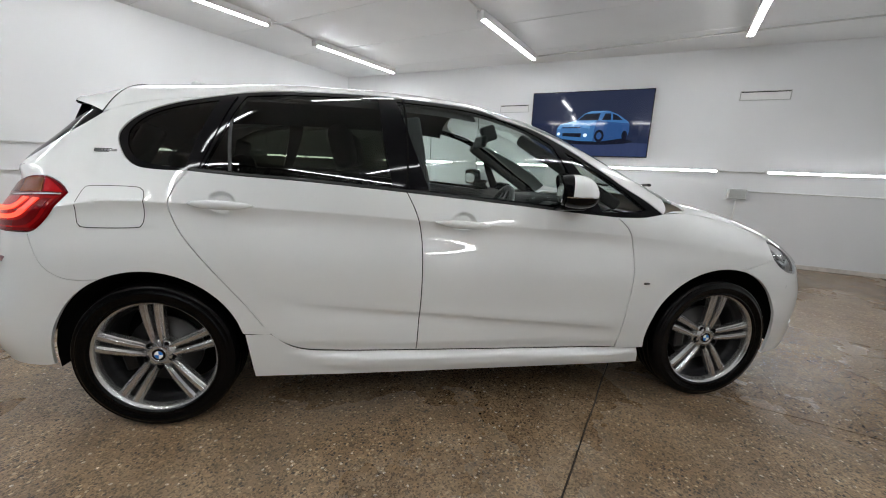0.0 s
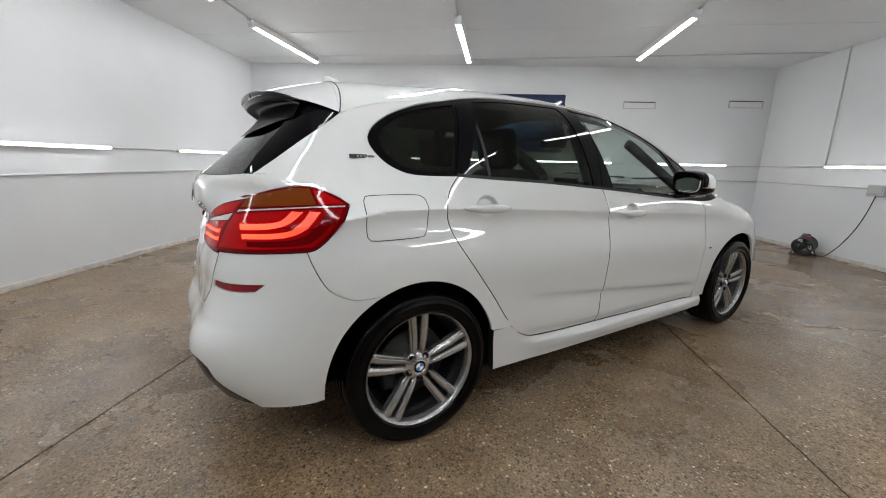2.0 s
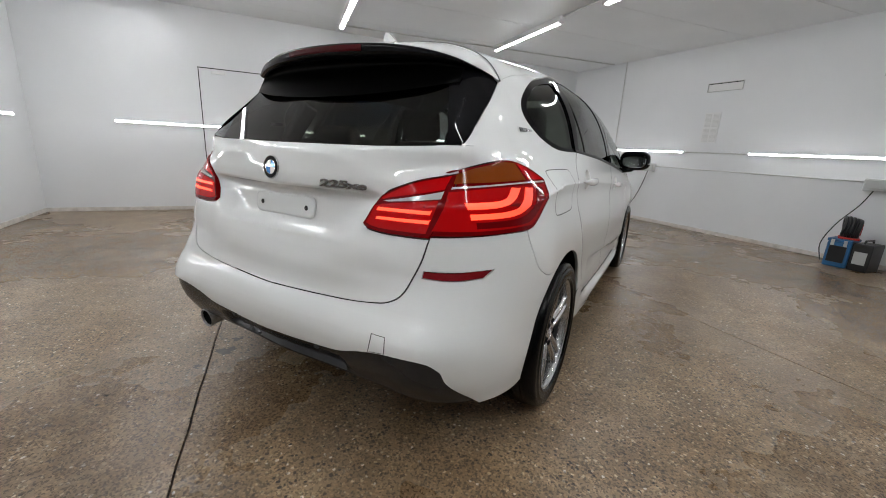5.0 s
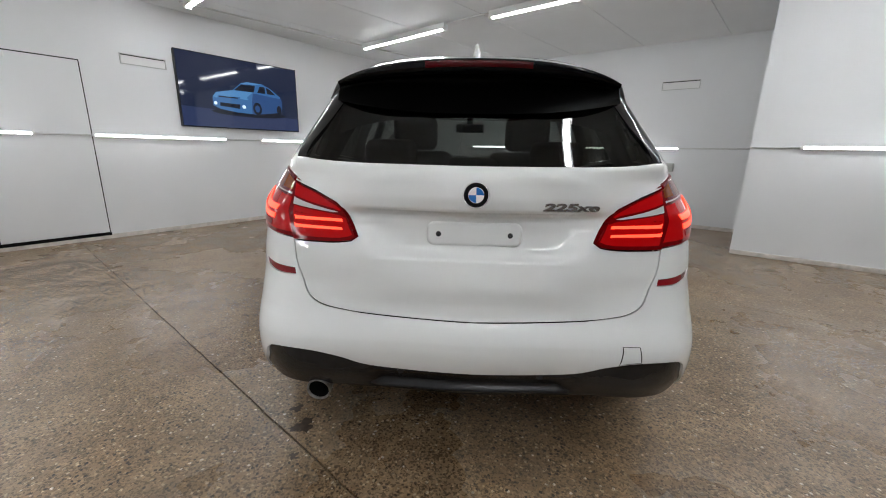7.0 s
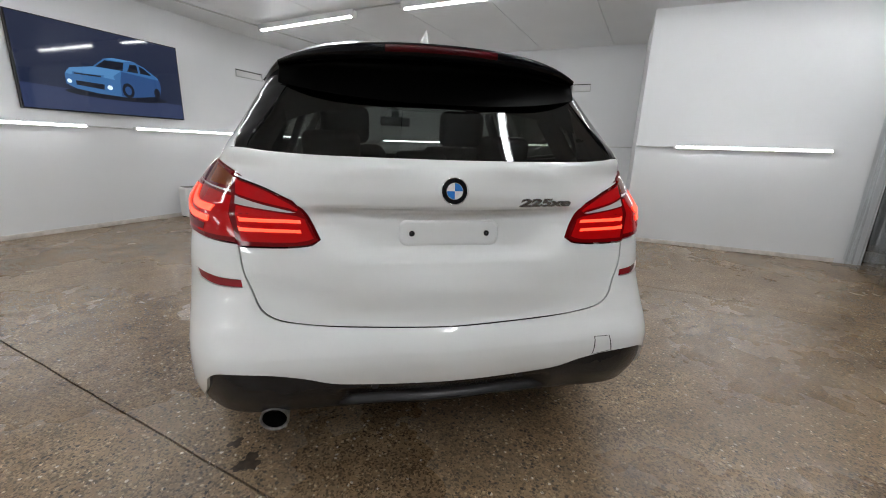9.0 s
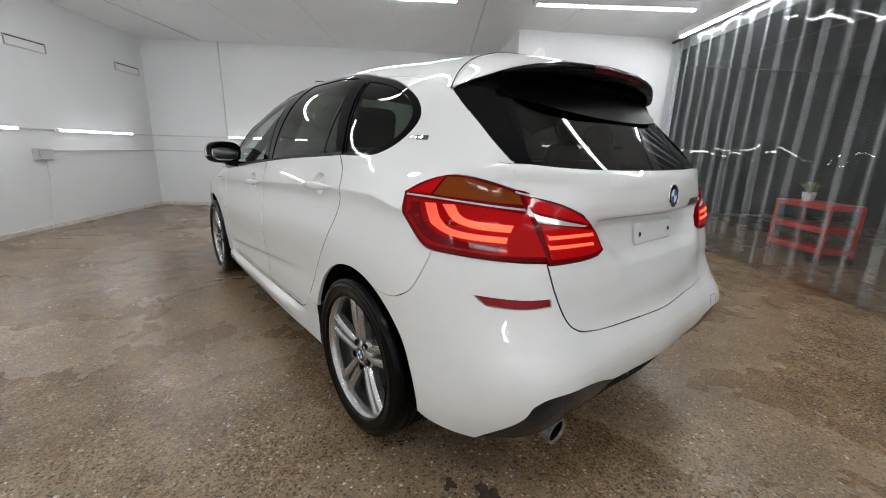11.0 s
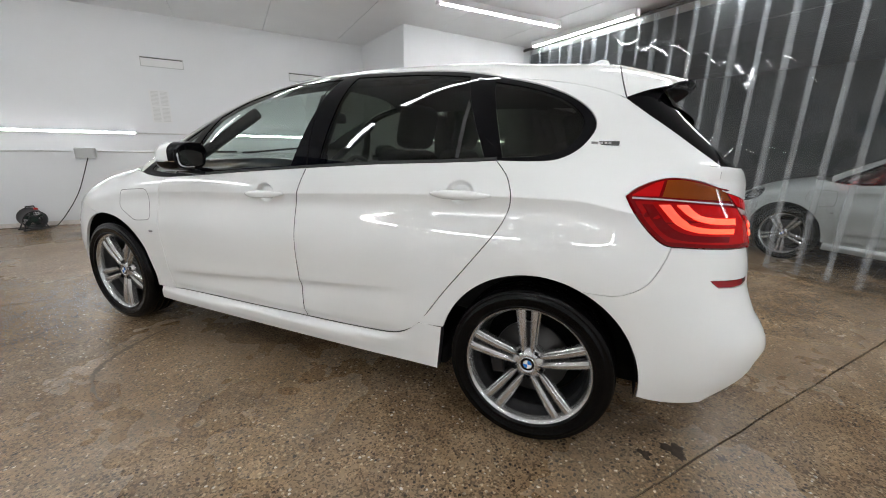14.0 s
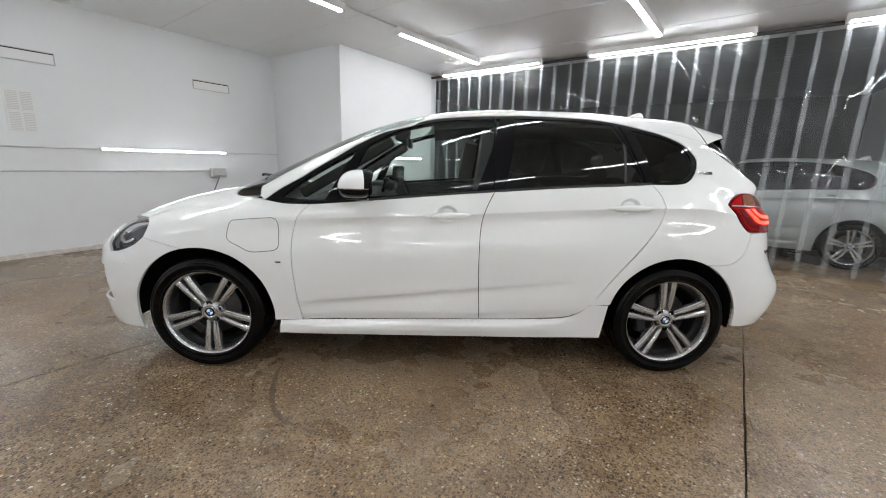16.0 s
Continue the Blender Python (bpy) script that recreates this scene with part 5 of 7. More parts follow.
                inlay("clear_strip", [on_tail([(0.628, 0.977), (0.48, 0.944), (0.452, 0.938)]), on_tail([(0.452, 0.938), (0.47, 0.935), (0.53, 0.941), (0.628, 0.953)]), on_tail([(0.628, 0.953), (0.628, 0.977)])], CLEAR_STRIP, lab="clear reversing strip")
                inlay("lower_lens", [on_tail([(0.622, 0.950), (0.52, 0.937), (0.45, 0.929), (0.426, 0.920)]), on_tail([(0.426, 0.920), (0.402, 0.866)]), on_tail([(0.402, 0.866), (0.45, 0.853), (0.606, 0.852)]), on_tail([(0.606, 0.852), (0.622, 0.950)])], RED_SOFT, 0.0072)
                for z0 in (0.914, 0.887):
                    inlay("light_guide", [on_tail([(0.612, z0 + 0.006), (0.44, z0 + 0.003)]), on_tail([(0.44, z0 + 0.003), (0.436, z0 - 0.007)]), on_tail([(0.436, z0 - 0.007), (0.609, z0 - 0.006)]), on_tail([(0.609, z0 - 0.006), (0.612, z0 + 0.008)])], RED_GLOW, 0.011, "glowing red light guide")
    # rear bumper with diffuser
    diff_top = [(0.0, 0.424), (0.19, 0.425), (0.34, 0.436), (0.44, 0.463), (0.54, 0.486), (0.63, 0.492), (0.685, 0.484), (0.715, 0.458)]
    lip = arch(-0.012, 0.385, 0.390, 182, 114)
    corner = girth(-0.605, 0.296)
    bumper = outline(on_skin(BUMPER_LINE[::-1]), on_skin([(-0.43, 0.859), (-0.486, 0.857), (-0.594, 0.851)]) + on_tail([(0.618, 0.844)]), on_tail(seam_low[:-1]) + [(mid, 0.598)], [(mid, 0.598), (mid, 0.424)],
                     [(mid, 0.424)] + on_tail(diff_top[1:]), on_tail([(0.715, 0.458)]) + [(tail(0.735, 0.40), 0.40), (corner, 0.296)], [(corner, 0.296), (girth(-0.45, 0.30), 0.294), (girth(-0.396, 0.30), 0.30)], on_skin([(-0.396, 0.30)] + lip))
    bumper[np.abs(bumper[:, 0] - mid) < 0.012, 0] = mid
    refl = outline(on_tail([(0.785, 0.748), (0.70, 0.742), (0.615, 0.742)]), on_tail([(0.615, 0.742), (0.612, 0.720)]), on_tail([(0.612, 0.720), (0.70, 0.716), (0.765, 0.722)]), on_tail([(0.765, 0.722), (0.785, 0.748)]))
    rear_bumper = part("rear_bumper", with_mat(plate(bumper, skin, holes=[refl], both=1, grid=0.025, rows=(0.532, 0.525, 0.518, 0.58, 0.61)), paint), None, car)
    for s in (1, -1):
        part("rear_reflector", with_mat(plate(refl, skin, gap=0.001, out=-0.004, deep=0.01, side=s), REFLECTOR), None, rear_bumper, "dark red reflector")
    diff = outline([(mid, 0.424)] + on_tail(diff_top[1:]), on_tail([(0.715, 0.458)]) + [(tail(0.735, 0.40), 0.40), (corner, 0.300)], [(corner, 0.300), (tail(0.70, 0.306), 0.306), (tail(0.62, 0.308), 0.308), (tail(0.44, 0.282), 0.282), (tail(0.30, 0.262), 0.262), (mid, 0.252)], [(mid, 0.252), (mid, 0.424)])
    diff[np.abs(diff[:, 0] - mid) < 0.012, 0] = mid

    def diff_skin(p, z):
        q = skin(p, z)
        q[..., 0] += 0.012 + 0.030 * ease((0.405 - z) / 0.02) * ease((z - 0.315) / 0.03) * (1 - ease((np.abs(q[..., 1]) - 0.30) / 0.06)) + 0.05 * ease((0.315 - z) / 0.06)
        return q
    diffuser = part("diffuser", with_mat(plate(diff, diff_skin, gap=0.001, both=1, grid=0.02, deep=0.06, rows=(0.412, 0.398, 0.388, 0.350, 0.332, 0.318)), DIFFUSER), None, car, "dark grey plastic rear diffuser")
    for y in (0.235, -0.235):
        bm = bmesh.new()
        bmesh.ops.create_cone(bm, cap_ends=True, segments=20, radius1=0.012, radius2=0.011, depth=0.006)
        bmesh.ops.transform(bm, matrix=pose(float(skin(tail(y, 0.415), 0.415)[0]) + 0.010, y, 0.414, 0, -90, 0), verts=bm.verts)
        part("parking_sensor", bm, SATIN, diffuser)
    # rear window, side blades, spoiler
    win = outline(on_tail(glass_low), on_tail([(0.60, 1.117), (0.555, 1.22), (0.50, 1.325), (0.44, 1.40)]), on_tail([(0.44, 1.40), (0.25, 1.43)]) + [(mid, 1.435)], [(mid, 1.435), (mid, 1.101)])
    win[np.abs(win[:, 0] - mid) < 0.01, 0] = mid

    zs = np.array([1.115, 1.18, 1.255, 1.33, 1.395])
    edges = 0.607 - 0.34 * (zs - 1.10) - 0.75 * (zs - 1.10) ** 2
    glass_mid = np.polyfit(zs, rear_end(zs), 2)
    glass_bend = np.polyfit(zs, skin(tail(edges, zs), zs)[:, 0] - rear_end(zs), 1)

    def glass_skin(p, z):
        """The rear window bends evenly from edge to edge."""
        q = skin(p, z)
        edge_y = 0.607 - 0.34 * (z - 1.10) - 0.75 * (z - 1.10) ** 2
        q[..., 0] = np.polyval(glass_mid, z) + np.polyval(glass_bend, z) * (q[..., 1] / edge_y) ** 2
        return q
    part("rear_window", with_mat(plate(win, glass_skin, gap=0.001, out=-0.003, deep=0.004, both=1, grid=0.03), GLASS_TAIL), None, car, "dark tinted rear window")
    blade = outline(on_skin(GATE_SIDE), on_tail([(0.668, 1.120), (0.60, 1.117)]), on_tail([(0.60, 1.117), (0.555, 1.22), (0.50, 1.325), (0.44, 1.40)]), [on_tail([(0.44, 1.40)])[0], (girth(-0.33, 1.40), 1.40), (girth(-0.235, 1.352), 1.352)])
    sheet("rear_side_blade", blade, PIANO, lab="gloss black blade beside the rear window", gap=0.0012, out=-0.001, grid=0.025)
    # spoiler: white top, gloss black lip, hollow black underside
    n = 41
    seam_t = [math.pi / 2 + (up([(-0.235, 1.352)])[0][1] - math.pi / 2) * abs(k) for k in np.linspace(-1, 1, n)]

    def lip_edge(k):
        a = abs(k)
        return np.array([-0.505 + 0.125 * a**2.4, 0.535 * k, 1.457 - 0.030 * a**2 - 0.028 * a**5])
    bms = [bmesh.new() for _ in range(3)]
    rows = ([], [], [])
    for k, t in zip(np.linspace(-1, 1, n), seam_t):
        a = abs(k)
        sx = -0.195 - 0.04 * a**3
        y0, z0 = section(sx, t)
        p0 = np.array([sx, math.copysign(float(y0), k) if a > 1e-6 else 0.0, float(z0)])
        edge = lip_edge(k)
        high = 0.046 - 0.030 * a**3
        foot = edge + (0.016, 0, -high)
        ry, rz = 0.535 * a, 1.272 + 0.055 * a**2.5
        g = skin(tail(ry, rz), rz)
        root = np.array([float(g[0]) - 0.006, math.copysign(float(g[1]), k) if a > 1e-6 else 0.0, rz])
        rows[0].append([])
        for u in np.linspace(0, 1, 12):
            q = p0 * (1 - u) + edge * u
            q[2] += 0.005 * math.sin(math.pi * u) * (1 - u) ** 0.4
            rows[0][-1].append(bms[0].verts.new(q))
        rows[1].append([bms[1].verts.new(edge + (dx, 0, -high * dz)) for dx, dz in ((0.0, 0.0), (-0.005, 0.10), (-0.006, 0.35), (0.0, 0.75), (0.008, 0.95), (0.016, 1.0))])
        rows[2].append([])
        for u in np.linspace(0, 1, 12):
            q = foot * (1 - u) + root * u
            bow = math.sin(math.pi * u**0.7) * (1 - a**6)
            q[0] += 0.075 * bow
            q[2] += 0.030 * bow
            rows[2][-1].append(bms[2].verts.new(q))
    for bm, rs in zip(bms, rows):
        for a, b in zip(rs, rs[1:]):
            for j in range(len(a) - 1):
                bm.faces.new((a[j], b[j], b[j + 1], a[j + 1]))
        bmesh.ops.recalc_face_normals(bm, faces=bm.faces)
    seam_line = [tuple(v.co) for v in (r[0] for r in rows[0])]
    spoiler = part("spoiler", bms[0], paint, car, "white roof spoiler with black underside", smooth=True)
    part("spoiler_seam", tube(seam_line, 0.0028, 6), RUBBER_AND_SHADE, spoiler, "dark seam to the roof")
    part("spoiler_lip", bms[1], PIANO, spoiler, "gloss black rear lip", smooth=True)
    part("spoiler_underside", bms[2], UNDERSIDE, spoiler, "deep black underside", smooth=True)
    bm = bmesh.new()
    rows = []
    for k in np.linspace(-0.35, 0.35, 22):
        e = lip_edge(k)
        rows.append([bm.verts.new(e + (dx, 0, dz)) for dx, dz in ((-0.0062, -0.007), (-0.0078, -0.012), (-0.0072, -0.024), (-0.004, -0.028))])
    for a, b in zip(rows, rows[1:]):
        for j in range(3):
            bm.faces.new((a[j], b[j], b[j + 1], a[j + 1]))
    part("brake_light", bm, BRAKE_LENS, spoiler, "dark red high brake light", smooth=True)
    return car, tailgate, rear_bumper, quarters

# ---- wheels, cabin and fittings of the car ----
def lathe(profile, seg=64, axis="y"):
    """Turn (radius, offset along y) points round the y axis."""
    bm = bmesh.new()
    rings = []
    for k in range(seg):
        a = 2 * math.pi * k / seg
        rings.append([bm.verts.new((r * math.cos(a), o, r * math.sin(a))) for r, o in profile])
    for k in range(seg):
        a, b = rings[k], rings[(k + 1) % seg]
        for j in range(len(profile) - 1):
            bm.faces.new((a[j], a[j + 1], b[j + 1], b[j]))
    bmesh.ops.recalc_face_normals(bm, faces=bm.faces)
    return bm


def sector(r0, r1, a0, a1, y, n=8, thick=0.002):
    """A flat piece of a ring, for emblems, that faces +y."""
    bm = bmesh.new()
    prev = None
    for k in range(n + 1):
        a = radians(a0 + (a1 - a0) * k / n)
        cur = [bm.verts.new((r * math.cos(a), yy, r * math.sin(a))) for r, yy in ((r0, y), (r1, y), (r1, y - thick))]
        if prev:
            bm.faces.new((prev[0], prev[1], cur[1], cur[0]))
            bm.faces.new((prev[1], prev[2], cur[2], cur[1]))
        prev = cur
    bmesh.ops.recalc_face_normals(bm, faces=bm.faces)
    if sum(f.normal.y for f in bm.faces) < 0:
        bmesh.ops.reverse_faces(bm, faces=bm.faces)
    return bm


def roundel(parent, m, radius, k=1.0):
    """The round badge as plain shapes: dark ring, blue and white quarters, bright rim."""
    base = part("emblem", lathe([(0.0005, 0.0), (radius * 0.6, 0.0005), (radius * 0.9, 0.0), (radius * 0.93, -0.001)], 40), PIANO, parent, "round badge, blue and white quarters in a dark ring")
    base.matrix_basis = m
    part("badge_rim", lathe([(radius * 0.91, -0.002), (radius * 0.92, 0.0012), (radius * 0.97, 0.0018), (radius, 0.0005), (radius, -0.004)], 40), CHROME, base, "chrome ring", smooth=True)
    part("badge_ring", lathe([(radius * 0.57, 0.0004), (radius * 0.575, 0.0014), (radius * 0.60, 0.0014), (radius * 0.605, 0.0004)], 40), CHROME, base, "chrome ring")
    for j in range(4):
        part("badge_quarter", sector(0.0, radius * 0.57, 90 * j, 90 * j + 90, 0.0012), BLUE if j % 2 else WHITE, base, "blue quarter" if j % 2 else "white quarter")
    return base


TYRE_PROFILE = [(0.247, 0.096), (0.252, 0.106), (0.256, 0.1085), (0.259, 0.1060), (0.268, 0.1075), (0.272, 0.1095), (0.284, 0.1100), (0.286, 0.1112), (0.294, 0.1106), (0.296, 0.1090), (0.308, 0.1040), (0.310, 0.1045), (0.319, 0.0955), (0.3255, 0.080),
                (0.327, 0.06), (0.3272, 0.045), (0.3215, 0.044), (0.3215, 0.036), (0.3275, 0.035), (0.3278, 0.006), (0.3218, 0.005), (0.3218, -0.005), (0.3278, -0.006), (0.3275, -0.035), (0.3215, -0.036), (0.3215, -0.044), (0.3272, -0.045),
                (0.327, -0.06), (0.320, -0.095), (0.30, -0.11), (0.232, -0.10)]
RIM_PROFILE = [(0.2335, 0.058), (0.2350, 0.078), (0.2385, 0.0885), (0.2430, 0.0935), (0.2475, 0.0970), (0.2510, 0.0985), (0.2535, 0.0965), (0.2535, 0.085)]
BARREL_PROFILE = [(0.214, -0.10), (0.217, 0.0), (0.2185, 0.022), (0.2265, 0.026), (0.2275, 0.040), (0.2337, 0.059)]


def spoke_mesh():
    """One bar of a twin spoke, along +z: wide shoulders, a raised ridge with a groove."""
    bm = bmesh.new()
    rows = []
    for u in np.linspace(0, 1, 9):
        r = 0.050 + (0.2445 - 0.050) * u
        off = 0.0182 + 0.0128 * u
        half = (0.0132 + 0.0060 * u) * min(1.0, 0.40 + 3.6 * u)
        y = 0.066 + 0.018 * u + 0.006 * math.sin(math.pi * u)
        rows.append([bm.verts.new((off + dx * half, y + dy, r)) for dx, dy in ((-1.0, -0.040), (-1.0, -0.009), (-0.55, -0.001), (-0.35, 0.0), (0.30, 0.0), (0.42, -0.0015), (0.72, -0.009), (1.0, -0.013), (1.0, -0.040))])
    for a, b in zip(rows, rows[1:]):
        for j in range(8):
            bm.faces.new((a[j], a[j + 1], b[j + 1], b[j]))
    bmesh.ops.recalc_face_normals(bm, faces=bm.faces)
    return bm


def mirrored(bm):
    bmesh.ops.scale(bm, vec=(-1, 1, 1), verts=bm.verts)
    bmesh.ops.reverse_faces(bm, faces=bm.faces)
    return bm


def wheel_meshes():
    # inner: rim blackened for shade; barrel: added black disc closing the wheel's back
    k = {"rim": mesh_of(lathe(RIM_PROFILE, 72), RIM, True), "tyre": mesh_of(lathe(TYRE_PROFILE, 72), TYRE, True),
         "spoke_a": mesh_of(spoke_mesh(), RIM), "spoke_b": mesh_of(mirrored(spoke_mesh()), RIM),
         "hub": mesh_of(lathe([(0.0005, 0.066), (0.030, 0.066), (0.034, 0.070), (0.040, 0.0695), (0.056, 0.062), (0.070, 0.050), (0.074, 0.02), (0.074, -0.02)], 40), RIM, True),
         "disc": mesh_of(lathe([(0.07, 0.020), (0.075, 0.008), (0.150, 0.006), (0.152, -0.014), (0.07, -0.014)], 48), DISC, True),
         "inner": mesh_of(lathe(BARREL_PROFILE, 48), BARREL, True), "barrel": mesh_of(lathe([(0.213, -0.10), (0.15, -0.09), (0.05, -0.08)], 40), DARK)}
    bolt = lathe([(0.0005, 0.052), (0.006, 0.052), (0.0075, 0.050), (0.0075, 0.046), (0.012, 0.046), (0.013, 0.060)], 12)
    k["bolt"] = mesh_of(bolt, DARK)
    k["caliper"] = mesh_of(box_bm(-0.055, 0.055, -0.02, 0.045, 0.105, 0.165, 0.012), SATIN)
    return k


def add_wheel(car, k, x, s, turn):
    w = part("wheel", k["rim"], None, car, "grey five twin-spoke alloy wheel with black tyre")
    w.matrix_basis = pose(x, s * 0.786, 0.3275, 0, 0, 0 if s > 0 else 180) @ pose(0, 0, 0, 0, turn, 0)
    part("tyre", k["tyre"], None, w, "black rubber tyre")
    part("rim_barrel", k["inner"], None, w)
    part("hub", k["hub"], None, w)
    part("brake_disc", k["disc"], None, w, "steel brake disc")
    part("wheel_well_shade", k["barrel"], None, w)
    part("brake_caliper", k["caliper"], None, w).matrix_basis = pose(0, 0, 0, 0, 100, 0)
    for j in range(5):
        for m in ("spoke_a", "spoke_b"):
            part("spoke", k[m], None, w).matrix_basis = pose(0, 0, 0, 0, 72 * j, 0)
        b = part("wheel_bolt", k["bolt"], None, w)
        b.matrix_basis = pose(0, 0, 0, 0, 72 * j + 36, 0) @ pose(0, 0.012, 0.053)
    roundel(w, pose(0, 0.0695, 0, 0, -turn, 0), 0.030)
    return w


def rounded(sx, sy, sz, bevel, m, seg=4):
    bm = box_bm(-sx / 2, sx / 2, -sy / 2, sy / 2, -sz / 2, sz / 2, bevel, seg)
    bmesh.ops.transform(bm, matrix=m, verts=bm.verts)
    return bm


def text_mesh(text, size, depth, material, shear=0.0, wide=1.0, bold=0.0):
    c = bpy.data.curves.new("text", "FONT")
    c.body, c.size, c.extrude, c.align_x, c.align_y, c.shear, c.bevel_depth, c.offset = text, size, depth, "CENTER", "CENTER", shear, 0.0006, bold
    ob = bpy.data.objects.new("text", c)
    scene.collection.objects.link(ob)
    bpy.context.view_layer.update()
    me = bpy.data.meshes.new_from_object(ob.evaluated_get(bpy.context.evaluated_depsgraph_get()))
    bpy.data.objects.remove(ob)
    me.materials.clear()
    me.materials.append(material)
    me.transform(Matrix.Diagonal((wide, 1, 1, 1)))
    return me


def pad_mesh():
    """A low pad with round corners that rises softly from the sheet."""
    bm = bmesh.new()
    rings = []
    for hw, hh, r, y in ((0.158, 0.040, 0.026, -0.002), (0.156, 0.038, 0.025, 0.001), (0.152, 0.034, 0.022, 0.0035), (0.148, 0.030, 0.020, 0.0040), (0.09, 0.012, 0.008, 0.0040)):
        ring = []
        for cx, cz, a0 in ((1, 1, 0), (-1, 1, 90), (-1, -1, 180), (1, -1, 270)):
            for a in np.linspace(a0, a0 + 90, 8):
                ring.append(bm.verts.new((cx * (hw - r) + r * math.cos(radians(a)), y, cz * (hh - r) + r * math.sin(radians(a)))))
        rings.append(ring)
    for a, b in zip(rings, rings[1:]):
        for j in range(len(a)):
            bm.faces.new((a[j], a[(j + 1) % len(a)], b[(j + 1) % len(a)], b[j]))
    bm.faces.new(rings[-1])
    bmesh.ops.recalc_face_normals(bm, faces=bm.faces)
    if sum(f.normal.y * f.calc_area() for f in bm.faces) < 0:
        bmesh.ops.reverse_faces(bm, faces=bm.faces)
    return bm


def strip_between(edge_a, edge_b):
    bm = bmesh.new()
    va, vb = [bm.verts.new(p) for p in edge_a], [bm.verts.new(p) for p in edge_b]
    for k in range(len(va) - 1):
        bm.faces.new((va[k], va[k + 1], vb[k + 1], vb[k]))
    return bm


def cabin(car):
    # lining behind the sheet metal
    for s in (1, -1):
        bm = bmesh.new()
        rows = []
        for x in np.linspace(-0.35, 2.32, 40):
            belt = float(np.interp(x, [0.18, 1.06, 2.06, 2.32], [1.10, 1.045, 0.955, 0.95]))
            rows.append([bm.verts.new((x, s * (float(side_y(x, z)) - 0.055), z)) for z in np.linspace(0.30 if 0.45 < x < 2.2 else 0.72, belt, 10)])
            rows[-1].append(bm.verts.new((x, s * (float(side_y(x, belt)) - 0.012), belt + 0.004)))
        for a, b in zip(rows, rows[1:]):
            for j in range(len(a) - 1):
                bm.faces.new((a[j], a[j + 1], b[j + 1], b[j]))
        part("door_lining", bm, LINING, car, "dark grey door lining", smooth=True)
        for x, rx in ((0.008, 0.40), (2.69, 0.425)):
            bm = bmesh.new()
            prev = None
            for a in np.linspace(-6, 186, 24):
                px, pz = x + rx * math.cos(radians(a)), 0.32 + rx * math.sin(radians(a))
                yo = min(0.872, float(side_y(px, max(pz, 0.30))) - 0.02)
                cur = [bm.verts.new((px, s * yo, pz)), bm.verts.new((px, s * 0.60, pz)), bm.verts.new((x, s * 0.60, 0.32))]
                if prev:
                    bm.faces.new((prev[0], prev[1], cur[1], cur[0]))
                    bm.faces.new((prev[1], prev[2], cur[2], cur[1]))
                prev = cur
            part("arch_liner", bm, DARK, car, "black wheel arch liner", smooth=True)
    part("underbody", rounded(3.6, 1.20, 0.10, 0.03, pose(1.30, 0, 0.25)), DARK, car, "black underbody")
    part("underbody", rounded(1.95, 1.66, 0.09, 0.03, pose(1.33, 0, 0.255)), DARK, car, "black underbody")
    part("boot_floor", rounded(0.9, 1.20, 0.06, 0.02, pose(-0.22, 0, 0.66)), LINING, car)
    bm = bmesh.new()
    rows = []
    for x in np.linspace(-0.50, 1.40, 24):
        rows.append([])
        for t in np.linspace(0.95, math.pi - 0.95, 20):
            y, z = section(x, min(t, math.pi - t))
            rows[-1].append(bm.verts.new((x, math.copysign(float(y), math.pi / 2 - t) * 0.97, float(z) - 0.03)))
    for a, b in zip(rows, rows[1:]):
        for j in range(len(a) - 1):
            bm.faces.new((a[j], a[j + 1], b[j + 1], b[j]))
    part("headlining", bm, HEADLINING, car, "anthracite headlining", smooth=True)
    # dashboard and wheel
    part("dashboard", rounded(0.62, 1.42, 0.30, 0.09, pose(2.05, 0, 0.83, 0, 8, 0)), LINING, car, "black dashboard")
    part("dash_hood", rounded(0.22, 0.36, 0.07, 0.03, pose(1.83, -0.37, 1.0)), LINING, car)
    part("control_screen", rounded(0.02, 0.24, 0.10, 0.008, pose(1.76, 0, 1.03, 0, -12, 0)), PIANO, car)
    bm = bmesh.new()
    R, r = 0.182, 0.016
    rings = []
    for k in range(36):
        a = 2 * math.pi * k / 36
        rings.append([bm.verts.new(((R + r * math.cos(b)) * math.cos(a), (R + r * math.cos(b)) * math.sin(a), r * math.sin(b))) for b in np.linspace(0, 2 * math.pi, 11)[:-1]])
    for k in range(36):
        a, b = rings[k], rings[(k + 1) % 36]
        for j in range(10):
            bm.faces.new((a[j], b[j], b[(j + 1) % 10], a[(j + 1) % 10]))
    for ang in (0, 180, 270):
        sp = rounded(0.17, 0.035, 0.02, 0.008, pose(0, 0, 0, 0, 0, ang) @ pose(0.09, 0, -0.006))
        me = bpy.data.meshes.new("tmp")
        sp.to_mesh(me)
        sp.free()
        bm.from_mesh(me)
    sw = part("steering_wheel", bm, SATIN, car, "black steering wheel", smooth=True)
    sw.matrix_basis = pose(1.60, -0.37, 0.90, 0, -65, 0)
    part("rear_view_mirror", rounded(0.035, 0.25, 0.075, 0.02, pose(1.58, 0, 1.335, 0, 8, 0)), SATIN, car, "black inner mirror")
    part("mirror_mount", rounded(0.10, 0.06, 0.10, 0.02, pose(1.63, 0, 1.39, 0, -20, 0)), SATIN, car)
    # seats
    for y in (0.37, -0.37):
        part("seat_cushion", rounded(0.52, 0.50, 0.16, 0.06, pose(1.18, y, 0.50, 0, -6, 0)), CLOTH, car, "black front seat", smooth=True)
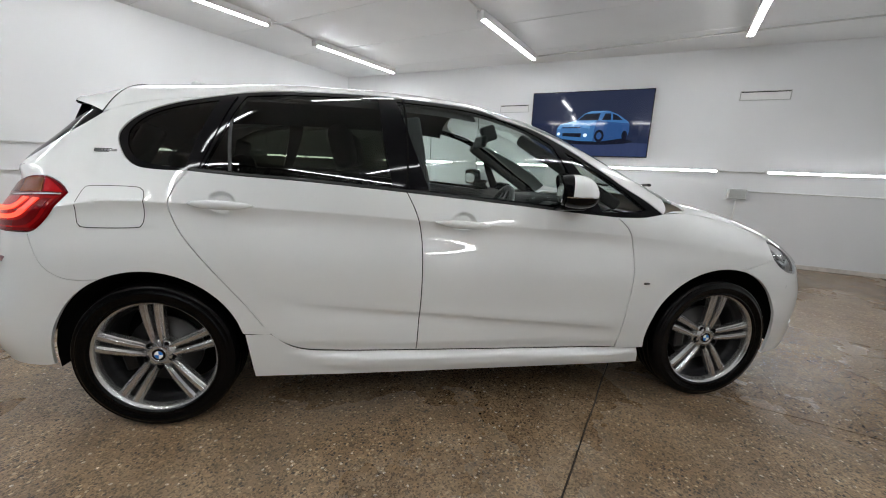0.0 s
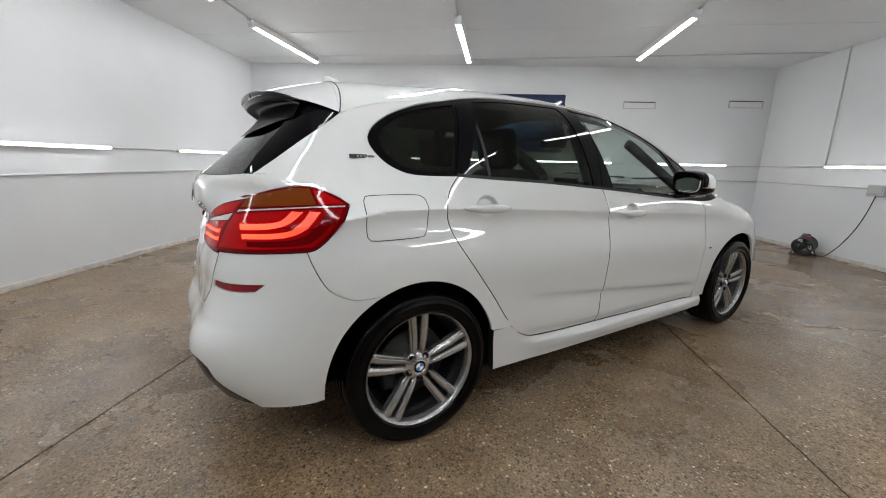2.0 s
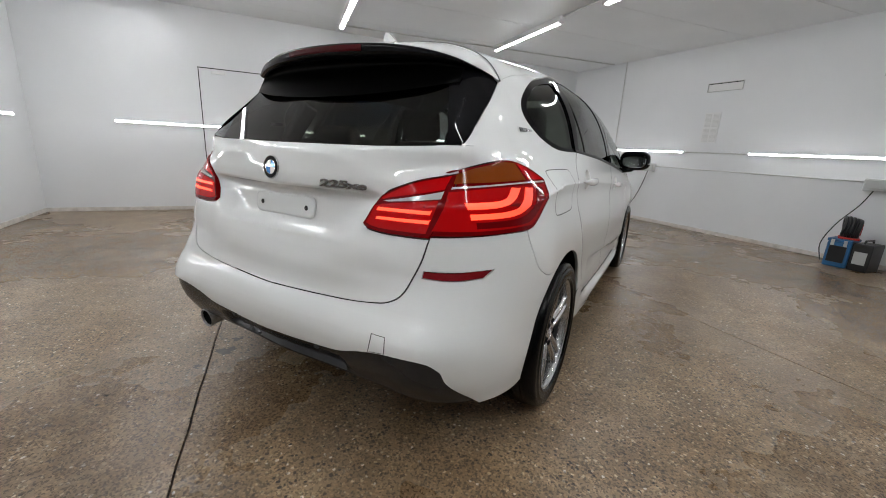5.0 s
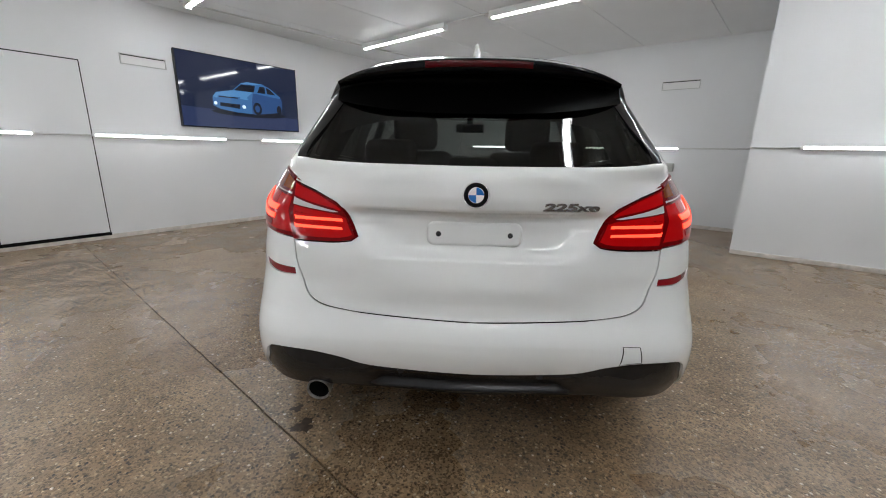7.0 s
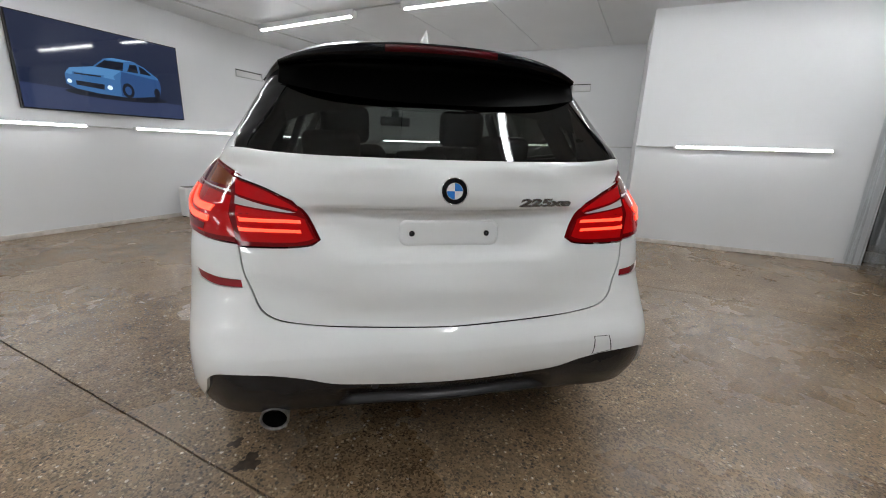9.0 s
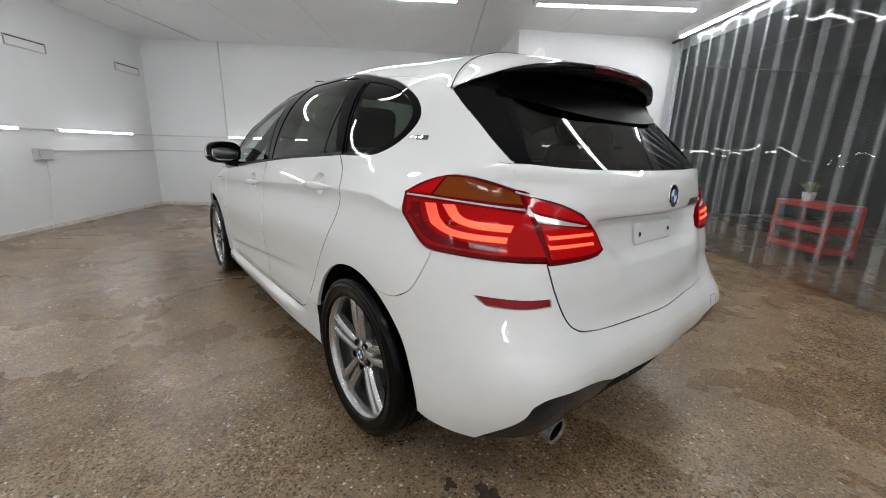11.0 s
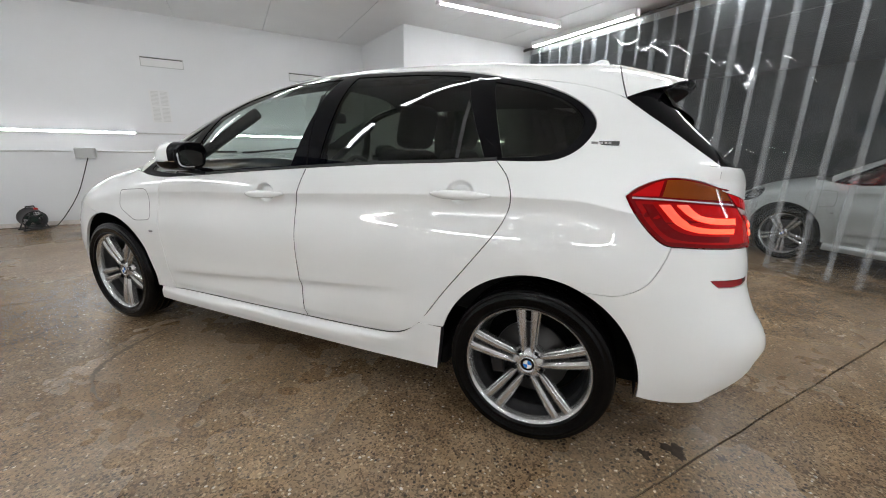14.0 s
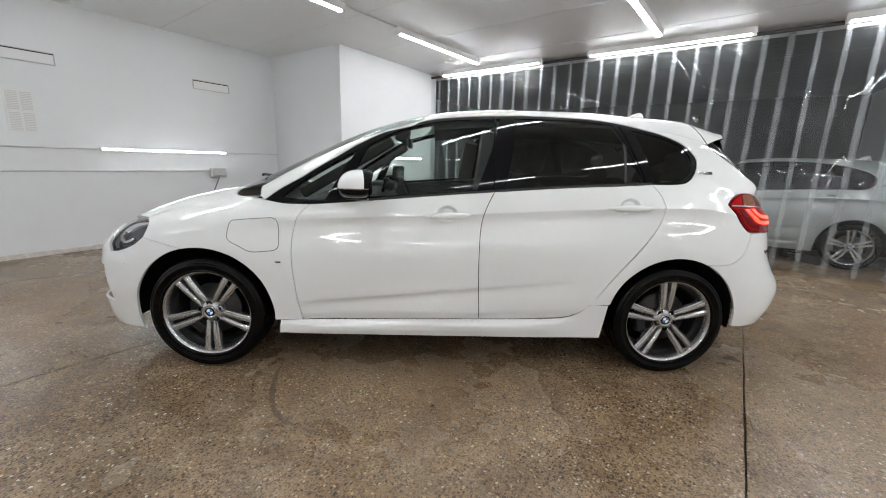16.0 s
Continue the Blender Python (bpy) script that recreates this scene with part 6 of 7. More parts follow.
        part("seat_back", rounded(0.15, 0.50, 0.66, 0.065, pose(0.865, y, 0.82, 0, -16, 0)), CLOTH, car, "black front seat back", smooth=True)
        part("headrest", rounded(0.11, 0.29, 0.22, 0.05, pose(0.745, y, 1.255, 0, -12, 0)), CLOTH, car, smooth=True)
    part("rear_bench", rounded(0.50, 1.30, 0.18, 0.06, pose(0.42, 0, 0.50, 0, -4, 0)), CLOTH, car, "black rear bench", smooth=True)
    part("bench_back", rounded(0.16, 1.30, 0.56, 0.06, pose(0.10, 0, 0.80, 0, -18, 0)), CLOTH, car, smooth=True)
    for y in (0.40, 0.0, -0.40):
        part("headrest", rounded(0.09, 0.25, 0.15, 0.04, pose(-0.005, y, 1.12 if y else 1.04, 0, -14, 0)), CLOTH, car, smooth=True)
    part("parcel_cover", rounded(0.50, 1.16, 0.02, 0.008, pose(-0.33, 0, 0.985)), LINING, car)
    for s in (1, -1):
        part("pillar_trim", rounded(0.12, 0.04, 0.38, 0.015, pose(1.09, s * 0.715, 1.21, s * 22, -8, 0)), LINING, car)
        part("grab_trim", rounded(0.10, 0.05, 0.30, 0.02, pose(-0.10, s * 0.64, 1.17, s * 26, 20, 0)), LINING, car)
        part("screen_pillar_trim", rounded(0.62, 0.05, 0.06, 0.02, pose(1.90, s * 0.635, 1.165, 0, 31, s * 14)), LINING, car)


def door_mirror(car, s, paint):
    def pod(z0, z1, k=1.0):
        bm = bmesh.new()
        bmesh.ops.create_uvsphere(bm, u_segments=40, v_segments=28, radius=1.0)
        for v in bm.verts:
            c = [math.copysign(abs(q) ** 0.72, q) for q in v.co]
            x, y, z = c[0] * 0.095 * k, c[1] * 0.108 * k, c[2] * 0.072 * k
            x = max(x, -0.052 - 0.30 * y)
            x += 0.025 * (-z / 0.07) * (1 if z > 0 else 0.3) - 0.12 * y * y / 0.1
            v.co = (1.790 + x, s * (0.945 + y), 1.088 + z)
        if s < 0:
            bmesh.ops.reverse_faces(bm, faces=bm.faces)
        geom = bm.verts[:] + bm.edges[:] + bm.faces[:]
        bmesh.ops.bisect_plane(bm, geom=geom, plane_co=(0, 0, z0), plane_no=(0, 0, 1), clear_inner=True)
        geom = bm.verts[:] + bm.edges[:] + bm.faces[:]
        bmesh.ops.bisect_plane(bm, geom=geom, plane_co=(0, 0, z1), plane_no=(0, 0, 1), clear_outer=True)
        bmesh.ops.recalc_face_normals(bm, faces=bm.faces)
        return bm
    def cut(bm, front):
        geom = bm.verts[:] + bm.edges[:] + bm.faces[:]
        bmesh.ops.bisect_plane(bm, geom=geom, plane_co=(1.768, s * 0.945, 1.09), plane_no=(0.957, s * 0.29, 0), clear_inner=front, clear_outer=not front)
        return bm

    def face(w, h, deep, x):
        """A rounded plate that looks back along the car."""
        bm = bmesh.new()
        rings = []
        for k, dx in ((0.94, -deep), (1.0, -deep + 0.003), (1.0, 0.0)):
            rings.append([bm.verts.new((x + dx, k * w * math.copysign(abs(math.cos(a)) ** 0.55, math.cos(a)), k * h * math.copysign(abs(math.sin(a)) ** 0.55, math.sin(a)))) for a in np.linspace(0, 2 * math.pi, 41)[:-1]])
        for a, b in zip(rings, rings[1:]):
            for j in range(40):
                bm.faces.new((a[j], a[(j + 1) % 40], b[(j + 1) % 40], b[j]))
        bm.faces.new(rings[0])
        bmesh.ops.recalc_face_normals(bm, faces=bm.faces)
        return bm
    m = part("door_mirror", cut(pod(1.066, 1.3), True), paint, car, "white door mirror with black foot", smooth=True)
    part("mirror_shell", cut(pod(1.066, 1.3), False), PIANO, m, "gloss black shell", smooth=True)
    part("mirror_foot", pod(0.9, 1.0625, 1.03), PIANO, m, "gloss black", smooth=True)
    part("mirror_indicator", pod(1.060, 1.069, 1.012), CHROME, m, smooth=True)
    part("mirror_arm", rounded(0.13, 0.14, 0.04, 0.018, pose(1.80, s * 0.875, 1.012, s * 10, 0, 0)), PIANO, m)
    at = pose(1.7385, s * 0.943, 1.090, 0, 4, s * 17)
    part("mirror_bezel", face(0.098, 0.064, 0.010, 0.0), PIANO, m).matrix_basis = at
    part("mirror_glass", face(0.088, 0.055, 0.003, -0.0105), CHROME, m, "mirror glass").matrix_basis = at


car, tailgate, rear_bumper, quarters = build_car("car", PAINT, "white compact family hatchback car standing on the concrete floor")
WHEEL_PARTS = wheel_meshes()
for wx, ws, wt in ((0.0, 1, 3), (2.67, 1, 36), (0.0, -1, 2), (2.67, -1, -8)):
    add_wheel(car, WHEEL_PARTS, wx, ws, wt)
cabin(car)
for s in (1, -1):
    door_mirror(car, s, PAINT)
# badges and small fittings
roundel(tailgate, on_gate(0.0, 1.012, 0.004), 0.041)
b = part("model_badge", text_mesh("225xe", 0.033, 0.0015, BADGE, 0.14, 2.2, 0.0009), None, tailgate, "chrome model lettering")
seat = on_gate(-0.303, 0.976, 0.0025)
out_dir = seat.col[1].xyz
level = Vector((0, 0, 1)).cross(out_dir).normalized()
face_up = out_dir.cross(level)
b.matrix_basis = Matrix.Translation(seat.translation) @ Matrix((level, face_up, out_dir)).transposed().to_4x4()
part("plate_pad", pad_mesh(), PAINT, tailgate, "bare number plate pad", smooth=True).matrix_basis = on_gate(0.0, 0.878, 0.001)
for y in (0.118, -0.118):
    sc = part("plate_screw", lathe([(0.0005, 0.003), (0.003, 0.003), (0.0035, 0.0005), (0.0075, 0.0012), (0.009, 0.0), (0.009, -0.008)], 16), SATIN, tailgate, "dark screw")
    sc.matrix_basis = on_gate(y, 0.876, 0.0085)
fuel = loop([(-0.175, 1.046), (-0.02, 1.048), (0.02, 1.040), (0.034, 1.015), (0.031, 0.93), (0.02, 0.898), (-0.01, 0.888), (-0.175, 0.886), (-0.205, 0.895), (-0.213, 0.92), (-0.210, 1.01), (-0.203, 1.036)]) - np.array((0.014, 0.0))
charge = loop([(2.272, 0.888), (2.38, 0.880), (2.465, 0.871), (2.495, 0.862), (2.514, 0.81), (2.515, 0.762), (2.46, 0.728), (2.395, 0.698), (2.30, 0.704), (2.258, 0.712), (2.240, 0.738), (2.238, 0.80), (2.240, 0.862), (2.252, 0.882)])


def flap(poly, s, name, label, parent):
    ring = np.array([skin(np.array(p), np.array(z)) for p, z in shrink(poly, -0.0016)])
    ring2 = np.array([skin(np.array(p), np.array(z)) for p, z in shrink(poly, 0.0016)])
    ring[:, 1] += 0.0018
    ring2[:, 1] += 0.0018
    ring[:, 1] *= s
    ring2[:, 1] *= s
    bm = strip_between([tuple(v) for v in ring] + [tuple(ring[0])], [tuple(v) for v in ring2] + [tuple(ring2[0])])
    f = part(name, with_mat(plate(shrink(poly, 0.002), skin, gap=0, deep=0.0, out=0.0016, side=s, grid=0.012), PAINT), None, parent, label)
    part("flap_gap", bm, RUBBER_AND_SHADE, f)


flap(fuel, -1, "fuel_flap", "white fuel filler flap", car)
flap(charge, 1, "charging_flap", "white charging flap", car)
for s in (1, -1):
    y = float(side_y(-0.183, 1.187))
    plaque = part("side_badge", rounded(0.098, 0.003, 0.016, 0.0012, pose(-0.183, s * (y + 0.001), 1.187, s * 24, 0, s * 4)), BADGE_DARK, car, "grey side badge with bright bars")
    for x, w in ((-0.150, 0.024), (-0.172, 0.012), (-0.187, 0.010), (-0.200, 0.010), (-0.214, 0.012)):
        y = float(side_y(x, 1.187))
        part("badge_bar", rounded(w, 0.005, 0.0095, 0.001, pose(x, s * (y + 0.0016), 1.187, s * 24, 0, s * 4)), CHROME, plaque, "bright bar")
    bm = rounded(0.030, 0.005, 0.010, 0.002, pose(2.247, s * 0.892, 0.643))
    part("wing_badge", bm, BADGE, car, "small chrome wing badge")
    sensor = part("parking_sensor", lathe([(0.0005, 0.002), (0.009, 0.002), (0.011, 0.0)], 16), PAINT, car)
    sensor.matrix_basis = pose(3.13, s * (float(side_y(3.13, 0.60)) + 0.001), 0.60, 0, 0, -35 if s > 0 else 215)
# tow eye cover, exhaust, aerial
tow = outline(on_tail([(0.490, 0.540), (0.545, 0.542)]), on_tail([(0.545, 0.542), (0.552, 0.492)]), on_tail([(0.552, 0.492), (0.482, 0.478)]), on_tail([(0.482, 0.478), (0.490, 0.540)]))
ring = np.array([skin(np.array(p), np.array(z)) for p, z in tow]) * (1, -1, 1) - (0.0008, 0, 0)
ring2 = np.array([skin(np.array(p), np.array(z)) for p, z in shrink(tow, 0.002)]) * (1, -1, 1) - (0.0008, 0, 0)
part("tow_eye_cover", strip_between([tuple(v) for v in ring] + [tuple(ring[0])], [tuple(v) for v in ring2] + [tuple(ring2[0])]), RUBBER_AND_SHADE, rear_bumper, "tow eye cover")
ex = part("exhaust_pipe", lathe([(0.038, -0.22), (0.0415, -0.03), (0.044, -0.004), (0.044, 0.001), (0.0425, 0.003), (0.0385, 0.001), (0.037, -0.006)], 40), EXHAUST, car, "round steel exhaust pipe", smooth=True)
ex.matrix_basis = pose(-0.735, 0.549, 0.285, 0, 0, 90) @ pose(0, 0, 0, -6, 0, 0)
part("pipe_inside", lathe([(0.0371, -0.005), (0.036, -0.10), (0.0005, -0.10)], 40), DARK, ex, "black inside of the pipe", smooth=True)
bm = bmesh.new()
rows = []
for u in np.linspace(0, 1, 8):
    h, hw = 0.062 * u**0.6, 0.020 * (1 - u) + 0.003
    x0, x1 = 0.02 - 0.11 * u, -0.15 + 0.02 * u
    rows.append([bm.verts.new((x0, 0, 1.535 + h)), bm.verts.new(((x0 + x1) / 2, hw, 1.535 + h)), bm.verts.new((x1, 0, 1.528 + h)), bm.verts.new(((x0 + x1) / 2, -hw, 1.535 + h))])
for a, b in zip(rows, rows[1:]):
    for j in range(4):
        bm.faces.new((a[j], a[(j + 1) % 4], b[(j + 1) % 4], b[j]))
bm.faces.new(rows[-1])
bmesh.ops.recalc_face_normals(bm, faces=bm.faces)
part("aerial_fin", bm, PAINT, car, "white aerial fin", smooth=True)

for y0, y1 in ((0.60, 0.02), (-0.05, -0.60)):
    pts = []
    for u in np.linspace(0, 1, 14):
        y = y0 + (y1 - y0) * u
        x = 2.545 - 0.20 * (y / 0.75) ** 2 - 0.02 * u
        t = math.acos(min(1.0, (abs(y) / float(plan_width(x, shoulder(x)))) ** (float(fullness(x)) / 2)))
        pts.append((x, y, float(section(x, t)[1]) + 0.022))
    wiper = part("wiper", tube(pts, 0.008, 8), RUBBER_AND_SHADE, car, "black windscreen wiper", smooth=True)

# ---- strip curtain ----
curtain = new("strip_curtain")
rail = tube([(4.14, curtain_v(4.14), CEIL - 0.06), (U0 + 0.02, curtain_v(U0), CEIL - 0.06)], 0.022)
part("curtain_rail", rail, DISC, curtain, "steel hanging rail", smooth=True)
rnd = random.Random(5)
u = 4.06
k = 0
while u > U0 + 0.2:
    wide = rnd.uniform(0.27, 0.31)
    bm = bmesh.new()
    rows = []
    ph, amp, sway, bow = rnd.uniform(0, 6.3), rnd.uniform(0.004, 0.012), rnd.uniform(-0.02, 0.02), rnd.uniform(-0.012, 0.012)
    foot = rnd.uniform(0.012, 0.05)
    for i in range(25):
        h = i / 24
        z = CEIL - 0.07 - (CEIL - 0.07 - foot) * h
        row = []
        for j in range(7):
            c = (-0.5, -0.34, -0.2, 0.0, 0.2, 0.34, 0.5)[j]
            d = amp * math.sin(ph + 7 * h + 2.2 * c) * h + sway * h * h + bow * (1 - 4 * c * c) + (0.018 if k % 2 else -0.018) * (0.35 + 0.65 * h) + 0.0025 * math.sin(ph * 2 + 21 * h + 5 * c)
            uu = u + c * wide
            row.append(bm.verts.new((uu, curtain_v(uu) + d, z)))
        rows.append(row)
    for a, b in zip(rows, rows[1:]):
        for j in range(6):
            bm.faces.new((a[j], a[j + 1], b[j + 1], b[j])).material_index = 1 if j in (0, 5) else 0
    ob = part("curtain_strip", bm, [PLASTIC, PLASTIC_EDGE], curtain, smooth=True)
    u -= wide * rnd.uniform(0.76, 0.84)
    k += 1
hang(curtain, "clear plastic strip curtain hanging from ceiling to floor", "strip curtain")

# ---- loose things along the walls ----
def at_hall(name, m, label, category):
    ob = new(name)
    ob.matrix_basis = HALL @ m
    return tagged(ob, label, category)


dry = at_hall("dehumidifier", pose(2.24, 4.90, 0, 0, 0, -8), "white portable dehumidifier standing on the floor by the wall", "dehumidifier")
part("housing", box_bm(-0.17, 0.17, -0.11, 0.11, 0.02, 0.45, 0.03, 4), TRIM_WHITE, dry)
part("top_panel", box_bm(-0.14, 0.14, -0.085, 0.085, 0.448, 0.456, 0.004), BLACK_PLASTIC, dry, "dark control panel")
part("louvre_panel", box_bm(-0.035, 0.145, -0.114, -0.106, 0.245, 0.40, 0.004), LOUVRE, dry, "grey louvre panel")
for j in range(8):
    part("louvre", box_bm(-0.028, 0.138, -0.120, -0.112, 0.253 + 0.018 * j, 0.262 + 0.018 * j, 0.002), SOCKET, dry)
part("label_strip", box_bm(-0.02, 0.10, -0.1115, -0.109, 0.418, 0.426), BLACK_PLASTIC, dry, "dark strip")
part("tank_window", box_bm(0.045, 0.062, -0.113, -0.107, 0.08, 0.19, 0.003), BLACK_PLASTIC, dry, "dark water gauge")
for x in (-0.13, 0.13):
    for y in (-0.08, 0.08):
        part("foot", box_bm(x - 0.02, x + 0.02, y - 0.02, y + 0.02, 0.0, 0.022, 0.004), BLACK_PLASTIC, dry)

crate = at_hall("tool_box", pose(5.48, 0.045, 0, 0, 0, 4), "blue plastic tool box with dark front on the floor", "tool box")
part("box_body", box_bm(-0.14, 0.14, -0.10, 0.11, 0.0, 0.30, 0.02, 3), BLUE_PLASTIC, crate)
part("box_lid", box_bm(-0.145, 0.145, -0.105, 0.115, 0.295, 0.33, 0.012, 2), BLUE_PLASTIC, crate)
part("front_plate", box_bm(-0.150, -0.138, -0.07, 0.08, 0.06, 0.25, 0.004), BLACK_PLASTIC, crate)
for y in (-0.05, 0.06):
    part("latch", box_bm(-0.156, -0.144, y - 0.015, y + 0.015, 0.25, 0.32, 0.003), SOCKET, crate)
crate2 = at_hall("battery_box", pose(5.50, -0.155, 0, 0, 0, -3), "black box with grey label beside the blue box", "box")
part("box_body", box_bm(-0.14, 0.13, -0.09, 0.085, 0.0, 0.31, 0.015, 3), BLACK_PLASTIC, crate2)
part("box_label", box_bm(-0.144, -0.139, -0.06, 0.05, 0.08, 0.22, 0.001), SOCKET, crate2, "grey label")
part("box_grip", tube([(-0.10, 0, 0.305), (-0.09, 0, 0.345), (0.08, 0, 0.345), (0.09, 0, 0.305)], 0.010), BLACK_PLASTIC, crate2)
reel = at_hall("hose_reel", pose(5.47, 0.02, 0.333, 0, 0, 20), "black hose coiled on a red reel on top of the boxes", "hose reel")
for j in range(5):
    pts = [((0.105 + 0.012 * math.sin(3 * a + j)) * math.cos(a), -0.06 + 0.03 * j + 0.006 * math.sin(2 * a), 0.125 + (0.105 + 0.012 * math.sin(3 * a + j)) * math.sin(a)) for a in np.linspace(0, 2 * math.pi, 30)]
    part("hose_turn", tube(pts, 0.016, 8), BLACK_PLASTIC, reel, smooth=True)
part("reel_side", lathe([(0.02, -0.085), (0.08, -0.085), (0.082, -0.078), (0.02, -0.078)], 28), RED_METAL, reel, "red reel disc").matrix_basis = pose(0, 0, 0.125)
part("reel_foot", box_bm(-0.10, 0.10, -0.09, 0.09, 0.0, 0.02, 0.006), RED_METAL, reel, "red foot")

fan = at_hall("drum_fan", pose(5.56, 3.60, 0, 0, 0, -58) @ Matrix.Diagonal((0.78, 0.78, 0.78, 1)), "dark drum fan on tube feet standing on the floor", "fan")
tilt = pose(0, 0, 0.185, 12, 0, 0)
part("drum", lathe([(0.150, -0.11), (0.156, -0.115), (0.160, -0.105), (0.154, -0.09), (0.154, 0.09), (0.160, 0.105), (0.156, 0.115), (0.150, 0.11), (0.148, 0.0), (0.150, -0.11)], 40), BLACK_PLASTIC, fan, "black drum", smooth=True).matrix_basis = tilt
for side in (-1, 1):
    for rr in (0.045, 0.08, 0.115, 0.145):
        part("grille_ring", tube([(rr * math.cos(a), side * 0.108, rr * math.sin(a)) for a in np.linspace(0, 2 * math.pi, 33)], 0.003, 6), BLACK_PLASTIC, fan).matrix_basis = tilt
    for k in range(8):
        a = 2 * math.pi * k / 8
        part("grille_bar", tube([(0.03 * math.cos(a), side * 0.108, 0.03 * math.sin(a)), (0.15 * math.cos(a), side * 0.108, 0.15 * math.sin(a))], 0.003, 6), BLACK_PLASTIC, fan).matrix_basis = tilt
part("motor", lathe([(0.0005, -0.09), (0.05, -0.09), (0.055, -0.07), (0.055, 0.07), (0.0005, 0.075)], 24), GREEN_DARK, fan, "dark green motor", smooth=True).matrix_basis = tilt
for k in range(5):
    bl = box_bm(-0.03, 0.03, -0.004, 0.004, 0.05, 0.14, 0.003)
    part("fan_blade", bl, GREEN_DARK, fan, "dark green blade").matrix_basis = tilt @ pose(0, 0, 0, 0, 72 * k, 0) @ pose(0, 0, 0, 0, 0, 35)
part("carry_grip", tube([(-0.06, 0, 0.345), (-0.05, 0, 0.385), (0.05, 0, 0.385), (0.06, 0, 0.345)], 0.011), BLACK_PLASTIC, fan, smooth=True)
part("switch_knob", rounded(0.05, 0.05, 0.03, 0.008, pose(0.05, -0.05, 0.345)), RED_METAL, fan, "red switch knob")
for y in (-0.10, 0.10):
    part("foot_tube", tube([(-0.17, y, 0.012), (0.17, y, 0.012)], 0.012), BLACK_PLASTIC, fan, smooth=True)
    for x in (-0.15, 0.15):
        part("foot_strut", tube([(x, y, 0.012), (x * 0.80, y * 0.6, 0.12)], 0.009), BLACK_PLASTIC, fan, smooth=True)


def cord(pts, m, label):
    p = smooth_line(pts, 0.05)
    ob = part("power_cord", tube([tuple(q) for q in p] + [tuple(pts[-1])], 0.006, 8), m, None, smooth=True)
    hang(ob, label, "cable")


cord([(5.73, 2.96, 0.90), (5.75, 3.05, 0.65), (5.74, 3.14, 0.42), (5.72, 3.28, 0.18), (5.66, 3.40, 0.02), (5.56, 3.46, 0.012), (5.45, 3.52, 0.012)], BLACK_PLASTIC, "black power cord hanging from the socket box")
cord([(5.73, 0.02, 0.88), (5.74, 0.10, 0.70), (5.72, 0.25, 0.45), (5.66, 0.32, 0.20), (5.55, 0.24, 0.012)], BLACK_PLASTIC, "black power cord hanging from the socket box")
cord([(3.50, 5.06, 0.88), (3.49, 5.07, 0.55), (3.42, 5.06, 0.25), (3.36, 5.03, 0.012), (3.20, 4.98, 0.012)], PIPE, "white power cord hanging from the socket box")

# dark oil spots on the floor
for n, (su, sv, r) in enumerate(((-0.87, 0.24, 0.06), (-0.82, 0.36, 0.035), (-0.99, 0.12, 0.025))):
    rnd = random.Random(40 + n)
    bm = bmesh.new()
    vs = []
    for j in range(28):
        a = 2 * math.pi * j / 28
        q = r * (0.75 + 0.25 * math.sin(3 * a + n) + rnd.uniform(-0.18, 0.18))
        vs.append(bm.verts.new((su + q * math.cos(a), sv + q * math.sin(a) * 0.8, 0.0008)))
    bm.faces.new(vs)
    hang(part("oil_stain", bm, OIL, None), "small dark oil stain on the concrete floor", "stain")

# a curved damp line across the floor
rnd = random.Random(77)
line = smooth_line([(1.45, 1.93), (1.30, 2.10), (1.12, 2.24), (0.97, 2.30), (0.82, 2.29), (0.64, 2.23)], 0.015)
bm = bmesh.new()
prev = None
for k, (u, v) in enumerate(line):
    t = k / len(line)
    half = (0.004 + 0.010 * math.sin(math.pi * t)) * rnd.uniform(0.4, 1.4)
    d = line[min(k + 1, len(line) - 1)] - line[max(k - 1, 0)]
    n = np.array((-d[1], d[0])) / max(np.linalg.norm(d), 1e-6)
    o = rnd.uniform(-0.004, 0.004)
    cur = [bm.verts.new((u + n[0] * (o + q), v + n[1] * (o + q), 0.0008)) for q in (half, -half)]
    if prev:
        bm.faces.new((prev[0], prev[1], cur[1], cur[0]))
    prev = cur
bmesh.ops.recalc_face_normals(bm, faces=bm.faces)
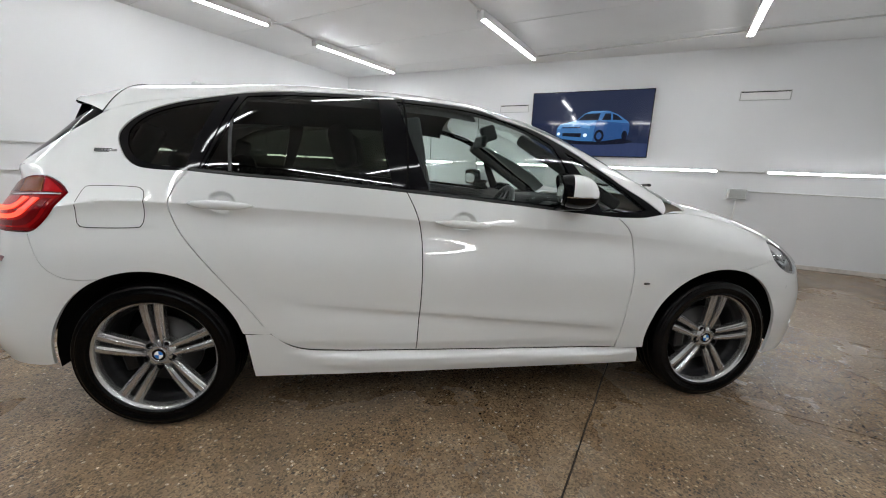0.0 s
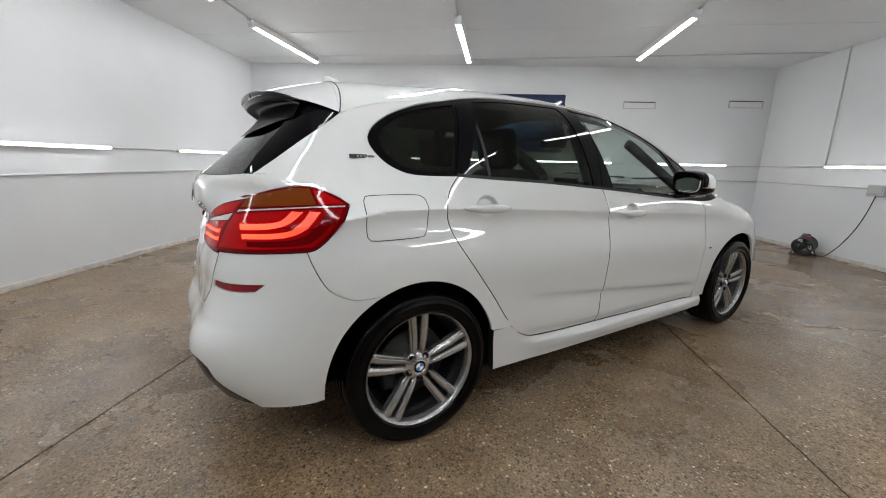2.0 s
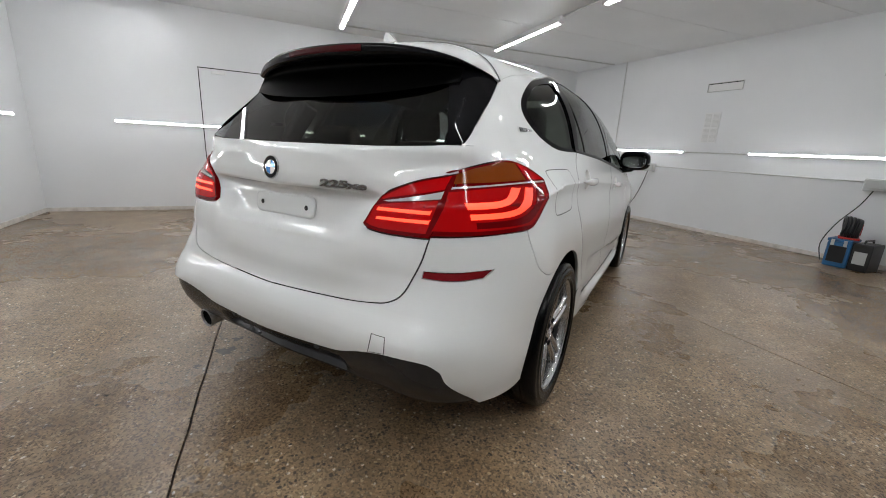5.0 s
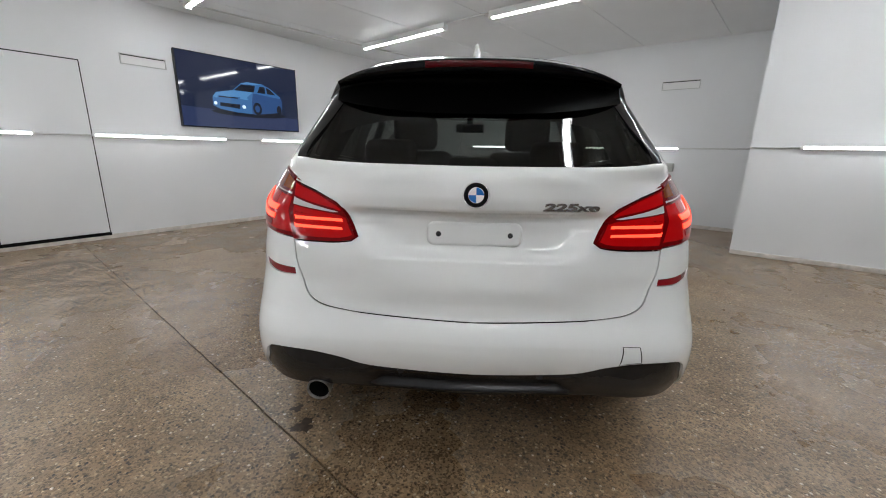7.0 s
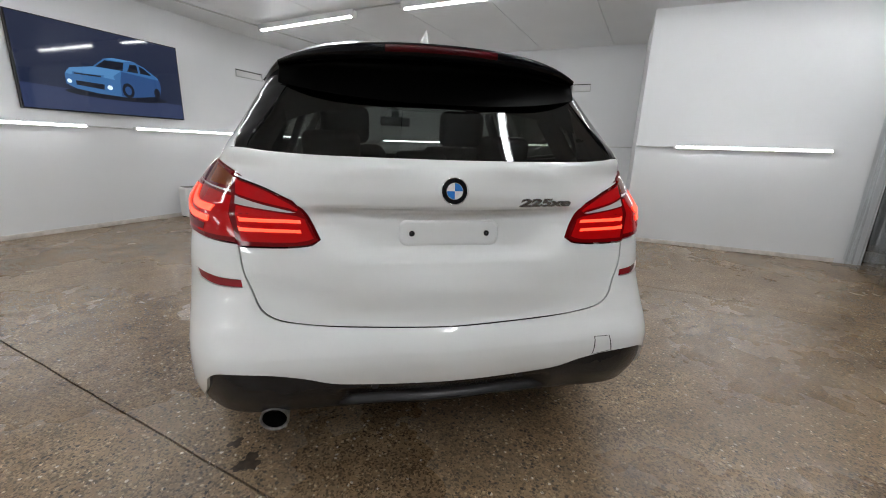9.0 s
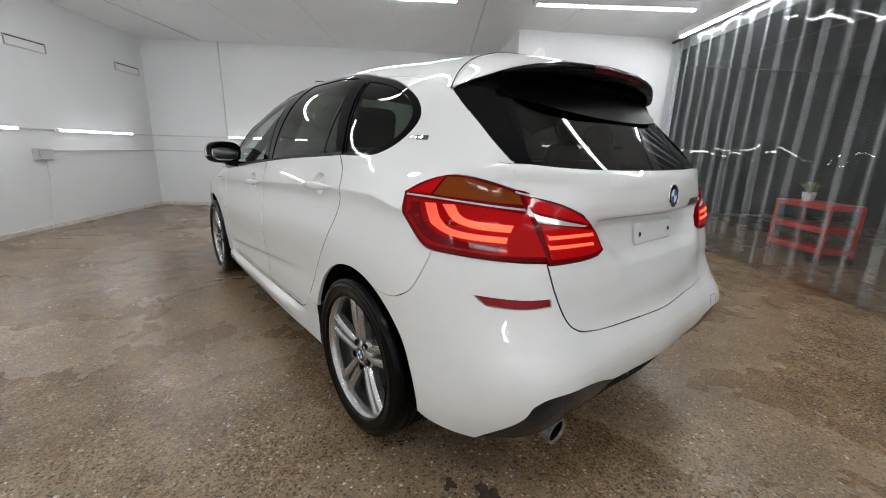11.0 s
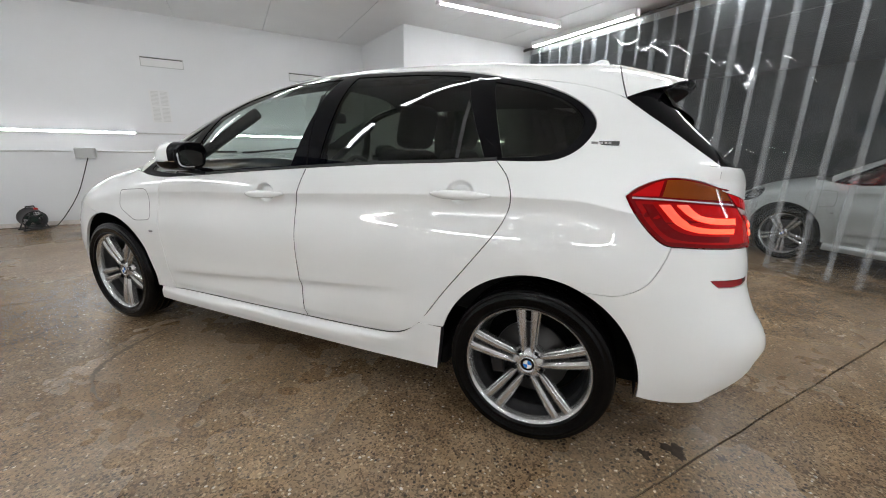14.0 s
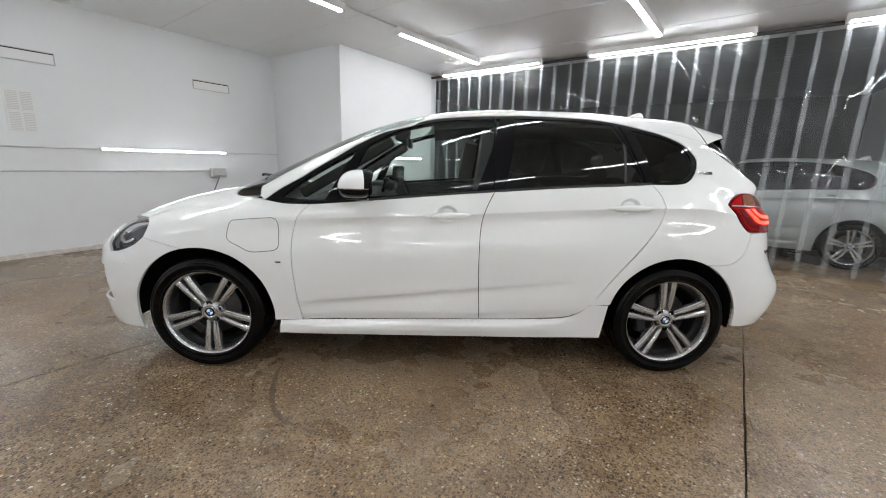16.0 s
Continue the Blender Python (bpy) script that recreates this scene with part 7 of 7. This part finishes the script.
hang(part("floor_stain", bm, DAMP, None), "thin curved dark damp line on the concrete", "stain")

# ---- behind the curtain ----
cart = at_hall("tool_trolley", pose(2.32, -4.35, 0, 0, 0, -6), "red steel tool trolley with three shelves", "trolley")
for z in (0.14, 0.38, 0.64):
    part("shelf", box_bm(-0.38, 0.38, -0.2, 0.2, z - 0.03, z + 0.03, 0.008), RED_METAL, cart)
for x in (-0.36, 0.36):
    for y in (-0.18, 0.18):
        part("post", box_bm(x - 0.018, x + 0.018, y - 0.018, y + 0.018, 0.06, 0.67, 0.004), RED_METAL, cart)
        part("castor", lathe([(0.0005, -0.012), (0.035, -0.012), (0.04, 0.0), (0.035, 0.012), (0.0005, 0.012)], 20), BLACK_PLASTIC, cart).matrix_basis = pose(x, y, 0.04)
plant = at_hall("potted_plant", pose(2.46, -4.35, 0.672), "pale green leafy bundle standing on the red trolley", "plant")
part("pot", lathe([(0.0005, 0.0), (0.055, 0.0), (0.07, 0.10), (0.066, 0.10), (0.05, 0.02)], 24), TRIM_WHITE, plant).matrix_basis = pose(0, 0, 0, 90, 0, 0)
bm = bmesh.new()
rnd = random.Random(9)
for j in range(70):
    a, t, ln = rnd.uniform(0, 6.3), rnd.uniform(0.1, 1.0), rnd.uniform(0.08, 0.17)
    d = Vector((math.cos(a) * t, math.sin(a) * t, 1.1)).normalized()
    s = d.cross(Vector((0, 0, 1))).normalized() * 0.018
    p = Vector((0, 0, 0.08)) + d * rnd.uniform(0, 0.06)
    mid = p + d * ln * 0.5
    end = p + d * ln - Vector((0, 0, 0.02))
    bm.faces.new([bm.verts.new(q) for q in (p, mid + s, end, mid - s)])
part("leaves", bm, GREEN_LEAF, plant)
parked = copy_thing(car, HALL @ pose(-2.25, -4.40, 0, 0, 0, -4) @ Matrix.Diagonal((0.88, 0.92, 0.90, 1)))
parked.name = "parked_car"
for ob in parked.children_recursive:
    for slot in ob.material_slots:
        if slot.material is PAINT:
            slot.link = "OBJECT"
            slot.material = SILVER
tagged(parked, "pale silver car parked behind the clear strip curtain", "car")
